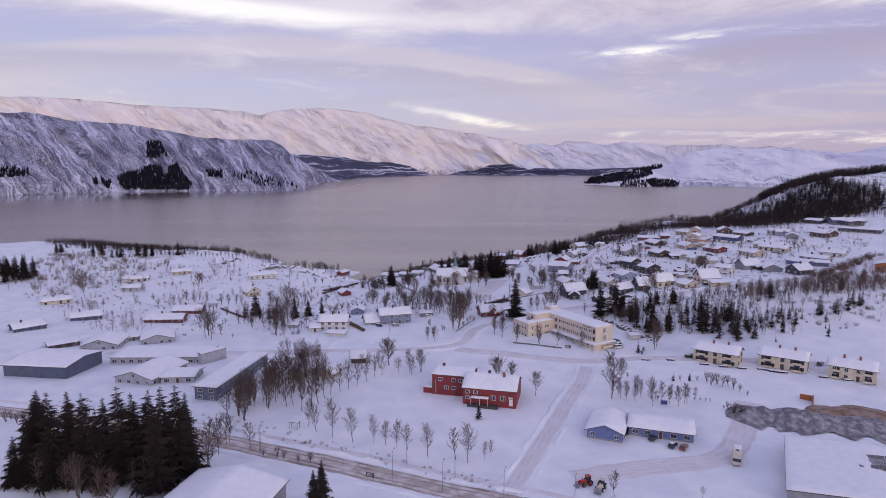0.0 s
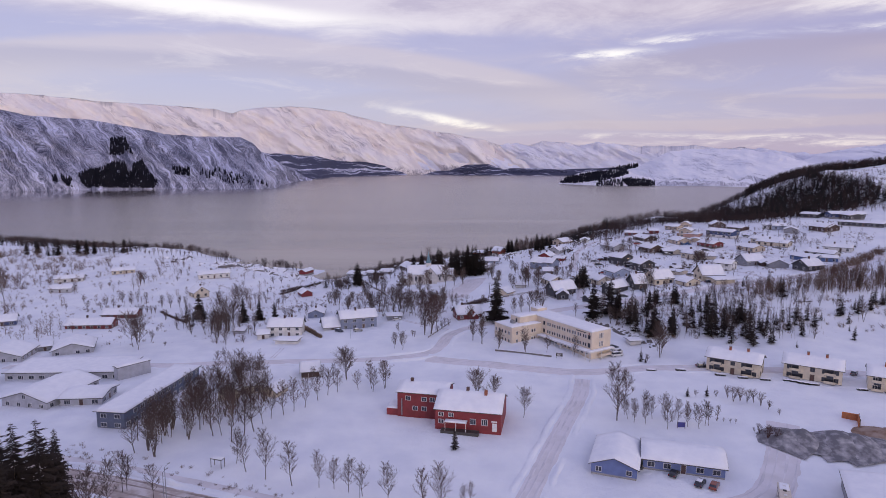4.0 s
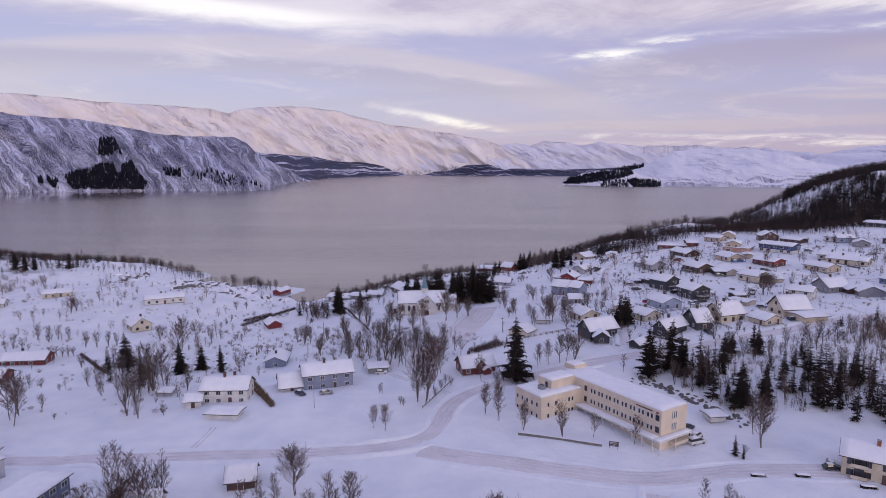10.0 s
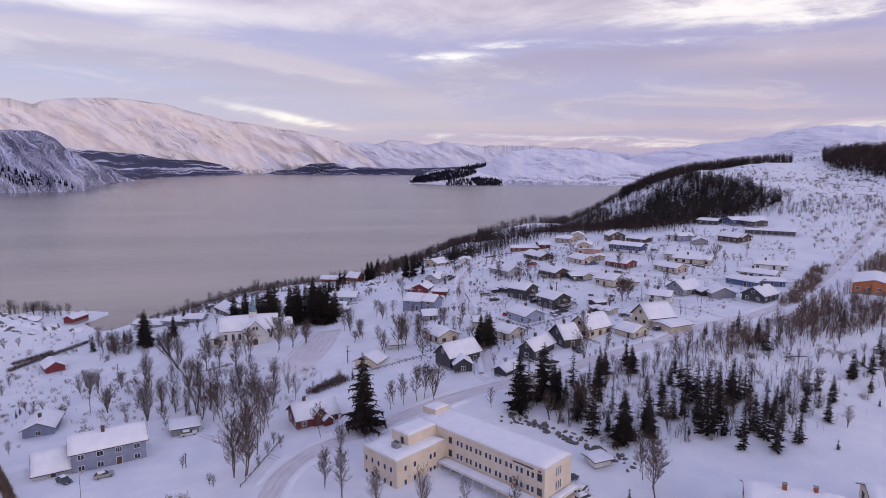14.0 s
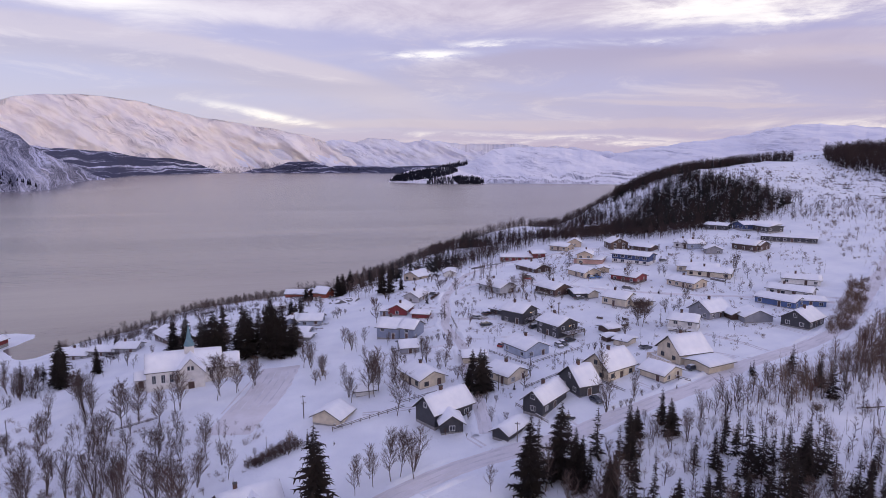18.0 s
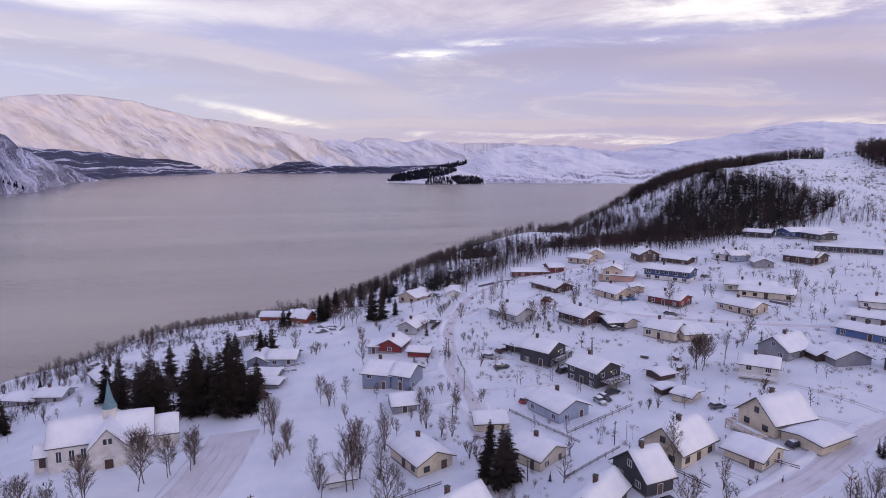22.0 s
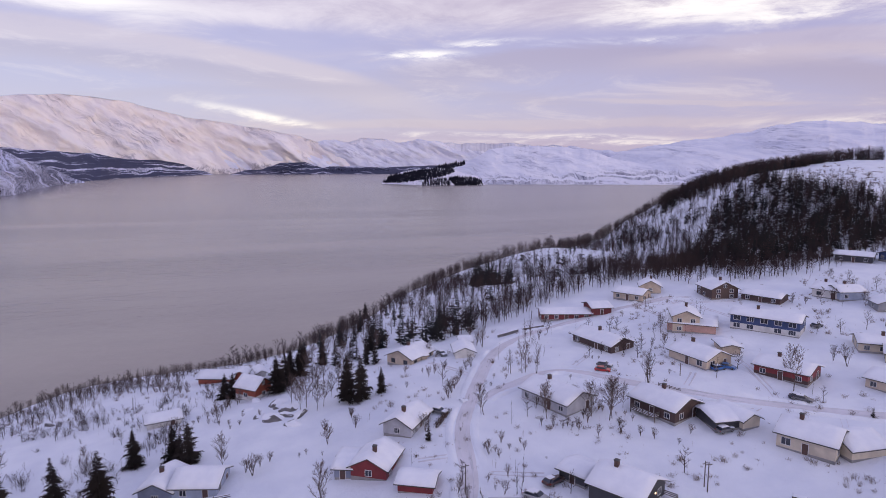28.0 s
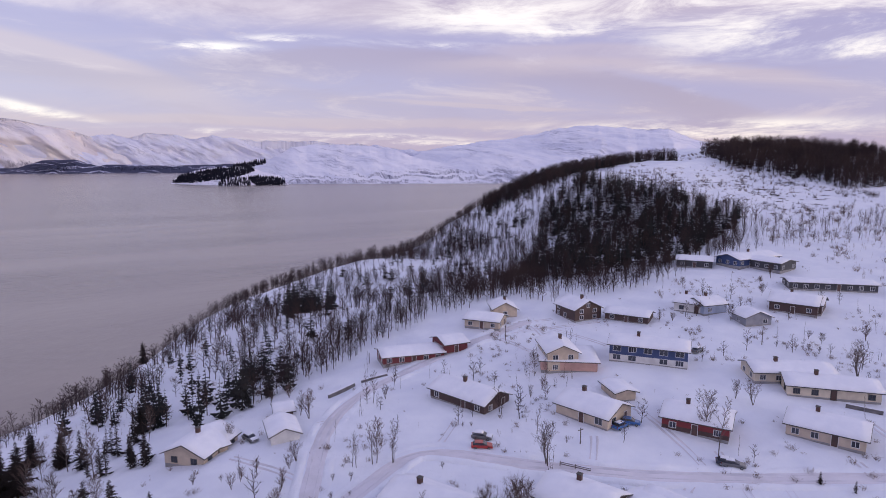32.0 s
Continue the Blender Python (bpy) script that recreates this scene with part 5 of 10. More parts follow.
def red_hall():
    """The long red boarded house by the main road: a two-storey end, a lower range with a veranda, and a lean-to."""
    root = tagged(new("assembly_house"), "long red boarded assembly house with white windows and snowy roofs", "building")
    root.matrix_world = frame_of(15.8, 132.7, -68.4, 167.5)
    red = WALLS["red"]
    gabled(root, "range_", 0, 17.2, -12.5, 0, 0.4, 5.0, 2.9, red, roofing=DARK_TRIM)
    gabled(root, "house_", 15.4, 29.0, -15.0, -5.6, 0.4, 6.6, 1.3, red, roofing=DARK_TRIM)
    part("foundation", box(0.05, 17.1, -12.4, -0.05, -1.5, 0.5), CONCRETE, root)
    part("house_foundation", box(17.2, 28.9, -14.9, -5.65, -1.5, 0.9), CONCRETE, root)
    part("lean_to", box(29.0, 32.2, -11.5, -6.0, -1.0, 2.0), red, root)
    flat_snow(root, 29.05, 32.3, -11.6, -5.9, 2.02)
    flip = pose(0, 0, 0, 0, 0, 180)
    for x, z, w, h in ((15.6, 3.6, 1.2, 0.95), (13.0, 3.6, 1.2, 0.95), (15.6, 1.7, 1.2, 0.95), (7.2, 2.0, 1.4, 1.4), (4.2, 2.0, 1.4, 1.5)):
        window(root, pose(x, 0.02, z) @ flip, w, h, 3)
    for x, z in ((26.0, 4.9), (21.5, 4.9), (19.2, 4.9), (24.0, 2.2), (21.5, 2.2)):
        window(root, pose(x, -5.58, z) @ flip, 1.3, 1.05, 2)
    piece("door", "hall_door|", lambda: box(-0.6, 0.6, -0.06, 0.02, 0, 2.2, 0.02), TRIM, root, pose(1.6, 0.02, 0.5) @ flip, "white door under a small white name board")
    part("name_board", box(1.0, 2.4, 0.01, 0.06, 2.95, 3.3), TRIM, root)
    part("fire_ladder", box(27.6, 27.9, -5.58, -5.4, 0.5, 5.2), METAL, root)
    part("veranda_roof", box(8.6, 14.4, 0.02, 1.9, 2.75, 2.9), TRIM, root)
    flat_snow(root, 8.6, 14.4, 0.05, 1.9, 2.92, "veranda_snow", 0.18)
    part("veranda_deck", box(5.5, 15.4, 0.02, 2.0, -0.6, 0.45), DARK_TRIM, root)
    for x in (8.8, 11.4, 14.2):
        piece("veranda_post", "veranda_post|", lambda: box(-0.06, 0.06, -0.06, 0.06, 0.4, 2.78), TRIM, root, pose(x, 1.75, 0))
    part("veranda_rail", box(5.6, 9.0, 1.9, 1.96, 1.2, 1.3), DARK_TRIM, root)
    for x, y, mt in ((9.6, -6.4, BRICK), (26.0, -10.3, BRICK), (4.6, -5.2, BRICK_RED)):
        c = part("chimney", box(-0.4, 0.4, -0.4, 0.4, 0, 2.6, 0.03), mt, root)
        c.location = (x, y, 6.9)
    part("roof_ladder", box(4.4, 4.8, -5.8, -1.5, 6.3, 6.45), BRICK_RED, root)
    HOUSES.append((8, 138, 20))
    HOUSES.append((-6, 146, 18))


red_hall()
house(42.0, 120.4, 69, 14.5, 10.0, 2.7, 20, "midblue", name="kindergarten", label="blue boarded kindergarten wing under a snowy gable roof", chimney=0)
house(57.2, 119.6, -17.8, 17.5, 10.5, 2.7, 15, "midblue", name="kindergarten", label="blue boarded kindergarten range under a low snowy roof", chimney=0, win=(1.5, 1.1))
house(97.0, 86.5, 63.9, 31.0, 36.0, 4.3, 6, "grey", name="machine_hall", label="wide grey hall with solar panels in the roof snow", chimney=0, windows=False, over=0.6, snow=0.4)
house(-55.0, 66.5, 80, 26.0, 22.0, 4.6, 13, "grey", name="sports_hall", label="low grey hall with a broad snow-covered roof", chimney=0, windows=False, over=0.8, snow=0.4)

# solar panels on the hall's western slope, each a slab of its own
PV = material("solar_cell", (0.012, 0.016, 0.035), 0.15, (0.02, 0.025, 0.05), 2.0, 3, spec=0.7, per_object=0.5)
PV_SNOWY = material("snowed_solar_cell", (0.30, 0.31, 0.36), 0.5, (0.16, 0.17, 0.2), 1.2, 4, per_object=0.2)
array = tagged(new("solar_array"), "dark solar panels half cleared of snow on the hall roof", "solar panels")
array.matrix_world = frame_of(95.0, 96.2, -64.75, 63.9)
for i in range(4):
    for j in range(11):
        y = -j * 1.75 - 1.0
        piece("panel", "panel|%d" % ((i * 5 + j * 3) % 3 == 0), lambda: box(-0.92, 0.92, -0.82, 0.82, 0, 0.06, 0.01), PV if (i * 5 + j * 3) % 3 == 0 else PV_SNOWY, array,
              pose(-i * 2.0 - 1.0, y, 0.35 + 0.105 * (-y), -6, 0, 0))

# balconies of the terrace blocks
for ob in [o for o in scene.objects if o.name.startswith("terrace_block") and o.parent is None]:
    for bx in (-4.6, 4.6):
        for fz in (0.5, 3.0):
            b = part("balcony", box(-1.5, 1.5, -1.3, 0, 0, 0.14), CONCRETE, ob)
            b.location = (bx, -4.42, fz)
            part("parapet", box(-1.5, 1.5, -1.36, -1.26, 0.14, 0.85), WALLS["cream"], b)
            part("screen", box(-0.9, 0.9, -0.05, -0.02, 0.14, 2.2), GLASS, b)

# ---------------------------------------------------------------- trees
BARK = material("birch_bark", (0.17, 0.14, 0.13), 0.9, (0.07, 0.055, 0.05), 2.5, 6)
TWIGS = material("bare_twigs", (0.130, 0.092, 0.082), 0.95, (0.080, 0.058, 0.056), 0.6, 4, per_object=0.3, spec=0.1)
NEEDLES = material("spruce_needles", (0.024, 0.023, 0.022), 0.95, (0.062, 0.047, 0.043), 0.9, 6, per_object=0.3, spec=0.1)
RUSTY = material("brown_needles", (0.10, 0.045, 0.032), 0.95, (0.06, 0.032, 0.028), 0.9, 6, spec=0.1)
SPRUCE_BARK = material("spruce_bark", (0.075, 0.055, 0.048), 0.95, (0.045, 0.035, 0.03), 3.0, 5)
TAN_TWIGS = material("tan_twigs", (0.26, 0.19, 0.14), 0.95, (0.15, 0.11, 0.09), 0.8, 5, spec=0.1)
FROST = material("frosted_twigs", (0.30, 0.27, 0.28), 0.95, (0.16, 0.125, 0.12), 0.8, 5, per_object=0.2, spec=0.1)


class Heap:
    """Gathers triangles and quads for one mesh."""

    def __init__(self):
        self.v, self.f = [], []

    def tube(self, a, b, ra, rb, n=3, spin=0.0):
        a, b = Vector(a), Vector(b)
        d = (b - a).normalized()
        u = d.orthogonal().normalized()
        w = d.cross(u)
        k = len(self.v)
        for p, r in ((a, ra), (b, rb)):
            for i in range(n):
                t = 2 * math.pi * i / n + spin
                self.v.append(tuple(p + (u * math.cos(t) + w * math.sin(t)) * r))
        for i in range(n):
            j = (i + 1) % n
            self.f.append((k + i, k + j, k + n + j, k + n + i))

    def blade(self, a, b, width, side):
        a, b = Vector(a), Vector(b)
        s = Vector(side) * width
        k = len(self.v)
        self.v += [tuple(a - s), tuple(a + s), tuple(b)]
        self.f.append((k, k + 1, k + 2))

    def mesh(self, name, mat, smooth=False):
        me = bpy.data.meshes.new(name)
        me.from_pydata(self.v, [], self.f)
        me.materials.append(mat)
        if smooth:
            me.polygons.foreach_set("use_smooth", [True] * len(self.f))
        return me


def unit(rng, up=0.0):
    v = Vector((rng.uniform(-1, 1), rng.uniform(-1, 1), rng.uniform(-0.5, 0.8) + up))
    return v.normalized()


def birch_heaps(seed, limbs=17, twigs=5, sprays=5, wide=0.30, trunks=1, thick=1.0, stout=1.0):
    """A bare broadleaf tree one unit high: trunk and limbs, and the fine crown."""
    rng = random.Random(seed)
    trunk, crown = Heap(), Heap()
    for s in range(trunks):
        lean = Vector((rng.uniform(-0.1, 0.1), rng.uniform(-0.1, 0.1), 0)) * (2.2 if trunks > 1 else 1)
        pts = [Vector((lean.x * z + 0.015 * math.sin(7 * z + seed), lean.y * z + 0.015 * math.cos(6 * z + seed), z * 0.97 - 0.02)) for z in np.linspace(0, 1, 7)]
        for i in range(6):
            trunk.tube(pts[i], pts[i + 1], 0.011 * (1 - i / 6.5) * stout, 0.011 * (1 - (i + 1) / 6.5) * stout, 4)
        for k in range(limbs):
            z = 0.22 + 0.74 * (k + rng.random()) / limbs
            i = min(5, int(z * 6))
            root = pts[i].lerp(pts[i + 1], z * 6 - i)
            az = k * 2.4 + rng.uniform(-0.5, 0.5)
            ln = wide * (1.05 - 0.75 * abs(z - 0.42) / 0.6) * rng.uniform(0.7, 1.2)
            rise = rng.uniform(0.8, 1.9)
            d = Vector((math.cos(az), math.sin(az), rise)).normalized()
            mid, end = root + d * ln * 0.5, root + d * ln + Vector((0, 0, 0.05 * ln))
            trunk.tube(root, mid, 0.0052 * thick, 0.0036 * thick)
            trunk.tube(mid, end, 0.0036 * thick, 0.0012 * thick)
            for q in range(twigs):
                t = 0.3 + 0.7 * (q + rng.random()) / twigs
                a = root.lerp(end, t)
                dd = (d + unit(rng, 0.25) * 0.7).normalized()
                b = a + dd * ln * rng.uniform(0.28, 0.5)
                crown.blade(a, b, 0.0022 * thick, unit(rng).cross(dd).normalized())
                crown.blade(a, b, 0.0022 * thick, Vector((0, 0, 1)).cross(dd).normalized())
                for _ in range(sprays):
                    p = a.lerp(b, rng.uniform(0.25, 1.0))
                    e = (dd + unit(rng, 0.2) * 0.9).normalized()
                    crown.blade(p, p + e * ln * rng.uniform(0.22, 0.46), 0.0019 * thick, unit(rng).cross(e).normalized())
    return trunk, crown


def spruce_heaps(seed, whorls=22, arms=8, wide=0.21, ragged=0.3, full=0.19):
    """A spruce one unit high: stem, and drooping boughs of ragged sprays."""
    rng = random.Random(seed)
    stem, crown = Heap(), Heap()
    stem.tube((0, 0, -0.03), (0, 0, 0.5), 0.016, 0.008, 5)
    stem.tube((0, 0, 0.5), (0, 0, 1.0), 0.008, 0.001, 4)
    lop = [rng.uniform(0.75, 1.2) for _ in range(6)]
    for k in range(whorls):
        z = 0.07 + 0.92 * (k / whorls) ** 0.95
        reach = wide * (1 - z) ** 0.75 * rng.uniform(1 - ragged, 1 + ragged) + 0.010
        for a in range(arms):
            if rng.random() < ragged * 0.35:
                continue
            az = a * 2 * math.pi / arms + k * 0.9 + rng.uniform(-0.35, 0.35)
            r = reach * rng.uniform(0.55, 1.2) * lop[int(az / 1.05) % 6]
            d, s = Vector((math.cos(az), math.sin(az), 0)), Vector((-math.sin(az), math.cos(az), 0))
            droop = rng.uniform(0.15, 0.6)
            p0 = Vector((0, 0, z + 0.012))
            p1 = p0 + d * r * 0.5 - Vector((0, 0, r * droop * 0.35))
            p2 = p0 + d * r - Vector((0, 0, r * droop * 0.5 - 0.02 * r))
            w = r * full
            dn = Vector((0, 0, -w * 0.9))
            n = len(crown.v)
            crown.v += [tuple(p) for p in (p0, p1 + s * w * 0.8 + dn, p2, p1 - s * w * 0.8 + dn, p1)]
            crown.f += [(n, n + 1, n + 4), (n, n + 4, n + 3), (n + 4, n + 1, n + 2), (n + 4, n + 2, n + 3)]
            for sgn in (-1, 1):
                for t in (0.35, 0.6, 0.85):
                    q = p0.lerp(p2, t) + dn * 0.2
                    e = q + (d * 0.6 + s * sgn * rng.uniform(0.6, 1.1)) * r * 0.34 + Vector((0, 0, -r * rng.uniform(0.05, 0.2)))
                    crown.blade(q, e, r * 0.07, d)
    return stem, crown


TREES = {}
BUSHES = {}
KINDS = {
    "birch": lambda s: birch_heaps(s, 24, 6, 7, 0.26),
    "broad": lambda s: birch_heaps(s, 24, 6, 7, 0.40, 1, 1.15),
    "slim": lambda s: birch_heaps(s, 17, 4, 6, 0.18, 1, 0.8),
    "clump": lambda s: birch_heaps(s, 12, 4, 6, 0.26, 5, 0.75),
    "bush": lambda s: birch_heaps(s, 6, 3, 5, 0.40, 6, 1.6),
    "spruce": lambda s: spruce_heaps(s, 26, 8, 0.165, 0.42),
    "old_spruce": lambda s: spruce_heaps(s, 54, 12, 0.18, 0.6, 0.15),
    "thin_spruce": lambda s: spruce_heaps(s, 20, 7, 0.135, 0.45),
}
TREE_WORDS = {"birch": ("birch_tree", "bare brown birch standing in the snow", "tree"), "broad": ("broadleaf_tree", "bare spreading broadleaf tree in the snow", "tree"),
              "slim": ("young_birch", "slender bare young birch in the snow", "tree"), "clump": ("birch_clump", "bare many-stemmed birch in the snow", "tree"),
              "bush": ("bush", "leafless brown garden bush in the snow", "bush"), "spruce": ("spruce_tree", "dark green spruce standing in the snow", "tree"),
              "old_spruce": ("spruce_tree", "tall old dark spruce with ragged boughs", "tree"), "thin_spruce": ("spruce_tree", "narrow dark spruce on the slope", "tree")}


def tree(kind, x, y, h, crown_mat=None):
    """One tree of a kind, h metres high, on the ground at x, y."""
    variant = int(abs(x * 7.3 + y * 3.1)) % 4
    key = (kind, variant)
    z = float(land(np.float64(x), np.float64(y)))
    rng = random.Random(int(x * 11 + y * 17))
    wide = rng.uniform(0.88, 1.15)
    m = pose(x, y, z - 0.1, rng.uniform(-2, 2), rng.uniform(-2, 2), rng.uniform(0, 360))
    name, label, cat = TREE_WORDS[kind]
    if key not in TREES and kind != "bush":
        a, b = KINDS[kind](variant * 31 + len(kind))
        con = "spruce" in kind
        TREES[key] = (a.mesh("trunk", SPRUCE_BARK if con else BARK), b.mesh("crown", NEEDLES if con else TWIGS))
    if kind == "bush":
        if key not in BUSHES:
            a, b = KINDS[kind](variant * 31 + 4)
            k = len(b.v)
            b.v += a.v
            b.f += [tuple(i + k for i in q) for q in a.f]
            BUSHES[key] = b.mesh("bush", TWIGS)
        root = tagged(new(name, BUSHES[key]), label, cat, "bushes of the gardens")
        root.matrix_world = m @ Matrix.Diagonal((h * wide, h * wide, h, 1))
        if crown_mat:
            root.material_slots[0].link = "OBJECT"
            root.material_slots[0].material = crown_mat
        return root
    root = tagged(new(name), label, cat, "trees of the village")
    root.matrix_world = m @ Matrix.Diagonal((h * wide, h * wide, h, 1))
    for nm, me in zip(("trunk", "crown"), TREES[key]):
        ob = new(nm, me)
        ob.parent = root
        if crown_mat and nm == "crown":
            ob.material_slots[0].link = "OBJECT"
            ob.material_slots[0].material = crown_mat
    return root


def clear_of_houses(x, y, gap=1.0):
    return all((x - a) ** 2 + (y - b) ** 2 > (r * 0.55 + gap) ** 2 for a, b, r in HOUSES)


def stand(cx, cy, rx, ry, turn, n, kinds, lo, hi, seed, crown_mat=None):
    """Trees scattered over an ellipse."""
    rng = random.Random(seed)
    c, s = math.cos(radians(turn)), math.sin(radians(turn))
    for _ in range(n):
        a, r = rng.uniform(0, 2 * math.pi), math.sqrt(rng.random())
        u, v = rx * r * math.cos(a), ry * r * math.sin(a)
        x, y = cx + c * u - s * v, cy + s * u + c * v
        if clear_of_houses(x, y):
            tree(rng.choice(kinds), x, y, rng.uniform(lo, hi), crown_mat)


def wood(name, label, outline, n, makers, mats, lo, hi, seed, thin=None):
    """A far wood over an outline, joined into one mesh per kind of leaf."""
    rng = random.Random(seed)
    xs, ys = [p[0] for p in outline], [p[1] for p in outline]

    def inside(x, y):
        hit = False
        for (x0, y0), (x1, y1) in zip(outline, outline[1:] + outline[:1]):
            if (y0 > y) != (y1 > y) and x < (x1 - x0) * (y - y0) / (y1 - y0) + x0:
                hit = not hit
        return hit
    models = []
    for mk in makers:
        for sd in range(3):
            a, b = mk(sd + 3)
            v = np.array(a.v + b.v)
            models.append((v, [f for f in a.f] + [tuple(i + len(a.v) for i in f) for f in b.f]))
    V, F, k, made, tries = [], [], 0, 0, 0
    while made < n and tries < n * 8:
        tries += 1
        x, y = rng.uniform(min(xs), max(xs)), rng.uniform(min(ys), max(ys))
        if not inside(x, y) or (thin and rng.random() < thin(x, y)) or not clear_of_houses(x, y, 0.5):
            continue
        z = float(land(np.float64(x), np.float64(y)))
        if z < SEA + 0.5:
            continue
        made += 1
        v, f = models[rng.randrange(len(models))]
        h, w, a = rng.uniform(lo, hi), rng.uniform(0.85, 1.2), rng.uniform(0, 6.283)
        c, s = math.cos(a) * h * w, math.sin(a) * h * w
        V.append(np.stack([x + c * v[:, 0] - s * v[:, 1], y + s * v[:, 0] + c * v[:, 1], z - 0.2 + h * v[:, 2]], 1))
        F += [tuple(i + k for i in q) for q in f]
        k += len(v)
    me = bpy.data.meshes.new(name)
    me.from_pydata(np.concatenate(V).tolist(), [], F)
    me.materials.append(mats)
    return tagged(new(name, me), label, "wood", kind="stuff")


def far_birch(s):
    """A bare tree for the far woods: a stem and fans of fine twigs."""
    rng = random.Random(s * 17 + 5)
    stem, crown = Heap(), Heap()
    lean = Vector((rng.uniform(-0.08, 0.08), rng.uniform(-0.08, 0.08), 1))
    stem.tube((0, 0, -0.02), lean * 0.55, 0.018, 0.011, 3)
    stem.tube(lean * 0.55, lean * 0.97, 0.009, 0.002, 3)
    for k in range(13):
        a = lean * (0.2 + 0.72 * (k + rng.random()) / 13)
        az = k * 2.4 + rng.uniform(-0.4, 0.4)
        d = Vector((math.cos(az), math.sin(az), rng.uniform(0.6, 1.3))).normalized()
        ln = 0.34 * (1.05 - 0.75 * abs(a.z - 0.42) / 0.6) * rng.uniform(0.7, 1.2)
        crown.blade(a, a + d * ln, 0.010, d.orthogonal().normalized())
        for _ in range(5):
            p = a + d * ln * rng.uniform(0.25, 0.95)
            e = (d + unit(rng) * 0.9).normalized()
            crown.blade(p, p + e * ln * rng.uniform(0.35, 0.65), 0.0088, unit(rng).cross(e).normalized())
    return stem, crown


def far_bush(s):
    """Low scrub: a fan of twigs from the snow."""
    rng = random.Random(s * 29 + 1)
    stem, crown = Heap(), Heap()
    for k in range(34):
        d = Vector((rng.uniform(-0.55, 0.55), rng.uniform(-0.55, 0.55), 1)).normalized()
        p = Vector((rng.uniform(-0.25, 0.25), rng.uniform(-0.25, 0.25), -0.05))
        q = p + d * rng.uniform(0.5, 1.05)
        crown.blade(p, q, 0.012, unit(rng).cross(d).normalized())
        e = (d + unit(rng)).normalized()
        m = p.lerp(q, rng.uniform(0.4, 0.8))
        crown.blade(m, m + e * 0.4, 0.011, unit(rng).cross(e).normalized())
    return stem, crown


def far_spruce(s):
    return spruce_heaps(s, 11, 5, 0.18, 0.42, 0.36)


def far_sapling(s):
    """A slender bare sapling: a stem and steep fine twigs."""
    rng = random.Random(s * 41 + 2)
    stem, crown = Heap(), Heap()
    for k in range(rng.choice((1, 2, 3))):
        foot, lean = Vector((rng.uniform(-0.06, 0.06), rng.uniform(-0.06, 0.06), -0.03)), Vector((rng.uniform(-0.1, 0.1), rng.uniform(-0.1, 0.1), 1))
        stem.tube(foot, foot + lean * rng.uniform(0.8, 1.05), 0.008, 0.001, 3)
        for q in range(9):
            p = foot + lean * (0.15 + 0.8 * (q + rng.random()) / 9)
            d = Vector((rng.uniform(-0.6, 0.6), rng.uniform(-0.6, 0.6), 1)).normalized()
            crown.blade(p, p + d * rng.uniform(0.12, 0.26), 0.0055, unit(rng).cross(d).normalized())
    return stem, crown


def far_brash(s):
    """Felled branches lying on the snow."""
    rng = random.Random(s * 53 + 7)
    stem, crown = Heap(), Heap()
    for k in range(7):
        a, p = rng.uniform(-0.5, 0.5), Vector((rng.uniform(-2.5, 2.5), rng.uniform(-1, 1), 0.25))
        d = Vector((math.cos(a), math.sin(a), rng.uniform(-0.03, 0.12))) * rng.uniform(1.2, 4.0)
        stem.tube(p, p + d, 0.13, 0.04, 3)
        for _ in range(3):
            q = p + d * rng.random()
            crown.blade(q, q + Vector((rng.uniform(-0.5, 0.5), rng.uniform(-0.5, 0.5), 0.5)), 0.06, Vector((1, 0, 0)))
    return stem, crown


WOOD_TWIGS = material("far_twigs", (0.080, 0.056, 0.052), 0.95, (0.048, 0.036, 0.038), 0.05, 4, spec=0.1)
WOOD_NEEDLES = material("far_needles", (0.024, 0.027, 0.027), 0.95, (0.045, 0.042, 0.042), 0.05, 4, spec=0.1)
wood("spruce_wood", "dense dark spruce wood on the hillside", [(225, 478), (222, 450), (243, 437), (262, 430), (310, 440), (350, 452), (362, 505), (350, 560), (300, 540), (262, 505)],
     900, [far_spruce], WOOD_NEEDLES, 7, 11.5, 5)
wood("spruce_wood_birches", "bare birches among the hillside spruces", [(222, 478), (222, 446), (262, 428), (310, 436), (356, 446), (366, 505), (352, 562), (290, 540)],
     700, [far_birch], WOOD_TWIGS, 6, 9.5, 15)
wood("ridge_wood", "dark spruces along the crest of the hill", [(300, 590), (345, 575), (400, 586), (440, 590), (470, 575), (485, 590), (450, 625), (390, 625), (320, 620)],
     900, [far_spruce, far_birch, far_birch], WOOD_TWIGS, 6, 10, 6)
wood("crest_wood", "dark wood on the eastern crest", [(478, 548), (474, 500), (470, 455), (540, 430), (620, 470), (600, 580), (520, 590)],
     1900, [far_spruce, far_birch, far_birch, far_birch], WOOD_TWIGS, 8, 13, 7)
wood("slope_wood", "bare birch wood on the steep slope above the fjord", [(62, 462), (80, 432), (104, 426), (122, 440), (150, 452), (178, 462), (222, 476), (262, 512), (300, 548), (350, 570), (345, 660), (240, 645), (160, 625), (100, 595), (60, 540), (30, 475)],
     1750, [far_birch], WOOD_TWIGS, 4, 8.5, 8, lambda x, y: 0.9 if (x - 165) ** 2 / 30 ** 2 + (y - 500) ** 2 / 14 ** 2 < 1 or lattice(np.float64(x / 19), np.float64(y / 19), 5) > 0.25 else 0.0)
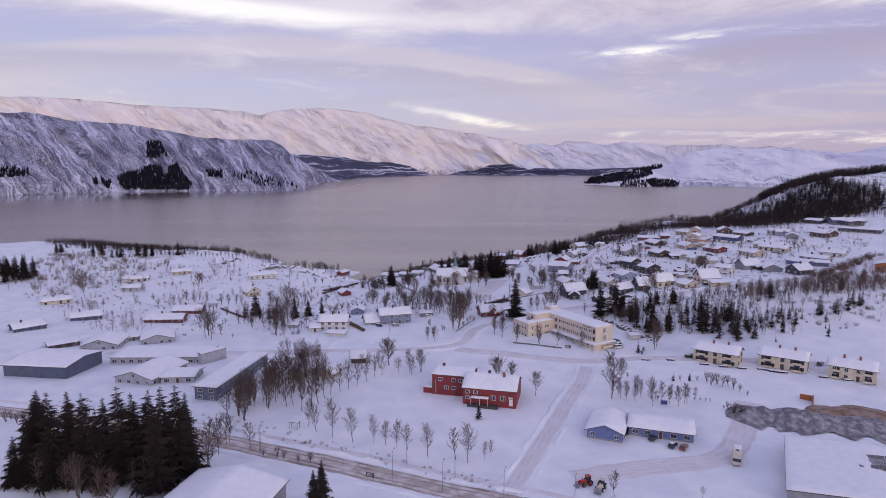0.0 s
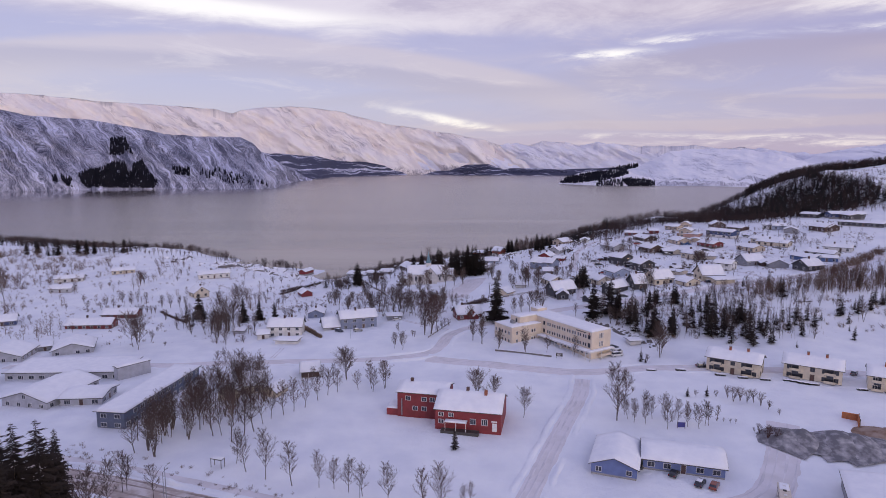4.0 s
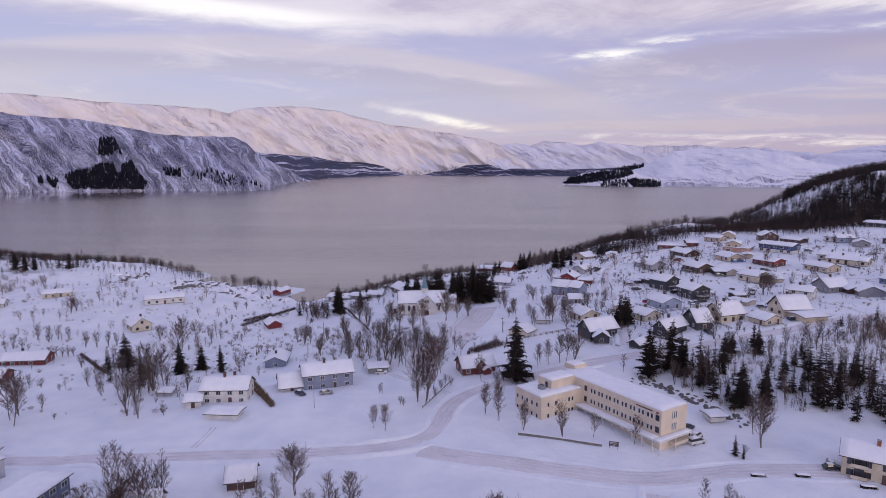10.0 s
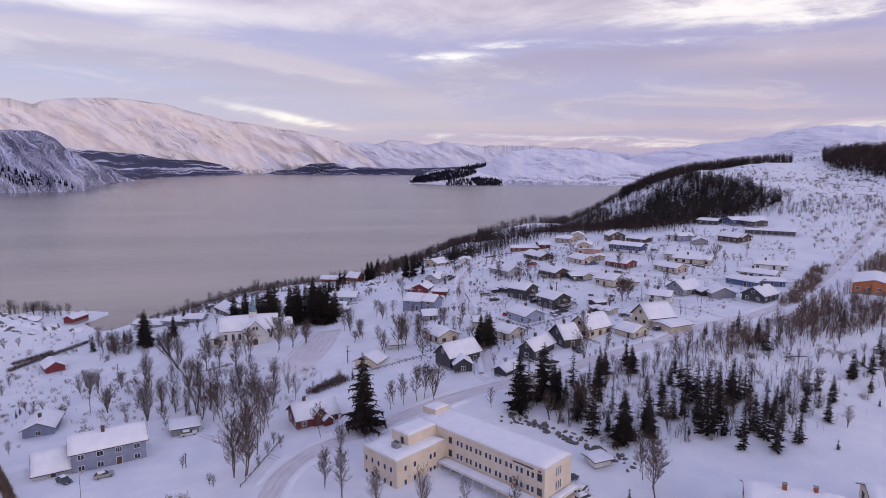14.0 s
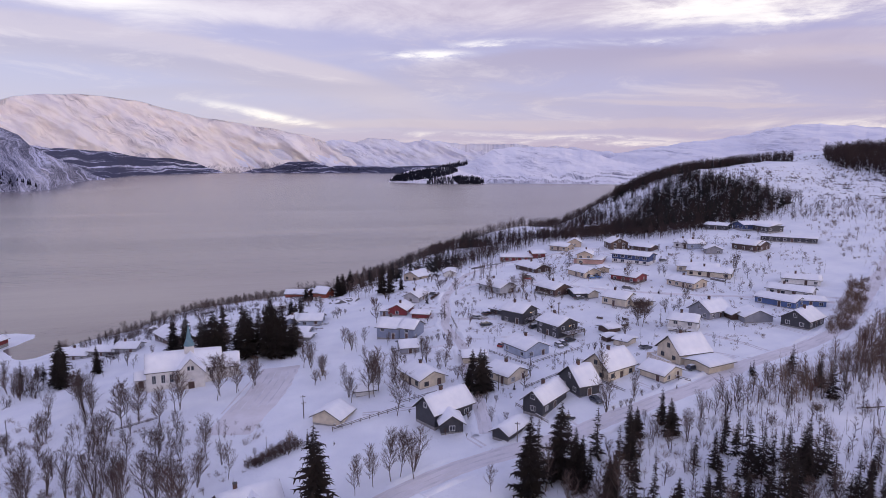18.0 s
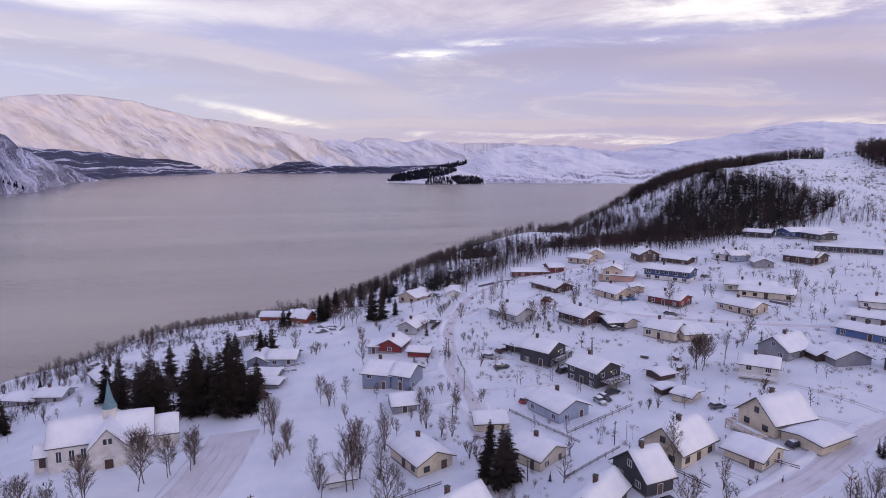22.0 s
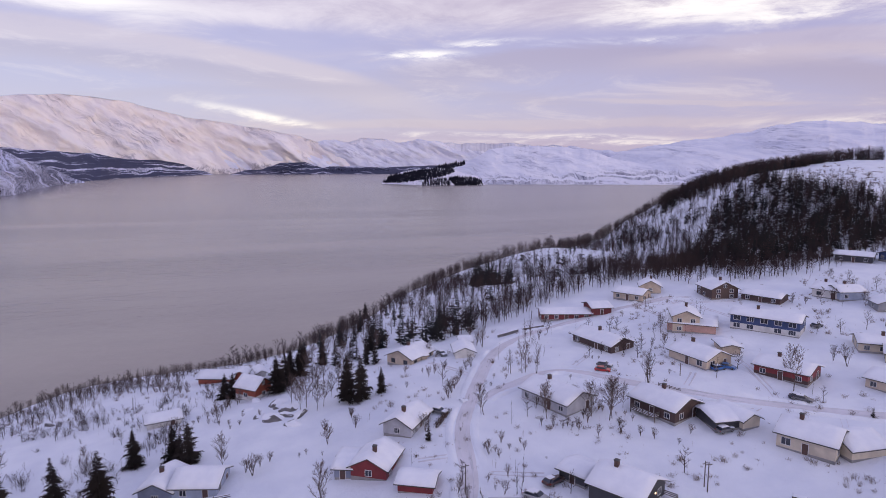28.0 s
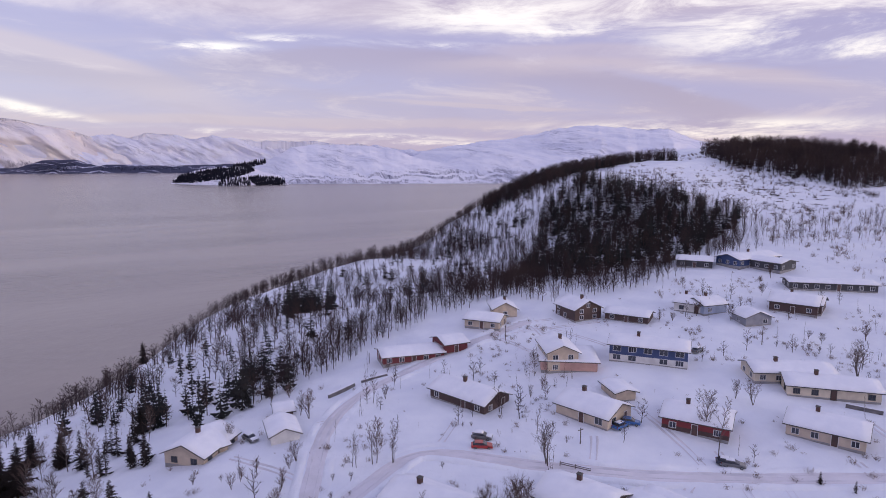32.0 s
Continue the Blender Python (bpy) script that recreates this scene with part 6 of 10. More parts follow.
wood("slope_spruces", "scattered dark spruces on the wooded slope", [(62, 462), (104, 430), (150, 455), (222, 476), (300, 545), (330, 600), (235, 580), (118, 545)],
     90, [far_spruce], WOOD_NEEDLES, 6, 10, 9)
wood("hill_face_birches", "bare birches and snow on the steep hill face", [(232, 520), (262, 500), (300, 540), (345, 560), (352, 600), (300, 625), (250, 615), (215, 580)], 620, [far_birch, far_sapling], WOOD_TWIGS, 4, 7.5, 28)
wood("hill_face_spruces", "single dark spruces on the hill face", [(245, 525), (300, 545), (345, 562), (348, 590), (290, 605), (240, 575)], 70, [far_spruce], WOOD_NEEDLES, 6, 10, 29)
wood("coast_wood", "low bare wood along the western shore", [(-430, 560), (-330, 480), (-220, 478), (-150, 452), (-110, 420), (-92, 432), (-140, 468), (-250, 545), (-430, 620)],
     1000, [far_birch], WOOD_TWIGS, 4, 7.5, 10)
wood("coast_spruces", "dark spruces above the western shore", [(-400, 530), (-320, 470), (-230, 468), (-230, 500), (-330, 540)], 26, [far_spruce], WOOD_NEEDLES, 8, 13, 11)
wood("point_scrub", "bare scrub along the shore of the point", [(-62, 385), (-52, 425), (-26, 474), (0, 488), (38, 492), (62, 502), (60, 476), (30, 458), (0, 446), (-26, 405)],
     1000, [far_birch, far_sapling], WOOD_TWIGS, 1.8, 4.6, 12)
wood("house_edge_wood", "thin bare birches behind the upper houses", [(176, 452), (200, 428), (240, 418), (300, 425), (330, 440), (262, 432), (226, 452), (222, 478)],
     420, [far_birch], WOOD_TWIGS, 4, 7, 13)
wood("clearing_scrub", "sparse scrub and felled branches on the snowy clearing", [(380, 560), (365, 500), (360, 440), (470, 430), (475, 540)],
     460, [far_birch, far_bush, far_sapling], WOOD_TWIGS, 1.0, 3.5, 14, lambda x, y: 0.85 if lattice(np.float64(x / 18), np.float64(y / 18), 33) < 0.0 else 0.0)
wood("point_thickets", "brown thickets and young birches on the snowy point", [(-62, 330), (-20, 346), (20, 372), (40, 400), (46, 440), (10, 442), (-30, 405), (-62, 380)], 520, [far_bush, far_sapling, far_birch], WOOD_TWIGS, 1.0, 4.0, 78,
     lambda x, y: 0.9 if lattice(np.float64(x / 12), np.float64(y / 12), 14) < 0.05 else 0.0)
wood("shore_clump", "tall dark spruce clump at the edge of the fjord slope", [(139, 501), (147, 496), (157, 501), (159, 512), (149, 519), (140, 513)], 36, [far_spruce], WOOD_NEEDLES, 9, 14, 26)
wood("slope_edge_birches", "dense bare birches along the foot of the wooded slope", [(104, 428), (122, 432), (150, 440), (190, 442), (222, 450), (226, 476), (180, 466), (150, 456), (118, 448)], 420, [far_birch], WOOD_TWIGS, 4, 7.5, 27)
wood("clearing_brash", "felled branches strewn over the snowy clearing", [(380, 560), (365, 500), (362, 450), (400, 440), (475, 440), (475, 540)], 170, [far_brash], WOOD_TWIGS, 0.5, 1.0, 24)

wood("ridge_spruces", "dark spruces standing on the hill's ridge", [(300, 590), (345, 575), (400, 586), (440, 590), (470, 575), (485, 590), (450, 625), (390, 625), (320, 620)], 190, [far_spruce], WOOD_NEEDLES, 7, 11, 17)
wood("crest_spruces", "dark spruces on the eastern crest", [(478, 548), (474, 500), (470, 455), (540, 430), (620, 470), (600, 580), (520, 590)], 130, [far_spruce], WOOD_NEEDLES, 7, 11, 18)
wood("slope_edge_spruces", "group of dark spruces where the slope meets the gardens", [(78, 432), (92, 420), (112, 428), (120, 446), (96, 456), (80, 450)], 40, [far_spruce], WOOD_NEEDLES, 7, 12, 19)
SCRUB = material("brown_scrub", (0.13, 0.085, 0.072), 0.95, (0.22, 0.16, 0.125), 0.08, 5, spec=0.1)
wood("bank_scrub", "brown scrub on the bank below the upper road", [(62, 226), (80, 205), (130, 200), (190, 208), (240, 232), (270, 300), (235, 285), (190, 264), (150, 252), (110, 240), (70, 236)],
     900, [far_bush, far_sapling, far_sapling], SCRUB, 0.9, 3.0, 51)
wood("church_slope_scrub", "brown scrub on the slope below the church", [(-60, 260), (-20, 245), (10, 250), (16, 275), (-10, 290), (-40, 310), (-80, 330), (-90, 300)],
     380, [far_bush, far_bush, far_birch], SCRUB, 0.6, 2.4, 52)
wood("west_garden_scrub", "brown scrub and grass tufts in the western gardens", [(-260, 290), (-160, 215), (-70, 215), (-50, 260), (-90, 300), (-70, 360), (-110, 410), (-200, 430), (-330, 430)],
     1500, [far_bush, far_sapling], SCRUB, 0.6, 2.2, 53, lambda x, y: 0.85 if lattice(np.float64(x / 15), np.float64(y / 15), 19) < 0.0 else 0.0)
wood("west_birches", "bare birches in clumps through the western gardens", [(-260, 290), (-160, 215), (-70, 215), (-50, 260), (-90, 300), (-70, 360), (-110, 410), (-200, 430), (-330, 430)],
     260, [far_birch], SCRUB, 2.5, 6.5, 63, lambda x, y: 0.95 if lattice(np.float64(x / 16), np.float64(y / 16), 8) < 0.25 else 0.0)
wood("plateau_scrub", "low bare bushes and stalks in the upper gardens", [(60, 262), (130, 262), (190, 285), (250, 335), (300, 400), (230, 420), (120, 425), (70, 400), (62, 320)],
     1700, [far_bush, far_bush, far_sapling], SCRUB, 0.4, 1.7, 54, lambda x, y: 0.9 if lattice(np.float64(x / 11), np.float64(y / 11), 21) < 0.12 else 0.0)
wood("roadside_saplings", "dense brown saplings along the upper road", [(112, 243), (140, 249), (160, 254), (178, 260), (205, 273), (240, 294), (275, 312), (290, 300), (262, 282), (235, 262), (205, 244), (175, 238), (140, 236)],
     1300, [far_sapling, far_sapling, far_birch], SCRUB, 2.5, 6.5, 71, lambda x, y: 0.8 if lattice(np.float64(x / 13), np.float64(y / 13), 31) < -0.15 else 0.0)
wood("bank_saplings", "thin bare saplings on the bank behind the cream block", [(66, 228), (82, 206), (125, 200), (150, 214), (150, 236), (110, 240)], 420, [far_sapling, far_birch], WOOD_TWIGS, 2.0, 5.5, 72)
wood("verge_thicket", "brown thicket between the upper houses and the road", [(180, 269), (186, 276), (216, 296), (238, 314), (246, 312), (222, 293), (190, 270)], 260, [far_bush, far_sapling, far_birch], SCRUB, 1.8, 4.2, 73)
wood("garden_birches", "bare garden trees among the upper houses", [(60, 262), (130, 262), (190, 285), (250, 335), (300, 400), (230, 420), (120, 425), (70, 400), (62, 320)],
     170, [far_birch, far_sapling], WOOD_TWIGS, 2.5, 6.0, 74, lambda x, y: 0.9 if lattice(np.float64(x / 17), np.float64(y / 17), 27) < 0.2 else 0.0)
wood("hill_birches", "bare birches on the hillside below the clearing", [(255, 425), (300, 418), (345, 400), (400, 395), (430, 420), (360, 440), (330, 448)], 240, [far_birch, far_sapling], WOOD_TWIGS, 3, 6.5, 75)
wood("road_birches", "bare birches beside the climbing road", [(262, 306), (300, 330), (345, 358), (380, 380), (420, 380), (400, 330), (330, 300), (290, 296)], 260, [far_birch, far_sapling], WOOD_TWIGS, 3, 6.5, 76,
     lambda x, y: 0.85 if lattice(np.float64(x / 21), np.float64(y / 21), 15) < 0.0 else 0.0)
wood("west_hedge_wood", "brown birch thickets in the western gardens", [(-330, 430), (-300, 320), (-235, 300), (-215, 330), (-240, 380), (-220, 440), (-280, 470)], 420, [far_birch, far_bush, far_sapling], SCRUB, 2.0, 6.0, 77,
     lambda x, y: 0.85 if lattice(np.float64(x / 19), np.float64(y / 19), 18) < 0.0 else 0.0)
wood("slope_undergrowth", "dense brown undergrowth on the wooded slope", [(62, 462), (80, 432), (104, 426), (150, 452), (222, 476), (262, 512), (300, 548), (350, 570), (345, 660), (240, 645), (160, 625), (100, 595), (60, 540), (30, 475)],
     1000, [far_bush, far_sapling], SCRUB, 0.8, 2.6, 55)
wood("crest_undergrowth", "brown undergrowth on the hill's crest", [(365, 500), (380, 560), (478, 600), (600, 590), (620, 470), (540, 430), (470, 455), (430, 470)],
     900, [far_bush], SCRUB, 0.8, 2.4, 56)
wood("hill_scrub", "brown scrub on the open hillside above the houses", [(240, 300), (290, 375), (330, 440), (370, 450), (470, 430), (500, 330), (400, 270), (300, 280)],
     1500, [far_bush, far_sapling, far_sapling, far_birch], SCRUB, 0.7, 3.4, 59, lambda x, y: 0.85 if lattice(np.float64(x / 23), np.float64(y / 23), 12) < 0.0 else 0.0)
wood("point_undergrowth", "scrub and grass on the wooded point", [(-60, 420), (-48, 434), (-26, 474), (0, 488), (38, 492), (50, 460), (60, 430), (30, 420), (0, 440), (-30, 400)],
     420, [far_bush, far_birch], SCRUB, 0.6, 2.2, 57)
wood("road_scrub", "dry stalks and scrub beside the main road", [(-140, 128), (-80, 116), (-30, 98), (10, 84), (12, 88), (-28, 104), (-78, 124), (-138, 136)],
     160, [far_bush], SCRUB, 0.4, 1.4, 58)
# stands between the lower village and the upper road
stand(111, 215, 18, 9, -25, 30, ("thin_spruce", "spruce", "thin_spruce"), 6.5, 11, 20)
stand(136, 212, 12, 8, -20, 9, ("thin_spruce", "spruce"), 5, 9, 21)
stand(80, 226, 9, 8, 20, 8, ("thin_spruce", "old_spruce"), 8, 12, 22)
stand(-312, 352, 15, 10, 20, 9, ("old_spruce", "spruce"), 12, 17, 44)
stand(-342, 448, 10, 6, 0, 6, ("spruce", "old_spruce"), 9, 13, 45)
stand(-286, 436, 12, 5, 0, 5, ("spruce", "thin_spruce"), 8, 12, 46)
stand(-246, 449, 22, 5, -8, 6, ("spruce", "thin_spruce"), 7, 11, 47)
stand(-84, 76, 22, 7, -5, 12, ("birch", "clump", "slim"), 7, 12, 64)
stand(-101, 246, 24, 11, -52, 40, ("birch", "clump", "slim"), 5, 9, 48)
stand(-104, 252, 22, 8, -52, 7, ("spruce", "thin_spruce"), 7, 10, 49)
stand(-62, 142, 7, 26, -25, 26, ("birch", "slim"), 8, 12, 50)
row = random.Random(91)
for k in range(34):
    u = k / 33
    tree(row.choice(("birch", "birch", "slim", "clump")), -73 + 17 * u + row.uniform(-2.5, 4.0), 128 + 42 * u + row.uniform(-2, 2), row.uniform(8, 12.5))
stand(112, 352, 9, 2, -20, 12, ("bush",), 0.8, 1.7, 60, TAN_TWIGS)
stand(64, 314, 10, 3, 15, 14, ("bush", "clump"), 1.2, 2.6, 61)
stand(84, 336, 3, 16, -18, 12, ("bush", "slim"), 1.0, 2.8, 62)
stand(120, 236, 42, 8, 6, 26, ("slim", "clump", "bush"), 2, 4.5, 23)
stand(180, 240, 34, 16, 10, 24, ("slim", "clump", "bush"), 2, 5, 25)
stand(205, 262, 22, 6, 20, 18, ("slim", "clump"), 3, 6, 26)
# church wood and the birches below the church
stand(6, 341, 19, 7, -10, 9, ("old_spruce", "spruce"), 11, 15, 27)
stand(24, 332, 6, 6, 0, 2, ("old_spruce",), 11, 14, 28)
stand(-10, 262, 20, 14, 25, 24, ("birch", "clump", "slim"), 5, 9, 29)
stand(-28, 282, 12, 8, 0, 12, ("birch", "slim"), 4, 7, 30)
stand(-60, 352, 12, 8, 0, 16, ("birch", "clump", "spruce"), 5, 8, 31)
stand(-45, 385, 14, 8, 0, 12, ("clump", "birch"), 4, 7, 32)
# gardens west of the bend, school birches and the avenue
stand(-60, 140, 9, 24, -25, 44, ("birch", "slim", "clump"), 8, 11.5, 36)
# plateau gardens
stand(52, 300, 10, 28, 0, 10, ("birch", "slim", "clump"), 4, 7, 39)
stand(75, 420, 8, 12, 30, 14, ("thin_spruce", "spruce", "birch"), 6, 9, 40)
stand(240, 370, 45, 40, 0, 14, ("broad", "clump", "bush"), 2.5, 5, 41)
stand(-150, 300, 70, 60, 0, 24, ("clump", "bush", "birch"), 2, 5, 43)

# trees that stand by themselves
tree("old_spruce", 24.0, 230.5, 19.4)
tree("spruce", 91.0, 238.1, 7.7)
tree("spruce", 99.0, 238.0, 7.1)
tree("spruce", 146.2, 242.0, 7.8)
tree("spruce", 134.9, 250.8, 4.5)
tree("spruce", 181.7, 244.5, 7.7)
tree("spruce", 157.1, 218.2, 9.4)
tree("spruce", 171.5, 221.6, 9.4)
tree("spruce", 180.5, 226.4, 8.0)
tree("spruce", 165.9, 222.8, 5.1)
tree("spruce", 156.7, 211.9, 5.6)
tree("spruce", 144.4, 236.3, 10.3)
tree("spruce", 144.9, 248.6, 8.3)
tree("old_spruce", 68.5, 276.6, 8.7)
tree("old_spruce", 68.8, 268.6, 11.0)
tree("old_spruce", 65.9, 272.4, 6.1)
tree("old_spruce", -48.8, 347.0, 9.0)
tree("old_spruce", -37.7, 348.9, 9.5)
tree("old_spruce", -45.8, 339.3, 9.9)
tree("broad", 3.9, 298.1, 11.1)
tree("broad", 45.8, 265.7, 10.4)
tree("broad", 41.3, 249.4, 5.8)
tree("broad", 43.0, 244.9, 6.8)
tree("birch", -18.9, 288.9, 12.8)
tree("birch", -14.8, 289.8, 11.0)
tree("birch", -9.3, 284.8, 10.1)
tree("birch", -5.6, 293.3, 11.1)
tree("birch", 8.6, 299.6, 8.3)
tree("birch", 12.7, 301.6, 9.2)
tree("birch", -32.1, 309.0, 9.7)
tree("birch", 41.0, 278.5, 11.2)
tree("birch", 44.3, 281.9, 11.5)
tree("birch", 44.2, 289.4, 9.0)
tree("birch", 36.7, 293.3, 5.3)
tree("clump", 42.3, 318.5, 6.1)
tree("clump", 31.5, 300.3, 6.3)
tree("clump", -36.4, 293.1, 6.8)
tree("broad", 135.7, 302.5, 8.1)
tree("broad", 136.4, 301.0, 9.1)
tree("broad", 135.3, 303.1, 9.1)
tree("broad", 139.6, 305.3, 7.5)
tree("broad", 40.5, 321.3, 6.9)
tree("broad", 111.3, 351.2, 7.0)
tree("slim", 104.5, 380.3, 6.6)
tree("slim", 107.7, 378.8, 8.4)
tree("slim", 110.6, 376.9, 8.0)
tree("slim", 120.3, 405.1, 6.7)
tree("slim", 90.1, 361.1, 7.1)
tree("slim", 103.3, 356.2, 7.7)
tree("slim", 154.6, 385.1, 6.3)
tree("slim", 147.8, 357.6, 5.8)
tree("slim", 158.1, 345.4, 11.8)
tree("broad", 114.8, 349.1, 8.5)
tree("spruce", 48.9, 412.6, 10.7)
tree("spruce", 53.5, 429.6, 9.3)
tree("spruce", 15.5, 394.4, 4.1)
tree("bush", 64.1, 374.3, 2.6)
tree("bush", 77.3, 359.3, 3.8)
tree("bush", 57.7, 370.4, 3.0)
tree("old_spruce", -102.8, 80.9, 21.4)
tree("old_spruce", -97.1, 79.3, 23.7)
tree("old_spruce", -95.9, 83.8, 22.5)
tree("old_spruce", -91.1, 82.5, 22.6)
tree("old_spruce", -89.8, 87.3, 19.2)
tree("old_spruce", -83.5, 83.5, 23.8)
tree("old_spruce", -81.4, 85.7, 21.4)
tree("old_spruce", -76.9, 83.9, 23.0)
tree("old_spruce", -72.8, 82.6, 24.4)
tree("old_spruce", -70.6, 85.3, 23.7)
tree("old_spruce", -70.8, 90.6, 20.1)
tree("old_spruce", -108.7, 86.2, 16.0)
tree("old_spruce", -87.2, 78.9, 19.6)
tree("old_spruce", -72.3, 78.3, 22.2)
tree("birch", -98.8, 84.7, 10.8)
tree("birch", -93.8, 83.1, 10.3)
tree("birch", -98.4, 82.1, 9.3)
tree("birch", -64.3, 87.5, 11.9)
tree("birch", -65.6, 103.5, 10.0)
tree("birch", -65.9, 97.8, 10.9)
tree("birch", -88.6, 82.2, 9.5)
tree("spruce", 3.9, 125.6, 5.9)
tree("spruce", 68.6, 184.8, 5.1)
tree("spruce", 72.0, 153.7, 2.9)
tree("spruce", 77.6, 153.6, 3.3)
tree("birch", -37.9, 110.4, 11.2)
tree("birch", -31.8, 108.2, 10.2)
tree("birch", -25.7, 107.4, 8.2)
tree("birch", -22.6, 106.7, 7.5)
tree("birch", -19.3, 105.4, 8.2)
tree("birch", -16.2, 104.1, 8.0)
tree("birch", -10.3, 100.9, 9.1)
tree("birch", -3.0, 99.8, 9.4)
tree("birch", 0.3, 98.0, 10.8)
tree("birch", 4.7, 100.4, 5.3)
tree("birch", 6.5, 102.2, 5.2)
tree("birch", -43.3, 113.4, 8.9)
tree("birch", -46.5, 116.7, 8.8)
tree("broad", 11.2, 151.8, 9.9)
tree("broad", 16.1, 154.1, 6.9)
tree("broad", 23.0, 142.1, 8.4)
tree("birch", 52.6, 163.7, 6.5)
tree("birch", 54.1, 154.5, 7.9)
tree("birch", 48.0, 141.0, 8.7)
tree("birch", 50.8, 143.7, 6.2)
tree("birch", 53.0, 141.7, 5.9)
tree("birch", 56.2, 143.6, 6.5)
tree("birch", 60.3, 139.6, 8.2)
tree("birch", 62.9, 136.9, 7.6)
tree("birch", 65.2, 136.1, 6.1)
tree("birch", 68.4, 139.4, 4.9)
tree("birch", 70.9, 136.7, 6.5)
tree("birch", 57.6, 145.6, 6.0)
tree("birch", 73.9, 138.9, 4.7)
tree("broad", -28.7, 170.1, 9.6)
tree("birch", -24.3, 162.1, 6.2)
tree("birch", -19.8, 160.6, 7.3)
tree("birch", -16.0, 163.6, 8.7)
tree("birch", -51.1, 127.9, 13.1)
tree("birch", -49.3, 130.9, 13.0)
tree("birch", -47.4, 133.6, 13.0)
tree("birch", -46.3, 138.0, 10.5)
tree("birch", -45.1, 141.3, 10.3)
tree("birch", -42.5, 143.8, 10.4)
tree("birch", -40.2, 146.3, 10.2)
tree("birch", -37.5, 148.9, 9.7)
tree("birch", -35.0, 154.0, 8.9)
tree("birch", -32.7, 158.2, 8.1)
tree("birch", -30.4, 160.3, 7.8)
tree("broad", -113.2, 210.0, 12.9)
tree("broad", -28.9, 169.8, 10.0)
tree("birch", -72.6, 178.7, 7.3)
tree("birch", -69.1, 178.6, 8.3)
tree("birch", -20.4, 163.0, 9.3)
tree("birch", -16.3, 162.9, 9.3)
tree("birch", -16.0, 200.2, 6.3)
tree("birch", -12.9, 198.1, 7.3)
tree("birch", -5.6, 218.6, 14.7)
tree("birch", -2.8, 220.6, 14.8)
tree("birch", -0.3, 235.9, 13.2)
tree("birch", 15.6, 202.5, 10.0)
tree("birch", 13.0, 209.7, 6.6)
tree("birch", 22.3, 200.8, 6.6)
tree("birch", 30.9, 195.4, 5.8)
tree("birch", 38.1, 193.5, 6.1)
tree("birch", 47.0, 190.1, 7.9)
tree("birch", 77.2, 189.7, 9.6)
tree("birch", 78.7, 197.5, 6.2)
tree("birch", -32.7, 167.6, 6.4)
tree("birch", -35.4, 166.5, 6.4)
tree("birch", -38.7, 165.4, 6.3)
tree("broad", 10.7, 156.9, 7.4)
tree("broad", 16.6, 155.8, 5.3)
tree("birch", -5.6, 216.7, 11.1)
tree("birch", -3.0, 215.8, 13.9)
tree("birch", -0.1, 236.8, 9.6)
tree("birch", -9.2, 262.3, 6.7)
tree("birch", 8.0, 253.8, 7.4)
tree("birch", 23.4, 237.4, 9.9)
tree("birch", 13.4, 229.7, 8.7)
tree("birch", 16.3, 209.5, 7.4)
tree("birch", 12.7, 206.5, 9.3)
tree("birch", 39.0, 240.0, 9.5)
tree("birch", 32.9, 240.6, 7.1)
tree("birch", 35.1, 242.3, 7.7)
tree("birch", 43.5, 239.0, 9.2)
tree("birch", 130.5, 274.8, 7.2)
tree("clump", -51.8, 287.5, 8.2)
tree("clump", -40.5, 309.5, 7.1)
tree("clump", -30.0, 256.8, 9.5)
tree("clump", -37.1, 322.6, 8.6)
tree("clump", -42.8, 286.7, 5.5)
tree("clump", -43.0, 270.5, 5.9)
tree("bush", -10.1, 215.1, 2.6)
tree("bush", -28.7, 270.6, 5.1)
tree("bush", -57.8, 286.1, 1.8)
tree("spruce", -51.0, 359.8, 11.0)
tree("spruce", 84.0, 224.9, 6.2)
tree("spruce", 84.1, 212.0, 8.7)
tree("spruce", 87.9, 208.1, 10.2)

# trees and bushes of the gardens, banks and shores
tree("old_spruce", -113.1, 269.7, 13.3)
tree("old_spruce", -88.3, 257.9, 11.7)
tree("old_spruce", -81.7, 260.4, 9.8)
tree("old_spruce", -73.9, 256.4, 9.6)
tree("old_spruce", -277.5, 433.5, 13.2)
tree("old_spruce", -269.1, 443.8, 13.0)
tree("old_spruce", -261.7, 442.3, 12.6)
tree("old_spruce", -257.2, 444.2, 12.3)
tree("old_spruce", -236.8, 447.5, 11.9)
tree("spruce", -270.1, 432.9, 6.0)
tree("spruce", -67.6, 276.7, 2.6)
tree("broad", -94.5, 244.5, 13.8)
tree("broad", -103.3, 295.9, 12.4)
tree("broad", -114.2, 300.1, 8.4)
tree("broad", -102.3, 305.8, 8.6)
tree("broad", -94.8, 271.7, 14.0)
tree("broad", -88.0, 243.2, 11.4)
tree("broad", -117.6, 215.0, 13.6)
tree("clump", -85.4, 214.3, 13.2)
tree("clump", -88.3, 224.9, 9.6)
tree("clump", -96.4, 232.1, 8.1)
tree("clump", -90.4, 240.3, 10.3)
tree("clump", -83.0, 235.6, 9.2)
tree("clump", -76.7, 234.3, 8.2)
tree("clump", -80.8, 211.3, 7.3)
tree("clump", -87.9, 236.6, 14.7)
tree("clump", -117.9, 218.7, 11.8)
tree("clump", -114.3, 223.5, 4.8)
tree("clump", -166.3, 303.4, 6.7)
tree("clump", -161.7, 303.7, 6.7)
tree("clump", -158.8, 304.7, 6.5)
tree("clump", -153.9, 304.3, 6.1)
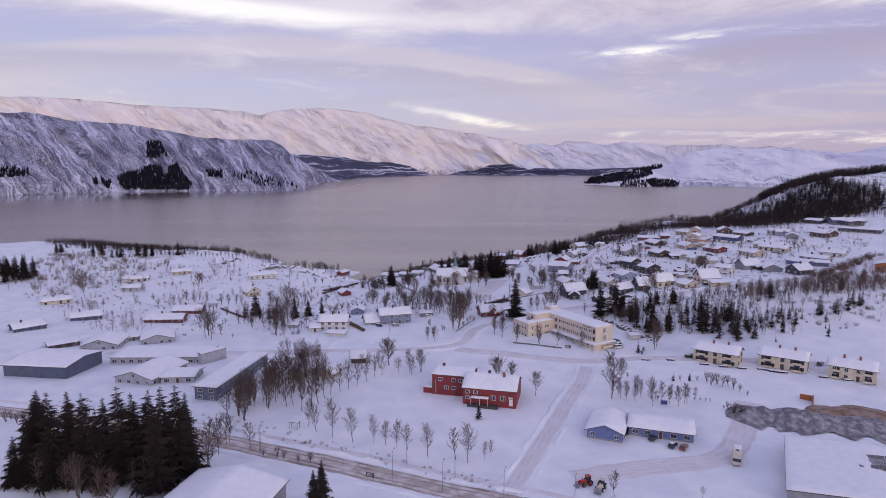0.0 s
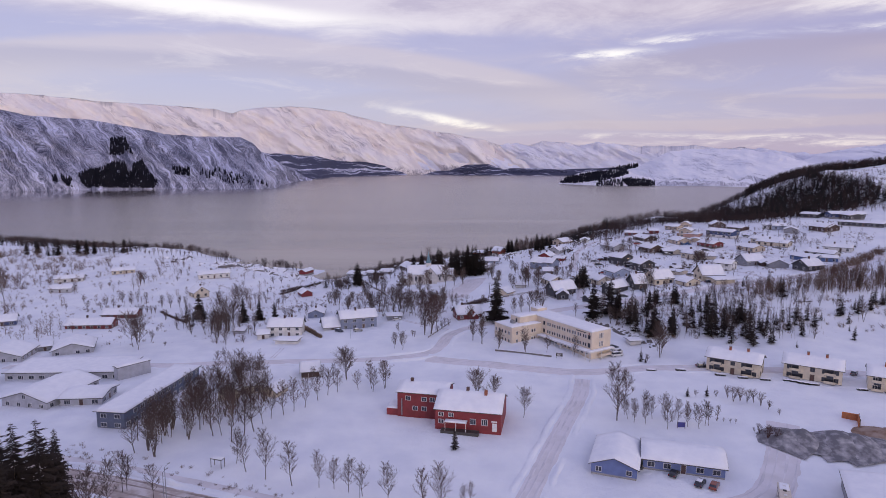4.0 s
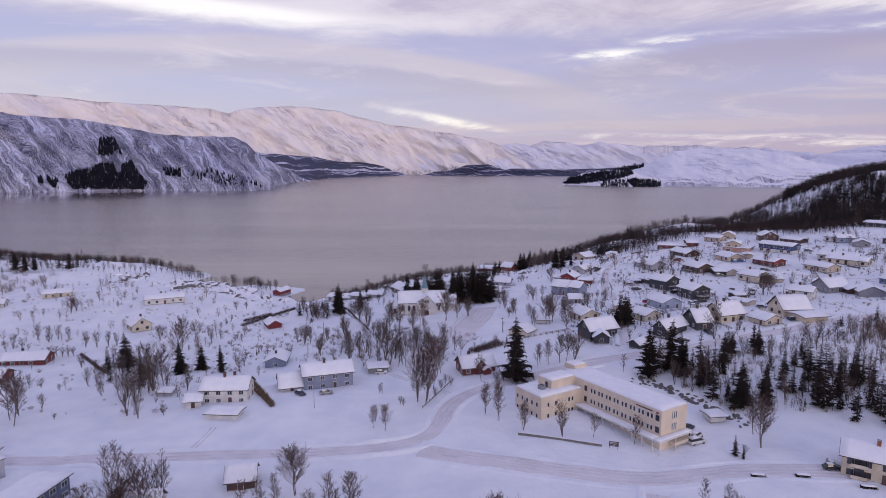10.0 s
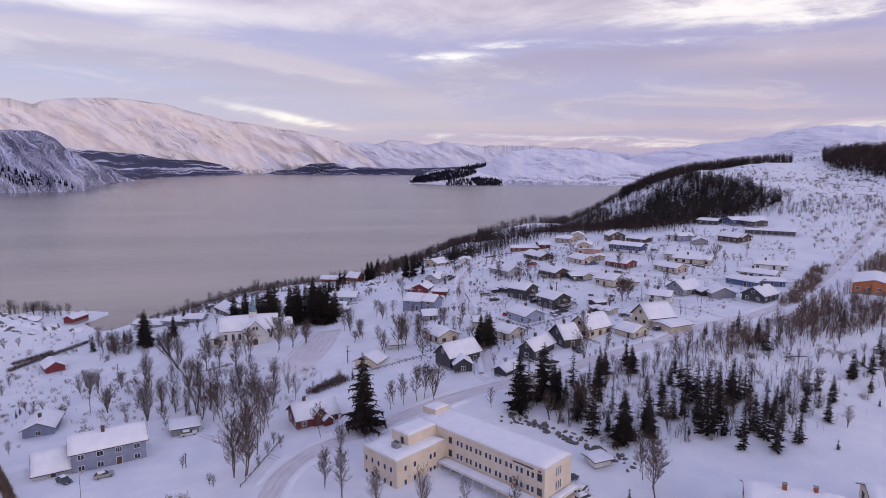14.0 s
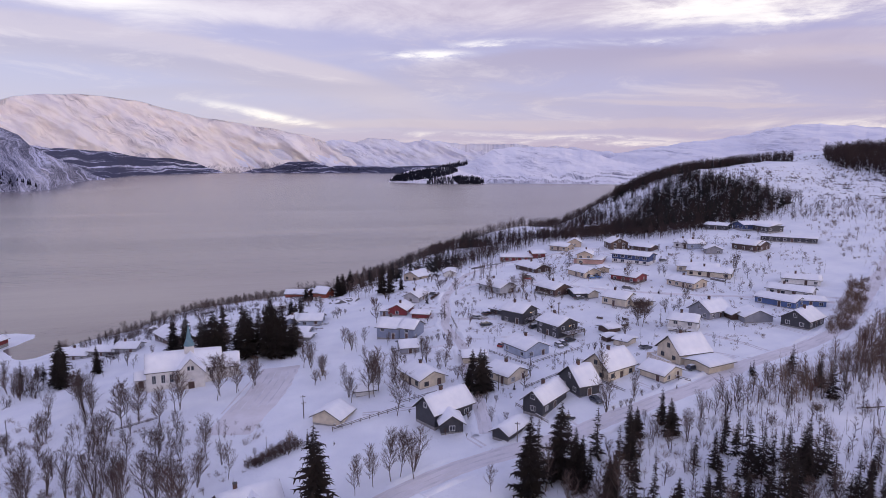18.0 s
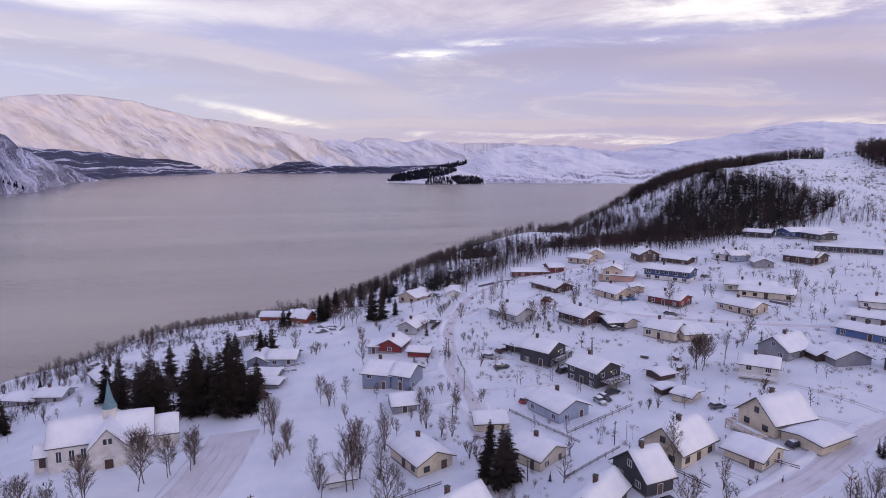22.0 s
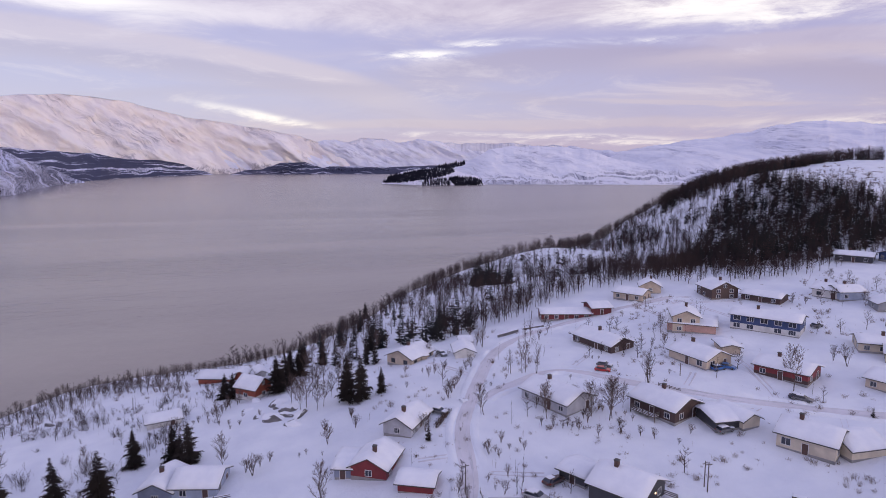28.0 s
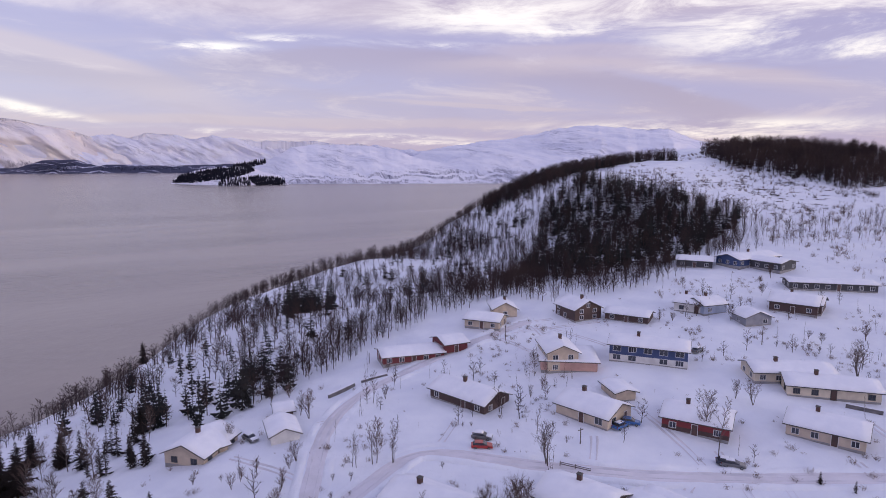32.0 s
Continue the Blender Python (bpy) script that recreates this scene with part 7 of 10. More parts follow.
tree("clump", -141.9, 295.3, 7.1)
tree("clump", -137.6, 295.7, 7.1)
tree("clump", -133.2, 296.1, 7.1)
tree("clump", -130.9, 298.4, 6.0)
tree("clump", -168.3, 291.2, 6.4)
tree("clump", -163.4, 289.5, 5.8)
tree("clump", -168.5, 287.2, 4.6)
tree("clump", -175.4, 286.8, 5.1)
tree("clump", -95.3, 306.0, 6.2)
tree("clump", -98.3, 325.9, 4.0)
tree("clump", -52.0, 288.4, 6.9)
tree("clump", -55.3, 290.3, 6.4)
tree("bush", -147.8, 281.9, 4.2)
tree("bush", -145.7, 282.1, 4.2)
tree("bush", -143.6, 282.2, 3.9)
tree("bush", -141.5, 282.4, 3.9)
tree("bush", -139.4, 282.5, 3.9)
tree("bush", -128.3, 268.1, 5.3)
tree("bush", -122.1, 266.1, 3.7)
tree("bush", -128.1, 244.9, 3.4)
tree("bush", -120.0, 241.2, 2.4)
tree("bush", -227.7, 389.0, 3.2)
tree("bush", -174.7, 341.7, 8.3)
tree("bush", -174.6, 346.3, 6.3)
tree("bush", -180.1, 351.3, 6.4)
tree("bush", -222.3, 398.0, 7.3)
tree("bush", -86.0, 311.0, 2.3)
tree("bush", -55.2, 272.8, 2.2)
tree("bush", -67.2, 282.1, 2.8)
tree("bush", -74.3, 212.5, 3.3)
tree("bush", -81.4, 223.6, 1.7)
tree("bush", -105.0, 213.9, 2.1)
tree("bush", -59.2, 287.7, 1.2)
tree("bush", -160.4, 377.7, 2.3)
tree("clump", -253.9, 446.0, 6.2)
tree("birch", -250.2, 445.4, 8.0)
tree("clump", -246.5, 444.8, 5.1)
tree("bush", -242.8, 444.1, 3.6)
tree("clump", -239.0, 443.3, 6.2)
tree("birch", -235.3, 442.6, 7.9)
tree("clump", -231.6, 441.9, 5.1)
tree("bush", -228.0, 441.3, 3.6)
tree("clump", -224.4, 440.7, 6.1)
tree("birch", -220.8, 440.3, 7.9)
tree("clump", -217.4, 439.9, 5.0)
tree("bush", -214.0, 439.7, 3.6)
tree("clump", -210.7, 439.7, 6.1)
tree("birch", -207.5, 439.9, 7.9)
tree("clump", -204.5, 440.3, 5.0)
tree("bush", -201.5, 440.9, 3.6)
tree("clump", -198.6, 441.8, 6.1)
tree("birch", -195.9, 442.9, 8.0)
tree("clump", -193.3, 444.3, 5.1)
tree("bush", -190.8, 446.1, 3.7)
tree("clump", -188.5, 448.3, 6.2)
tree("birch", -186.3, 450.9, 8.1)
tree("clump", -184.4, 454.1, 5.2)
tree("bush", -182.7, 457.9, 3.8)
tree("clump", -181.2, 462.6, 6.5)
tree("birch", -179.4, 466.4, 8.4)
tree("clump", -176.9, 468.9, 5.4)
tree("bush", -174.6, 471.7, 3.9)
tree("clump", -172.2, 474.7, 6.7)
tree("birch", -169.9, 477.8, 8.7)
tree("clump", -167.5, 480.8, 5.6)
tree("bush", -164.9, 483.5, 4.0)
tree("clump", -118.8, 438.7, 6.1)
tree("birch", -114.6, 435.3, 7.9)
tree("clump", -110.8, 433.6, 5.0)
tree("bush", -107.3, 432.5, 3.6)
tree("clump", -103.9, 431.8, 6.0)
tree("birch", -100.5, 431.4, 7.8)
tree("clump", -55.4, 297.1, 5.8)
tree("clump", -51.7, 294.5, 5.7)
tree("clump", -42.7, 270.8, 7.8)
tree("clump", -43.3, 288.6, 5.3)
tree("clump", -36.1, 288.6, 7.3)
tree("clump", -33.5, 314.4, 9.2)
tree("clump", -30.1, 308.4, 9.6)
tree("clump", -23.4, 260.3, 7.0)
tree("clump", -14.6, 258.3, 10.2)
tree("clump", -4.9, 247.1, 11.5)
tree("clump", 2.0, 253.3, 8.2)
tree("clump", -68.0, 360.3, 7.4)
tree("clump", -61.6, 347.8, 6.4)
tree("clump", -57.8, 341.1, 8.2)
tree("clump", -53.6, 338.3, 6.3)
tree("clump", -34.7, 268.7, 4.9)
tree("clump", -55.0, 278.9, 2.5)
tree("clump", 2.6, 230.1, 3.3)
tree("clump", 4.2, 227.5, 3.6)
tree("clump", -0.5, 219.4, 3.1)
tree("clump", -9.2, 214.2, 2.6)
tree("clump", -15.9, 204.3, 4.7)
tree("clump", -13.5, 204.1, 5.0)
tree("clump", -16.7, 225.1, 3.2)
tree("clump", 13.1, 260.9, 2.3)
tree("clump", 16.7, 261.1, 2.3)
tree("clump", 20.2, 258.5, 3.3)
tree("clump", -39.8, 403.6, 7.5)
tree("clump", -31.8, 423.3, 7.1)
tree("clump", -25.3, 409.3, 7.3)
tree("clump", -20.2, 398.3, 5.9)
tree("clump", -27.9, 293.8, 4.8)
tree("birch", -30.5, 261.7, 10.4)
tree("birch", -19.7, 259.5, 9.3)
tree("birch", -17.4, 264.9, 12.4)
tree("birch", -18.7, 295.7, 7.5)
tree("birch", -15.1, 289.3, 11.0)
tree("birch", -9.9, 286.2, 10.4)
tree("birch", -10.1, 248.5, 11.5)
tree("birch", -12.2, 254.7, 9.1)
tree("birch", -7.7, 253.4, 10.0)
tree("birch", -7.8, 270.9, 6.8)
tree("birch", -3.8, 260.8, 8.4)
tree("birch", -13.8, 266.9, 8.7)
tree("birch", 28.6, 305.4, 6.1)
tree("birch", 31.7, 304.0, 5.5)
tree("birch", 36.5, 277.4, 7.0)
tree("birch", 42.6, 278.7, 10.0)
tree("birch", 47.8, 280.3, 8.1)
tree("birch", 31.5, 237.9, 7.6)
tree("birch", 35.4, 239.3, 7.7)
tree("birch", 41.0, 240.3, 10.2)
tree("birch", 44.1, 281.8, 7.1)
tree("birch", 26.9, 310.3, 6.4)
tree("slim", -6.5, 291.7, 9.5)
tree("slim", -5.3, 216.9, 14.1)
tree("slim", 12.9, 208.1, 6.9)
tree("slim", 17.8, 223.1, 5.5)
tree("slim", 15.9, 201.9, 7.4)
tree("slim", 21.9, 201.7, 5.3)
tree("slim", 43.4, 316.6, 5.8)
tree("birch", -2.7, 216.5, 16.3, RUSTY)
tree("broad", 3.4, 295.2, 12.0)
tree("broad", 8.3, 298.6, 8.7)
tree("broad", 12.5, 299.5, 7.6)
tree("broad", 1.1, 240.3, 12.0)
tree("broad", -1.5, 246.2, 10.5)
tree("old_spruce", -47.8, 344.4, 13.3)
tree("old_spruce", 35.1, 418.8, 7.5)
tree("old_spruce", 37.2, 416.6, 7.8)
tree("old_spruce", 97.0, 550.0, 9.4)
tree("old_spruce", 79.2, 435.4, 7.3)
tree("old_spruce", 63.6, 433.0, 8.1)
tree("old_spruce", 58.4, 441.1, 8.3)
tree("old_spruce", 67.2, 267.8, 12.0)
tree("old_spruce", 65.3, 270.1, 6.0)
tree("old_spruce", 91.2, 235.8, 7.4)
tree("old_spruce", 98.5, 234.1, 8.7)
tree("thin_spruce", 70.3, 239.6, 7.3)
tree("thin_spruce", 76.2, 237.4, 8.9)
tree("birch", 68.4, 297.4, 6.7)
tree("birch", 125.2, 294.3, 5.9)
tree("birch", 64.0, 260.2, 4.4)
tree("clump", 60.8, 295.8, 7.0)
tree("clump", 62.8, 290.6, 5.3)
tree("clump", 64.8, 289.6, 4.9)
tree("clump", 60.3, 298.2, 3.9)
tree("clump", 76.9, 336.2, 3.4)
tree("clump", 77.4, 333.0, 3.4)
tree("clump", 65.0, 253.2, 4.2)
tree("clump", 67.1, 262.4, 3.2)
tree("clump", 61.3, 265.2, 3.2)
tree("clump", 90.3, 246.6, 9.5)
tree("clump", 101.4, 252.4, 5.7)
tree("clump", 58.7, 301.2, 3.2)
tree("clump", 151.8, 310.6, 5.7)
tree("clump", 157.6, 311.0, 4.8)
tree("clump", 54.3, 299.2, 3.1)
tree("clump", 98.9, 248.6, 4.3)
tree("bush", 77.8, 305.8, 2.3)
tree("bush", 84.2, 325.4, 3.9)
tree("bush", 69.2, 312.7, 2.2)
tree("bush", 110.7, 286.8, 2.2)
tree("bush", 60.5, 256.5, 2.2)
tree("bush", 67.8, 251.8, 2.5)
tree("bush", 69.2, 261.2, 2.0)
tree("bush", 63.8, 267.7, 2.8)
tree("bush", 65.3, 279.5, 3.7)
tree("bush", 66.2, 277.7, 3.5)
tree("bush", 65.6, 282.4, 2.2)
tree("bush", 67.9, 284.0, 2.2)
tree("bush", 52.0, 265.8, 2.6)
tree("bush", 50.8, 274.2, 1.8)
tree("bush", 51.6, 271.9, 1.7)
tree("bush", 101.9, 249.8, 1.9)
tree("bush", 94.4, 246.9, 1.9)
tree("bush", 96.1, 247.4, 1.7)
tree("bush", 97.8, 247.9, 1.5)
tree("bush", 92.1, 246.4, 1.5)
tree("bush", 113.4, 265.7, 1.2)
tree("bush", 111.3, 265.5, 1.3)
tree("bush", 105.9, 251.3, 1.6)
tree("bush", 107.8, 251.9, 1.5)
tree("bush", 92.6, 278.3, 1.5)
tree("bush", 94.3, 278.6, 1.5)
tree("bush", 76.9, 323.5, 1.8)
tree("bush", 48.7, 265.0, 1.3)
tree("bush", 57.8, 249.4, 1.1)
tree("bush", 53.8, 252.0, 1.7)
tree("bush", 87.3, 343.5, 2.0)
tree("bush", 92.8, 344.3, 2.1)
tree("bush", 99.8, 351.3, 2.1)
tree("bush", 105.9, 347.0, 2.1)
tree("bush", 104.8, 284.7, 1.2)
tree("bush", 72.5, 265.2, 1.6)
tree("bush", 133.4, 281.5, 1.2)
tree("bush", 104.7, 258.0, 1.3)
tree("broad", 135.9, 302.6, 8.7)
tree("broad", 139.3, 303.8, 7.4)
tree("spruce", 75.8, 265.8, 2.0)
tree("spruce", 76.8, 355.3, 4.2)
tree("spruce", 112.2, 250.7, 1.4)
tree("birch", -33.4, 310.7, 11.7)
tree("birch", -18.7, 288.9, 12.0)
tree("birch", -5.5, 293.8, 11.0)
tree("birch", -38.0, 322.1, 7.8)
tree("old_spruce", -48.4, 348.8, 13.7)
tree("old_spruce", -38.1, 378.8, 5.2)
tree("clump", -22.8, 287.9, 5.8)
tree("clump", -20.3, 285.7, 4.5)
tree("clump", -15.8, 284.9, 4.5)
tree("clump", -10.3, 277.5, 4.3)
tree("clump", -6.0, 275.7, 4.3)
tree("clump", -3.5, 274.5, 5.5)
tree("clump", -25.0, 290.0, 4.6)
tree("clump", -17.0, 281.2, 3.7)
tree("clump", -12.0, 279.2, 3.1)
tree("clump", -29.7, 285.5, 2.5)
tree("clump", 28.7, 309.0, 8.8)
tree("clump", 31.5, 301.2, 6.1)
tree("clump", -49.9, 384.2, 5.2)
tree("clump", -28.6, 349.5, 5.5)
tree("clump", -22.1, 357.7, 3.8)
tree("clump", 12.9, 302.0, 7.8)
tree("clump", -41.5, 360.8, 2.4)
tree("bush", 30.5, 296.6, 3.5, TAN_TWIGS)
tree("bush", 31.9, 297.2, 2.6, TAN_TWIGS)
tree("bush", 29.3, 300.4, 2.3, TAN_TWIGS)
tree("bush", 20.5, 262.9, 3.4, TAN_TWIGS)
tree("spruce", 24.5, 261.4, 3.8)
tree("spruce", 30.0, 258.5, 1.2)
tree("slim", 104.9, 379.6, 6.1)
tree("slim", 110.6, 377.0, 7.9)
tree("slim", 120.6, 402.9, 8.0)
tree("slim", 137.4, 369.5, 6.4)
tree("birch", 108.3, 378.8, 8.6)
tree("birch", 90.6, 360.8, 7.3)
tree("birch", 102.2, 353.7, 8.4)
tree("birch", 113.9, 348.4, 9.3)
tree("birch", 148.9, 379.1, 4.5)
tree("birch", 156.2, 390.2, 6.4)
tree("clump", 106.9, 405.9, 6.8)
tree("clump", 106.4, 408.8, 4.6)
tree("clump", 101.9, 358.6, 3.3)
tree("clump", 90.9, 406.1, 4.5)
tree("clump", 101.9, 350.3, 3.1)
tree("bush", 86.0, 371.8, 3.8)
tree("bush", 87.6, 374.1, 3.6)
tree("bush", 90.2, 378.2, 2.5)
tree("bush", 93.0, 382.8, 2.6)
tree("bush", 95.4, 386.6, 2.7)
tree("bush", 97.3, 388.3, 3.7)
tree("bush", 88.9, 376.1, 3.0)
tree("bush", 91.6, 380.4, 2.8)
tree("bush", 85.5, 386.7, 2.9)
tree("bush", 87.5, 388.1, 2.6)
tree("bush", 90.5, 389.1, 2.7)
tree("bush", 84.9, 390.5, 1.3)
tree("bush", 78.9, 382.8, 1.7)
tree("bush", 80.9, 393.1, 2.0)
tree("bush", 123.7, 403.1, 3.2)
tree("bush", 132.6, 418.0, 2.5)
tree("bush", 109.1, 349.1, 3.7)
tree("bush", 109.2, 351.0, 2.1)
tree("bush", 114.1, 353.2, 2.5)
tree("bush", 118.1, 346.7, 1.4)
tree("bush", 114.3, 345.7, 2.0)
tree("bush", 104.6, 349.3, 2.0)
tree("bush", 106.3, 348.6, 2.0)
tree("bush", 103.3, 348.9, 2.0)
tree("bush", 104.8, 347.9, 1.8)
tree("bush", 97.0, 373.0, 1.5)
tree("bush", 99.7, 378.1, 1.3)
tree("bush", 102.1, 376.2, 1.6)
tree("bush", 100.0, 372.3, 0.9)
tree("bush", 128.1, 380.2, 1.2)
tree("bush", 129.4, 379.3, 1.1)
tree("bush", 139.3, 363.5, 1.5)
tree("bush", 149.1, 384.0, 1.8)
tree("bush", 116.3, 370.1, 1.2)
tree("bush", 75.5, 359.7, 1.0)
tree("bush", 83.8, 355.9, 1.0)
tree("clump", -20.8, 468.4, 4.5)
tree("clump", -17.6, 465.8, 3.6)
tree("clump", -11.9, 460.5, 4.4)
tree("clump", -9.6, 460.3, 3.5)
tree("clump", -6.7, 461.9, 4.3)
tree("clump", -4.5, 461.0, 4.3)
tree("clump", -1.3, 458.9, 4.1)
tree("clump", 1.9, 456.4, 4.7)
tree("clump", 4.1, 456.6, 3.9)
tree("clump", 6.5, 456.4, 4.8)
tree("clump", 9.7, 453.7, 3.9)
tree("clump", 13.0, 450.5, 5.1)
tree("clump", 16.2, 449.2, 5.3)
tree("clump", 20.0, 444.5, 4.2)
tree("clump", -12.3, 442.9, 4.0)
tree("clump", -9.5, 442.6, 3.6)
tree("clump", -6.8, 442.4, 3.2)
tree("clump", 39.1, 411.3, 4.3)
tree("clump", 36.1, 409.4, 3.5)
tree("clump", 33.2, 407.5, 3.1)
tree("bush", 29.6, 399.5, 1.9)
tree("bush", 31.6, 401.5, 2.0)
tree("bush", 32.9, 402.3, 2.3)
tree("bush", 33.7, 403.6, 2.3)
tree("bush", 35.0, 404.8, 2.2)
tree("bush", 35.8, 406.1, 2.7)
tree("bush", 36.8, 407.9, 2.5)
tree("bush", 38.6, 409.6, 2.3)
tree("bush", 32.3, 396.3, 1.6)
tree("bush", 28.6, 398.6, 1.3)
tree("bush", 37.2, 391.5, 1.6)
tree("bush", 34.9, 393.1, 1.3)
tree("bush", 22.6, 421.0, 1.0)
tree("bush", 6.4, 419.3, 1.0)
tree("bush", 3.1, 424.6, 0.9)
tree("bush", 0.7, 420.4, 0.7)
tree("bush", 26.9, 427.1, 1.1)
tree("bush", 28.9, 432.9, 1.2)
tree("bush", 27.0, 436.7, 1.2)
tree("bush", 39.6, 389.8, 1.5)
tree("bush", 40.3, 395.4, 1.4)
tree("bush", 44.4, 392.1, 1.9)
tree("bush", 58.1, 370.6, 2.2)
tree("bush", 64.3, 375.0, 2.0)
tree("bush", 37.5, 388.5, 1.2)
tree("old_spruce", 49.2, 410.9, 11.1)
tree("old_spruce", 53.4, 426.0, 9.5)
tree("old_spruce", 64.1, 388.1, 5.1)
tree("spruce", 15.0, 397.1, 2.8)
tree("birch", 52.0, 395.7, 8.5)
tree("birch", 53.6, 387.7, 8.6)
tree("birch", 55.4, 389.2, 9.4)
tree("birch", 57.2, 396.2, 7.9)
tree("birch", 59.1, 402.2, 7.6)
tree("birch", 61.4, 406.4, 7.8)
tree("birch", 57.4, 384.5, 7.3)
tree("birch", 61.4, 390.5, 7.0)
tree("birch", 63.5, 393.7, 7.9)
tree("birch", 53.2, 398.1, 6.6)
tree("birch", 59.2, 386.0, 6.8)
tree("birch", 57.1, 416.5, 9.0)
tree("birch", 67.3, 399.6, 6.9)
tree("birch", 59.8, 427.3, 8.8)
tree("birch", 64.5, 427.8, 10.5)
tree("birch", 67.9, 416.9, 9.2)
tree("clump", -49.5, 287.0, 7.0)
tree("clump", -37.8, 294.8, 6.7)
tree("clump", -42.0, 267.4, 7.5)
tree("clump", -36.3, 262.2, 4.7)
tree("clump", -28.0, 301.3, 8.2)
tree("clump", -27.4, 262.7, 9.5)
tree("clump", -17.7, 257.4, 10.9)
tree("clump", -30.0, 258.4, 10.3)
tree("clump", -20.8, 282.3, 8.2)
tree("clump", -22.4, 277.2, 8.0)
tree("clump", 17.1, 221.0, 7.1)
tree("clump", 21.6, 196.9, 6.9)
tree("clump", 30.6, 193.7, 9.1)
tree("clump", 1.4, 224.7, 3.6)
tree("clump", -70.6, 262.9, 5.0)
tree("clump", -67.5, 261.3, 6.0)
tree("clump", -58.3, 246.9, 3.7)
tree("clump", -66.4, 252.9, 5.7)
tree("clump", 36.3, 281.1, 7.4)
tree("clump", 43.3, 285.5, 9.5)
tree("clump", 50.7, 290.3, 7.8)
tree("clump", 29.2, 314.6, 7.0)
tree("clump", 43.9, 241.0, 10.3)
tree("bush", -85.3, 307.1, 3.3)
tree("bush", -83.1, 308.2, 3.1)
tree("bush", -58.0, 284.7, 1.5)
tree("bush", -53.9, 271.9, 2.7)
tree("bush", -64.9, 281.4, 2.8)
tree("bush", -61.9, 279.6, 2.8)
tree("bush", -101.6, 359.2, 4.5)
tree("bush", -97.3, 361.6, 3.8)
tree("bush", -98.6, 335.6, 2.1)
tree("bush", -98.3, 341.2, 2.8)
tree("bush", -74.6, 303.5, 1.2)
tree("bush", 28.8, 293.8, 3.9)
tree("bush", -59.3, 341.2, 3.6)
tree("bush", -62.9, 345.9, 5.9)
tree("bush", -56.3, 336.7, 5.7)
tree("bush", -51.5, 334.9, 5.0)
tree("slim", -2.7, 220.4, 14.6)
tree("slim", -1.1, 225.6, 12.4)
tree("spruce", -67.7, 279.7, 2.7)
tree("old_spruce", 62.3, 226.4, 16.5)
tree("old_spruce", 69.8, 229.7, 16.0)
tree("old_spruce", 72.3, 227.1, 11.9)
tree("old_spruce", 81.1, 208.5, 12.7)
tree("old_spruce", 88.7, 210.7, 10.7)
tree("spruce", 75.8, 227.9, 7.5)
tree("spruce", 75.4, 212.4, 13.3)
tree("spruce", 99.3, 238.1, 8.7)
tree("spruce", 105.6, 219.8, 12.0)
tree("spruce", 101.6, 205.7, 17.9)
tree("spruce", 108.4, 219.1, 11.0)
tree("spruce", 108.3, 210.6, 11.5)
tree("spruce", 116.2, 215.4, 10.9)
tree("spruce", 100.9, 214.4, 7.7)
tree("spruce", 95.9, 215.6, 8.7)
tree("spruce", 105.4, 204.7, 7.4)
tree("spruce", 105.8, 198.6, 11.1)
tree("spruce", 113.2, 204.1, 10.2)
tree("spruce", 113.1, 200.7, 11.8)
tree("spruce", 112.3, 195.8, 11.5)
tree("spruce", 120.5, 203.9, 7.5)
tree("spruce", 119.4, 197.3, 8.1)
tree("spruce", 145.7, 241.2, 8.4)
tree("spruce", 134.9, 251.8, 3.6)
tree("spruce", 181.8, 244.9, 8.0)
tree("spruce", 158.4, 218.9, 8.5)
tree("spruce", 165.2, 219.3, 8.1)
tree("spruce", 177.1, 227.3, 8.5)
tree("spruce", 178.9, 225.8, 8.5)
tree("spruce", 150.6, 199.1, 5.7)
tree("spruce", 134.2, 203.4, 7.6)
tree("spruce", 148.4, 215.7, 4.2)
tree("spruce", 126.2, 193.0, 2.9)
tree("spruce", 153.6, 206.6, 2.5)
tree("spruce", 97.4, 206.9, 2.8)
tree("spruce", 79.6, 213.0, 5.6)
tree("spruce", 105.6, 226.7, 7.2)
tree("spruce", 110.3, 231.2, 5.9)
tree("spruce", 121.0, 209.0, 9.6)
tree("spruce", 69.5, 182.9, 2.7)
tree("birch", 56.2, 230.2, 6.0)
tree("birch", 75.0, 217.5, 12.3)
tree("birch", 73.9, 219.5, 9.6)
tree("birch", 66.2, 227.1, 9.9)
tree("birch", 76.2, 188.0, 13.1)
tree("birch", 77.6, 194.4, 10.8)
tree("birch", 97.5, 260.0, 9.6)
tree("birch", 178.7, 239.5, 7.2)
tree("clump", 68.2, 221.1, 7.7)
tree("clump", 69.7, 218.9, 6.7)
tree("clump", 71.6, 216.7, 8.5)
tree("clump", 66.6, 230.8, 6.0)
tree("clump", 94.5, 211.0, 7.5)
tree("clump", 109.0, 213.8, 8.8)
tree("clump", 109.4, 208.6, 7.6)
tree("clump", 116.9, 210.0, 6.8)
tree("clump", 100.7, 231.6, 7.4)
tree("clump", 93.9, 233.6, 6.3)
tree("clump", 109.2, 237.8, 6.6)
tree("clump", 116.0, 240.9, 5.6)
tree("clump", 121.8, 242.1, 6.8)
tree("clump", 127.7, 243.2, 5.8)
tree("clump", 133.7, 244.4, 7.0)
tree("clump", 138.1, 243.2, 7.0)
tree("clump", 141.4, 242.3, 5.8)
tree("clump", 142.3, 237.0, 6.8)
tree("clump", 150.8, 242.4, 7.1)
tree("clump", 154.1, 241.5, 8.2)
tree("clump", 157.4, 240.6, 8.2)
tree("clump", 162.9, 242.2, 9.5)
tree("clump", 167.7, 242.8, 9.6)
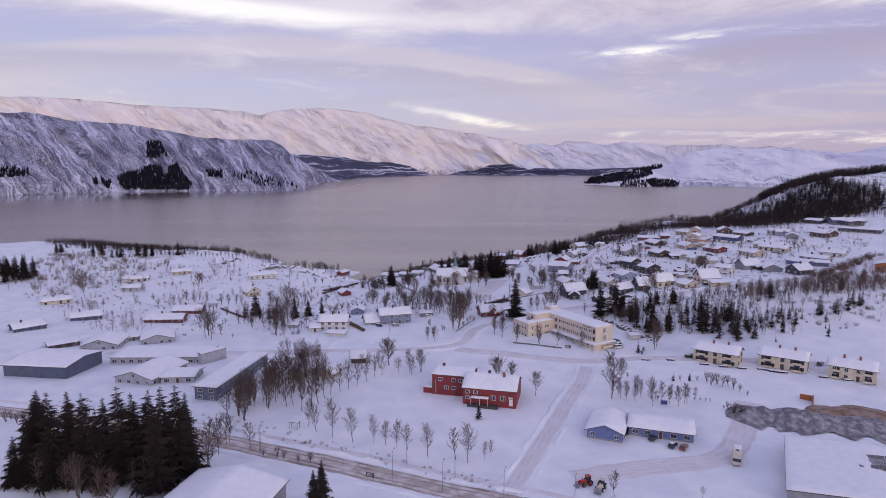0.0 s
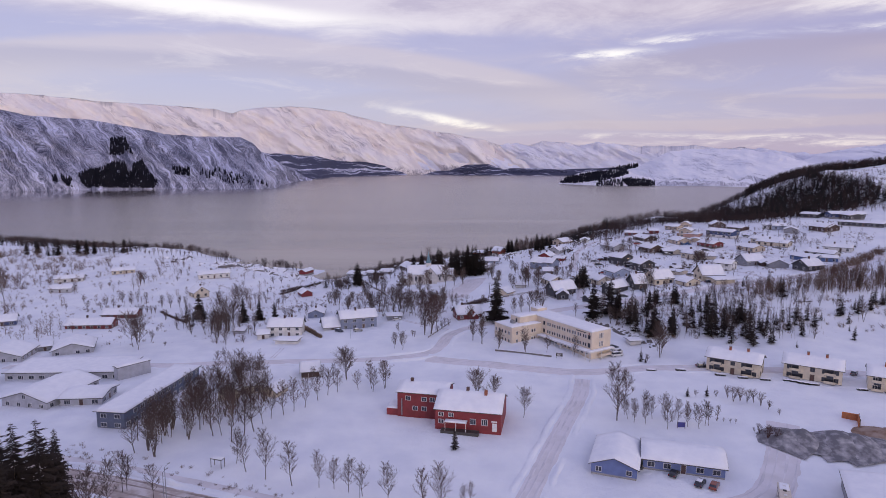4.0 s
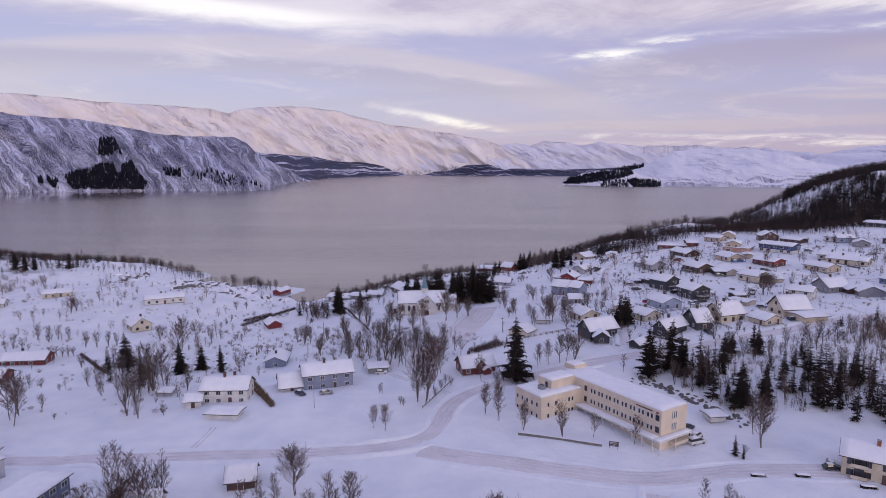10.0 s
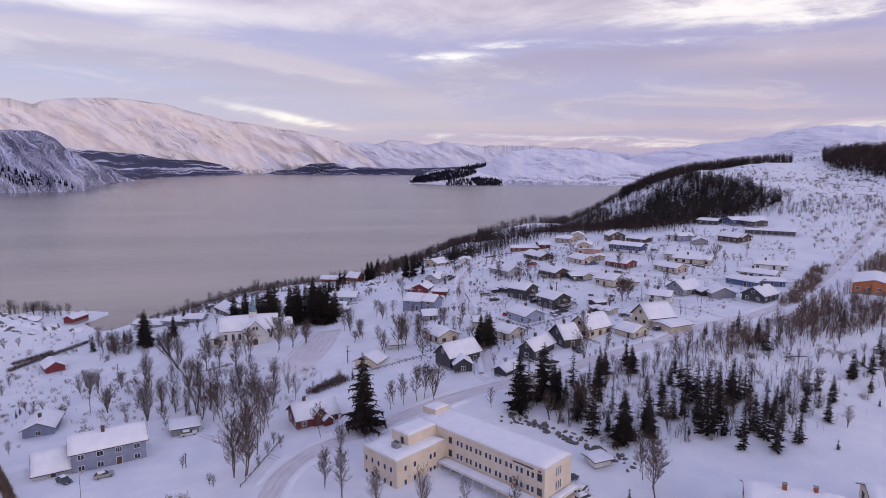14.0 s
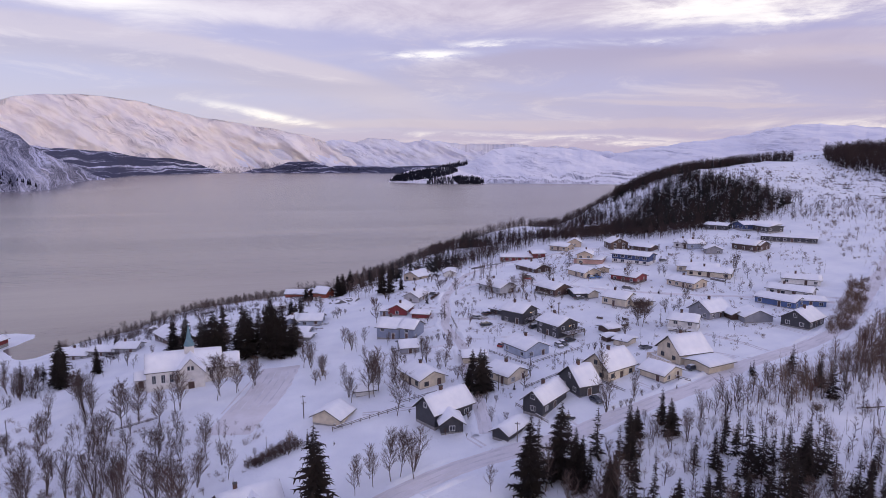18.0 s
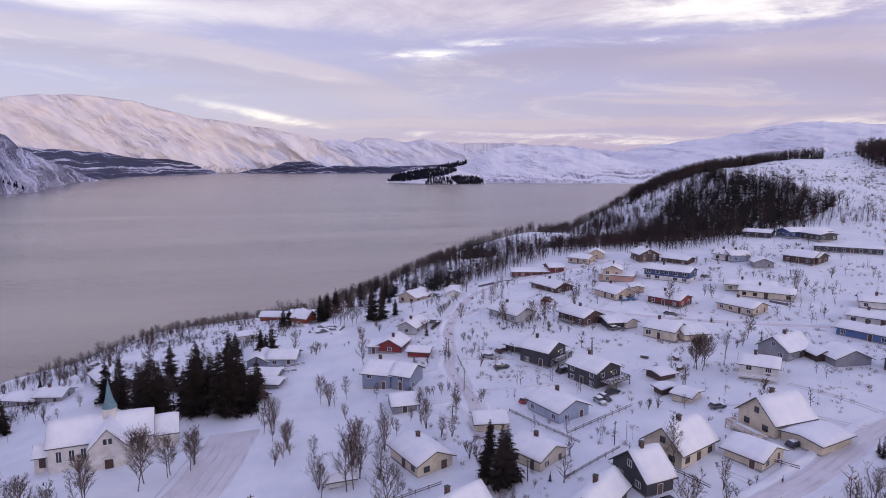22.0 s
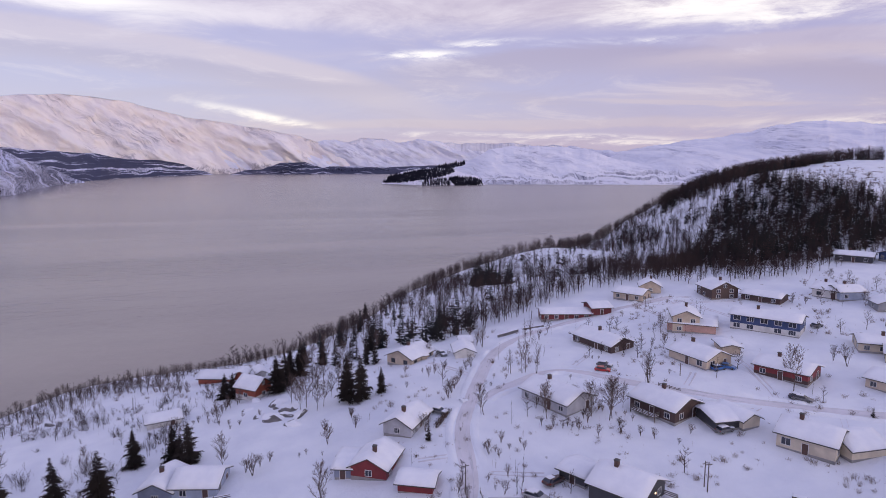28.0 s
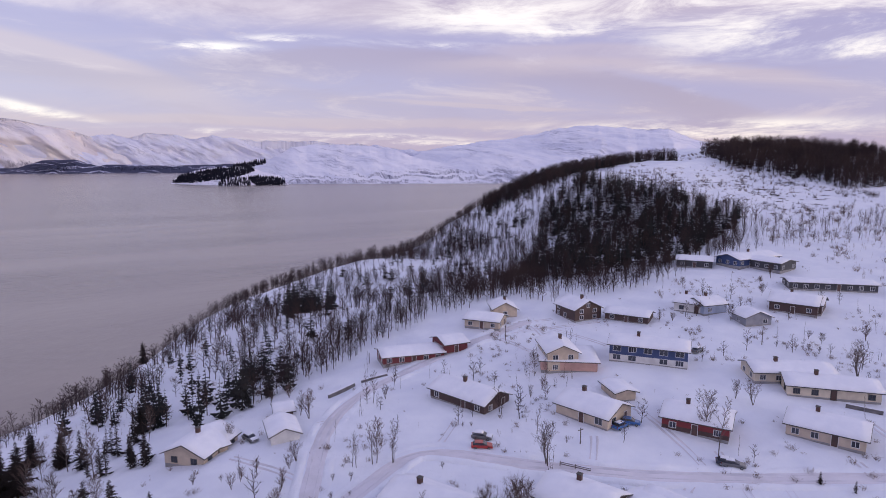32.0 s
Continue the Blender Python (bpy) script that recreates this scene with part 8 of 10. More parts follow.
tree("clump", 172.6, 243.5, 10.9)
tree("clump", 176.3, 242.8, 9.7)
tree("clump", 191.3, 246.0, 7.5)
tree("clump", 198.8, 247.2, 7.6)
tree("clump", 204.8, 247.0, 6.4)
tree("clump", 208.4, 247.5, 6.4)
tree("clump", 152.0, 234.5, 5.7)
tree("clump", 160.3, 234.9, 5.8)
tree("clump", 133.2, 236.9, 4.5)
tree("clump", 136.6, 200.3, 5.7)
tree("clump", 163.1, 213.2, 9.4)
tree("clump", 154.7, 227.5, 4.4)
tree("clump", 149.3, 228.7, 4.4)
tree("clump", 95.8, 231.0, 4.2)
tree("clump", 98.8, 226.6, 4.1)
tree("clump", 104.7, 232.5, 4.3)
tree("old_spruce", -10.4, 348.9, 15.0)
tree("old_spruce", -15.1, 356.5, 12.8)
tree("old_spruce", 0.3, 335.5, 18.0)
tree("old_spruce", 10.2, 331.8, 18.0)
tree("old_spruce", 1.7, 356.8, 14.9)
tree("old_spruce", 8.3, 363.3, 12.6)
tree("old_spruce", 16.8, 328.4, 18.0)
tree("old_spruce", 17.3, 353.9, 15.8)
tree("old_spruce", 19.0, 325.8, 18.0)
tree("old_spruce", 14.0, 334.5, 15.7)
tree("old_spruce", 21.4, 327.4, 17.9)
tree("old_spruce", 26.6, 378.1, 8.0)
tree("old_spruce", 29.9, 374.1, 9.4)
tree("old_spruce", 28.0, 376.1, 6.8)
tree("old_spruce", 51.4, 416.4, 10.6)
tree("old_spruce", 55.9, 423.3, 11.4)
tree("old_spruce", 18.7, 379.1, 8.5)
tree("old_spruce", 64.8, 384.4, 12.5)
tree("old_spruce", 67.8, 383.3, 11.4)
tree("old_spruce", 72.9, 384.4, 6.6)
tree("old_spruce", 7.1, 338.2, 12.2)
tree("old_spruce", 23.8, 329.0, 10.3)
tree("birch", -7.2, 376.6, 14.2)
tree("birch", 8.4, 382.8, 6.0)
tree("birch", 27.5, 321.3, 8.4)
tree("birch", 37.1, 365.7, 8.6)
tree("birch", 54.1, 339.4, 10.4)
tree("birch", 3.0, 343.7, 9.4)
tree("birch", 4.5, 339.6, 9.2)
tree("birch", -8.1, 347.7, 6.4)
tree("birch", -12.3, 350.8, 5.2)
tree("clump", 42.5, 320.3, 6.5)
tree("clump", -6.3, 345.9, 4.3)
tree("clump", 62.0, 306.3, 4.4)
tree("clump", 63.0, 304.0, 4.0)
tree("clump", 53.4, 308.3, 2.7)
tree("clump", 67.6, 333.9, 2.9)
tree("clump", 71.3, 334.0, 2.5)
tree("clump", 50.7, 309.6, 0.7)
tree("clump", 34.6, 395.9, 4.5)
tree("bush", 57.7, 364.8, 3.9)
tree("bush", 64.2, 368.7, 3.0)
tree("bush", 42.7, 360.2, 4.2)
tree("bush", 41.5, 362.4, 2.8)
tree("bush", 44.2, 363.0, 2.9)
tree("bush", 46.1, 364.2, 2.1)
tree("bush", 62.1, 334.9, 1.7)
tree("bush", 64.2, 333.3, 2.1)
tree("bush", 60.1, 336.9, 1.5)
tree("bush", 51.1, 338.3, 1.2)
tree("bush", 56.2, 360.4, 1.0)
tree("bush", 51.8, 362.4, 1.0)
tree("bush", 53.2, 362.7, 1.4)
tree("bush", 63.7, 312.7, 2.8)
tree("bush", 65.6, 313.3, 2.2)
tree("bush", 62.4, 314.7, 1.8)
tree("bush", 67.3, 313.2, 2.2)
tree("bush", 36.8, 371.7, 2.0)
tree("bush", -1.3, 432.3, 2.5)
tree("bush", -36.0, 416.1, 2.3)
tree("bush", -23.3, 398.9, 3.2)
tree("clump", -32.0, 465.4, 4.2)
tree("bush", -28.2, 465.9, 3.1)
tree("clump", -24.7, 468.2, 5.2)
tree("bush", -23.0, 469.5, 3.2)
tree("clump", -21.3, 471.1, 4.4)
tree("clump", -19.1, 470.4, 5.2)
tree("bush", -16.6, 468.4, 3.2)
tree("clump", -14.2, 466.3, 4.3)
tree("clump", -11.7, 464.1, 5.1)
tree("bush", -9.3, 462.0, 3.1)
tree("clump", -4.6, 457.6, 5.0)
tree("bush", -2.2, 455.5, 3.1)
tree("clump", 0.2, 452.7, 4.1)
tree("clump", 2.5, 450.3, 4.9)
tree("bush", 4.7, 448.1, 3.0)
tree("clump", 6.9, 446.1, 4.1)
tree("clump", 9.1, 444.4, 4.8)
tree("bush", 11.2, 443.0, 3.0)
tree("clump", 13.3, 441.4, 4.0)
tree("clump", 15.4, 439.0, 4.8)
tree("bush", 17.5, 437.0, 2.9)
tree("clump", 19.6, 435.1, 3.9)
tree("clump", 21.6, 433.4, 4.7)
tree("bush", 23.6, 431.7, 2.9)
tree("birch", 69.4, 301.2, 7.2)
tree("birch", 162.4, 314.8, 8.2)
tree("birch", 162.0, 350.8, 9.5)
tree("birch", 102.6, 356.4, 6.0)
tree("birch", 119.2, 352.2, 6.0)
tree("clump", 131.4, 360.8, 7.4)
tree("clump", 211.4, 345.4, 8.8)
tree("clump", 181.0, 355.8, 4.4)
tree("clump", 181.3, 352.3, 5.7)
tree("bush", 76.5, 304.0, 3.4)
tree("bush", 108.5, 343.9, 2.4)
tree("bush", 113.2, 343.3, 2.8)
tree("bush", 116.1, 341.0, 2.3)
tree("bush", 118.0, 339.2, 2.3)
tree("bush", 93.1, 346.8, 1.4)
tree("bush", 90.3, 345.7, 1.3)
tree("bush", 87.5, 345.8, 1.5)
tree("bush", 86.0, 345.4, 1.1)
tree("bush", 121.1, 335.9, 1.4)
tree("bush", 125.8, 338.5, 2.1)
tree("bush", 134.2, 346.4, 2.0)
tree("bush", 147.4, 382.0, 1.8)
tree("bush", 152.6, 383.9, 2.7)
tree("bush", 128.7, 300.7, 2.2)
tree("bush", 131.3, 305.5, 1.6)
tree("bush", 132.6, 303.9, 1.4)
tree("bush", 109.5, 285.3, 2.5)
tree("bush", 111.5, 285.1, 2.2)
tree("bush", 108.5, 287.1, 1.9)
tree("bush", 124.5, 284.4, 0.9)
tree("bush", 126.2, 282.9, 1.0)
tree("bush", 126.3, 281.4, 1.0)
tree("bush", 139.6, 283.7, 2.7)
tree("bush", 206.4, 342.3, 1.6)
tree("bush", 215.7, 363.0, 1.8)
tree("bush", 217.0, 361.5, 1.8)
tree("bush", 219.0, 359.3, 1.8)
tree("bush", 215.3, 365.4, 1.5)
tree("bush", 219.4, 357.1, 1.8)
tree("bush", 109.1, 422.9, 3.4)
tree("bush", 105.0, 423.4, 3.4)
tree("bush", 71.5, 313.6, 2.2)
tree("bush", 75.1, 321.2, 0.9)
tree("bush", 119.7, 436.7, 2.9)
tree("bush", 155.1, 310.4, 2.1)
tree("spruce", 162.4, 309.1, 5.0)
tree("spruce", 166.0, 326.7, 2.3)
tree("spruce", 163.6, 330.9, 2.7)
tree("bush", 81.8, 127.9, 4.0, RUSTY)
tree("bush", 83.7, 127.3, 3.6, RUSTY)
tree("bush", 81.7, 131.6, 2.7, RUSTY)
tree("bush", 83.8, 130.6, 2.7, RUSTY)
tree("bush", 85.6, 128.7, 2.5, RUSTY)
tree("bush", 80.8, 132.6, 1.4, RUSTY)
tree("bush", 83.6, 150.0, 4.5)
tree("bush", 85.5, 150.0, 4.0)
tree("bush", 86.9, 148.8, 4.0)
tree("bush", 88.8, 148.8, 3.8)
tree("bush", 89.7, 146.6, 3.9)
tree("bush", 90.6, 144.4, 2.9)
tree("bush", 92.0, 141.2, 1.9)
tree("bush", 83.0, 152.3, 3.5)
tree("bush", 74.4, 153.6, 2.0)
tree("bush", 80.0, 153.0, 2.0)
tree("bush", 73.8, 138.5, 1.3)
tree("bush", 75.4, 138.1, 1.3)
tree("bush", 77.0, 137.7, 1.3)
tree("bush", 78.3, 137.4, 1.3)
tree("bush", 69.7, 148.0, 1.5)
tree("bush", 71.2, 146.9, 1.5)
tree("bush", 62.2, 138.9, 1.9)
tree("bush", 56.9, 156.9, 2.1)
tree("bush", 70.7, 184.5, 2.5)
tree("birch", 48.0, 140.2, 15.7)
tree("birch", 56.8, 162.2, 5.8)
tree("birch", 50.8, 141.2, 5.8)
tree("birch", 51.9, 139.1, 5.7)
tree("birch", 54.8, 138.1, 6.2)
tree("birch", 59.3, 135.1, 8.4)
tree("birch", 65.8, 138.8, 5.2)
tree("birch", 67.6, 134.8, 6.5)
tree("birch", 70.0, 136.7, 7.0)
tree("birch", 57.4, 141.0, 6.7)
tree("birch", 35.1, 84.2, 6.8)
tree("birch", 56.1, 84.3, 2.9)
tree("birch", 77.5, 190.8, 10.5)
tree("birch", -63.9, 87.7, 15.2)
tree("birch", -65.1, 104.2, 8.6)
tree("birch", -58.2, 101.3, 8.1)
tree("birch", -98.6, 85.6, 7.8)
tree("birch", -86.0, 77.5, 10.5)
tree("birch", -90.1, 79.9, 7.1)
tree("birch", -85.7, 85.6, 7.4)
tree("bush", -136.3, 115.1, 4.0)
tree("bush", -132.2, 114.2, 3.5)
tree("bush", -135.3, 116.1, 3.1)
tree("bush", -131.6, 116.3, 3.5)
tree("bush", -49.9, 96.9, 3.2)
tree("bush", -47.9, 96.3, 2.8)
tree("bush", -53.4, 97.0, 2.2)
tree("bush", -40.3, 94.5, 3.1)
tree("bush", -43.8, 95.0, 2.0)
tree("bush", -74.2, 78.2, 2.8)
tree("old_spruce", -32.1, 72.4, 12.8)
tree("old_spruce", -34.3, 72.3, 10.1)
tree("old_spruce", -120.3, 106.8, 13.8)
tree("old_spruce", -106.7, 79.0, 12.8)
tree("old_spruce", -300.1, 335.2, 18.0)
tree("old_spruce", -298.0, 341.7, 18.0)
tree("old_spruce", -295.3, 346.5, 18.0)
tree("old_spruce", -295.8, 356.2, 14.9)
tree("old_spruce", -300.3, 433.4, 10.6)
tree("old_spruce", -299.1, 443.4, 10.4)
tree("broad", -257.0, 338.4, 13.2)
tree("broad", -228.2, 303.5, 16.6)
tree("broad", -303.3, 395.1, 10.7)

# ---------------------------------------------------------------- kinds of small things
def at(x, y, dz=0.0):
    """The height of the snow at a place."""
    return float(land(np.float64(x), np.float64(y))) + dz


PAINTS = {k: material(k + "_car_paint", c, 0.3, [v * 0.8 for v in c], 2.0, 4, coat=0.5) for k, c in {
    "silver": (0.36, 0.37, 0.39), "grey": (0.15, 0.155, 0.165), "black": (0.018, 0.018, 0.02), "navy": (0.02, 0.027, 0.05), "brown": (0.075, 0.035, 0.03),
    "red": (0.42, 0.03, 0.025), "rust": (0.25, 0.06, 0.035), "blue": (0.04, 0.15, 0.42), "white": (0.72, 0.72, 0.73)}.items()}
TYRE = material("tyre_rubber", (0.02, 0.02, 0.021), 0.85, (0.04, 0.04, 0.042), 5.0, 4)
LAMP_GLASS = material("headlight_glass", (0.55, 0.56, 0.58), 0.15, (0.42, 0.43, 0.45), 4.0, 3)
RED_GLASS = material("tail_light_glass", (0.32, 0.02, 0.02), 0.2, (0.25, 0.02, 0.02), 4.0, 3)
GREY_WOOD = material("weathered_wood", (0.17, 0.145, 0.135), 0.9, (0.10, 0.085, 0.08), 2.0, 6, stretch=(4, 4, 0.6))
STONE = material("grey_rock", (0.10, 0.095, 0.10), 0.9, (0.20, 0.19, 0.195), 0.9, 8, bump=0.6, bump_scale=2.5)
GRAVEL = material("grey_gravel", (0.17, 0.17, 0.195), 0.95, (0.50, 0.49, 0.53), 0.5, 9, lo=0.42, hi=0.72, bump=0.8, bump_scale=4)
SOIL = material("brown_soil", (0.20, 0.115, 0.075), 0.95, (0.36, 0.28, 0.24), 0.4, 9, bump=0.8, bump_scale=3)
ORANGE = material("orange_boards", (0.50, 0.18, 0.07), 0.7, (0.36, 0.13, 0.06), 1.5, 5)
CREAM_PAINT = material("cream_camper_paint", (0.66, 0.60, 0.52), 0.4, (0.56, 0.50, 0.43), 1.0, 5)
SIGN_BLUE = material("blue_panel", (0.06, 0.06, 0.28), 0.5, (0.045, 0.045, 0.2), 1.0, 4)
TRACTOR_RED = material("tractor_red", (0.45, 0.05, 0.03), 0.45, (0.30, 0.04, 0.03), 2.0, 5)


def extrude(profile, w, top=1.0, bevel=0.05):
    """A side profile (x, z) made w wide; the points above the waist are drawn in by top."""
    zm = min(p[1] for p in profile) + 0.02
    n = len(profile)
    v = [(x, sgn * w / 2 * (1.0 if z <= zm else top), z) for sgn in (-1, 1) for x, z in profile]
    f = [tuple(range(n)), tuple(range(2 * n - 1, n - 1, -1))] + [(i, (i + 1) % n, n + (i + 1) % n, n + i) for i in range(n)]
    bm = solid(v, f)
    bmesh.ops.bevel(bm, geom=bm.edges[:], offset=bevel, segments=1, affect="EDGES")
    return bm


def disc(r, w, n=12):
    """A short drum lying across, its axle along y."""
    v = [(r * math.cos(2 * math.pi * i / n), y, r * math.sin(2 * math.pi * i / n)) for y in (-w / 2, w / 2) for i in range(n)]
    return solid(v, [tuple(range(n)), tuple(range(2 * n - 1, n - 1, -1))] + [(i, (i + 1) % n, n + (i + 1) % n, n + i) for i in range(n)])


CAR_WORDS = {"silver": "silver", "grey": "dark grey", "black": "black", "navy": "dark blue", "brown": "dark brown", "red": "bright red", "rust": "rusty red", "blue": "bright blue", "white": "white"}


def car(x, y, yaw, colour, snowy=False, kind="car"):
    """A parked car, or a van, with snow on it or swept clear."""
    rng = random.Random(int(x * 5 + y * 3))
    van = kind == "van"
    root = tagged(new("van" if van else "car"), "%s %s %s" % (CAR_WORDS[colour], "van" if van else "car", "buried under thick snow" if snowy else "parked on packed snow with a thin snow cover"), "van" if van else "car", "parked cars")
    root.matrix_world = pose(x, y, at(x, y, 0.04), 0, 0, yaw)
    paint_mat = PAINTS[colour]
    L, W = (4.5, 1.75) if van else (3.9, 1.6)
    if van:
        side = [(-2.22, 0.28), (-2.25, 1.0), (1.35, 1.05), (2.1, 0.92), (2.25, 0.6), (2.22, 0.28)]
        glass = [(-2.18, 0.99), (-2.05, 1.62), (0.55, 1.64), (1.45, 0.99)]
        lid = [(-2.1, 1.60), (-2.0, 1.75), (0.4, 1.75), (0.6, 1.60)]
    else:
        side = [(-1.92, 0.26), (-1.95, 0.62), (-1.85, 0.80), (0.95, 0.84), (1.72, 0.70), (1.93, 0.52), (1.92, 0.26)]
        glass = [(-1.68, 0.80), (-1.25, 1.22), (0.15, 1.24), (0.98, 0.80)]
        lid = [(-1.34, 1.19), (-1.2, 1.29), (0.1, 1.30), (0.27, 1.19)]
    tag = "%s|%s" % (kind, colour)
    one = Matrix()
    piece("body", "body|" + tag, lambda: extrude(side, W, 1.0, 0.07), paint_mat, root, one)
    piece("cabin", "cabin|" + kind, lambda: extrude(glass, W * 0.95, 0.86, 0.03), GLASS, root, one)
    piece("roof", "car_roof|" + tag, lambda: extrude(lid, W * 0.84, 0.94, 0.03), paint_mat, root, one)
    for sx in (-1, 1):
        for sy in (-1, 1):
            wl_ = piece("wheel", "wheel|" + kind, lambda: disc(0.29, 0.2), TYRE, root, pose(sx * L * 0.31, sy * (W / 2 - 0.08), 0.28))
            piece("rim", "rim|", lambda: disc(0.17, 0.215, 8), METAL, wl_, Matrix())
    for sy in (-1, 1):
        piece("headlight", "headlight|", lambda: box(-0.06, 0.06, -0.2, 0.2, -0.07, 0.07, 0.02), LAMP_GLASS, root, pose(L / 2 - 0.06, sy * W * 0.34, 0.60))
        piece("tail_light", "tail_light|", lambda: box(-0.05, 0.05, -0.12, 0.12, -0.09, 0.09, 0.02), RED_GLASS, root, pose(-L / 2 + 0.03, sy * W * 0.38, 0.66))
    if snowy:
        s = part("snow_cover", snow_roof_mesh(L * 0.42, W * 0.8, 0, 0.0, 0.28, int(abs(x)) % 40, True), ROOF_SNOW, root)
        s.location = (-0.55, 0, (1.62 if van else 1.18))
        s = part("snow_cover", snow_roof_mesh(1.1, W * 0.86, 0, 0.0, 0.18, int(abs(y)) % 40, True), ROOF_SNOW, root)
        s.location = (1.35, 0, 0.68 if not van else 0.92)
    elif rng.random() < 0.6:
        s = part("snow_cover", snow_roof_mesh(L * 0.36, W * 0.72, 0, 0.0, 0.06, int(abs(x)) % 40, True), ROOF_SNOW, root)
        s.location = (-0.55, 0, (1.68 if van else 1.22))
    return root


def camper(tail, nose):
    """A cream motor home, its snow swept off in patches."""
    (x0, y0), (x1, y1) = tail, nose
    yaw = math.degrees(math.atan2(y0 - y1, x0 - x1))
    x, y = (x0 + x1) / 2, (y0 + y1) / 2
    root = tagged(new("motor_home"), "cream motor home parked beside the driven yard", "motor home")
    root.matrix_world = pose(x, y, at(x, y, 0.05), 0, 0, yaw)
    part("body", extrude([(-4.2, 0.45), (-4.25, 2.7), (3.3, 2.8), (3.7, 2.4), (3.9, 1.1), (3.9, 0.45)], 2.3, 0.97, 0.12), CREAM_PAINT, root)
    part("windscreen", box(3.62, 3.86, -1.0, 1.0, 1.25, 2.2, 0.04), GLASS, root)
    for sy in (-1, 1):
        for k in range(3):
            part("side_window", box(-2.8 + 2.1 * k, -1.6 + 2.1 * k, sy * 1.15 - 0.03, sy * 1.15 + 0.03, 1.5, 2.1), GLASS, root)
        for sx in (-2.4, 2.5):
            w = part("wheel", disc(0.42, 0.26), TYRE, root)
            w.location = (sx, sy * 1.0, 0.42)
            part("rim", disc(0.22, 0.28, 8), METAL, w)
        h = part("headlight", box(-0.05, 0.05, -0.2, 0.2, -0.1, 0.1, 0.02), LAMP_GLASS, root)
        h.location = (3.9, sy * 0.8, 0.85)
    for k in range(3):
        part("roof_hatch", box(-2.6 + 2 * k, -2.0 + 2 * k, -0.3, 0.3, 2.74, 2.92, 0.04), BLACK if k == 1 else TRIM, root)
    s = part("snow_cover", snow_roof_mesh(3.2, 1.9, 0, 0, 0.12, 5, True), ROOF_SNOW, root)
    s.location = (-2.2, 0, 2.68)


def tractor(x, y, colour):
    """A small loader tractor with a bucket."""
    mat = TRACTOR_RED if colour == "red" else CREAM_PAINT
    root = tagged(new("tractor"), "%s loader tractor standing by the road in snow" % ("red" if colour == "red" else "cream and white"), "tractor", "tractors by the road")
    root.matrix_world = pose(x, y, at(x, y, 0.05), 0, 0, 205 if colour == "red" else 240)
    part("hood", box(0.0, 1.7, -0.45, 0.45, 0.7, 1.45, 0.08), mat, root)
    cab = part("cab", extrude([(-1.1, 0.8), (-1.0, 2.3), (0.0, 2.3), (0.15, 0.8)], 1.2, 0.9, 0.05), GLASS, root)
    part("cab_roof", box(-1.15, 0.15, -0.65, 0.65, 2.3, 2.42, 0.04), mat, cab)
    for sx, r in ((-0.7, 0.72), (1.2, 0.5)):
        for sy in (-1, 1):
            w = part("wheel", disc(r, 0.4), TYRE, root)
            w.location = (sx, sy * 0.8, r)
            part("rim", disc(r * 0.55, 0.43, 8), mat, w)
    for sy in (-1, 1):
        part("loader_arm", box(0.2, 2.6, sy * 0.55 - 0.07, sy * 0.55 + 0.07, 0.95, 1.12), mat, root)
    part("bucket", extrude([(2.5, 0.15), (2.45, 0.95), (2.62, 0.95), (2.75, 0.3), (3.3, 0.15)], 1.8, 1.0, 0.02), METAL, root)
    part("exhaust", box(0.9, 1.0, -0.4, -0.3, 1.45, 2.2), BLACK, root)


def utility_pole(x, y, h=7.5):
    """A tarred wooden pole with a cross-arm and insulators."""
    h = max(3.0, min(h, 9.0))
    root = tagged(new("utility_pole"), "weathered wooden utility pole in the snow", "pole", "poles of the village")
    root.matrix_world = pose(x, y, at(x, y, -0.1), 0, 0, (x * 37) % 180)
    t = Heap()
    t.tube((0, 0, 0), (0, 0, h), 0.11, 0.08, 7)
    p = new("pole", t.mesh("pole", GREY_WOOD))
    p.parent = root
    arm = part("cross_arm", box(-0.6, 0.6, -0.05, 0.05, h - 0.45, h - 0.35), GREY_WOOD, root)
    for k in (-0.5, 0, 0.5):
        part("insulator", box(k - 0.04, k + 0.04, -0.04, 0.04, h - 0.35, h - 0.2), TRIM, arm)


def pole(x, y, h=2.5):
    root = tagged(new("marker_pole"), "thin wooden marker pole in the snow", "pole", "poles of the village")
    root.matrix_world = pose(x, y, at(x, y, -0.1))
    part("shaft", box(-0.05, 0.05, -0.05, 0.05, 0, max(1.5, h)), GREY_WOOD, root)
    part("reflector", box(-0.06, 0.06, -0.06, 0.06, max(1.5, h) - 0.3, max(1.5, h) - 0.12), ORANGE, root)


def lamp_post(x, y, h=7.0):
    """A grey street lamp leaning its head over the road."""
    h = max(5.0, min(h, 8.0))
    root = tagged(new("street_lamp"), "slim grey steel street lamp beside the road", "street lamp", "street lamps")
    root.matrix_world = pose(x, y, at(x, y, -0.1), 0, 0, 70)
    t = Heap()
    t.tube((0, 0, 0), (0, 0, h), 0.09, 0.05, 8)
    p = new("post", t.mesh("post", METAL))
    p.parent = root
    a = Heap()
    a.tube((0, 0, h - 0.02), (0.9, 0, h + 0.25), 0.045, 0.035, 6)
    q = new("arm", a.mesh("arm", METAL))
    q.parent = root
    hd = part("lamp_head", box(0.8, 1.45, -0.12, 0.12, h + 0.18, h + 0.32, 0.04), METAL, root)
    part("lens", box(0.95, 1.4, -0.09, 0.09, h + 0.15, h + 0.18), LAMP_GLASS, hd)


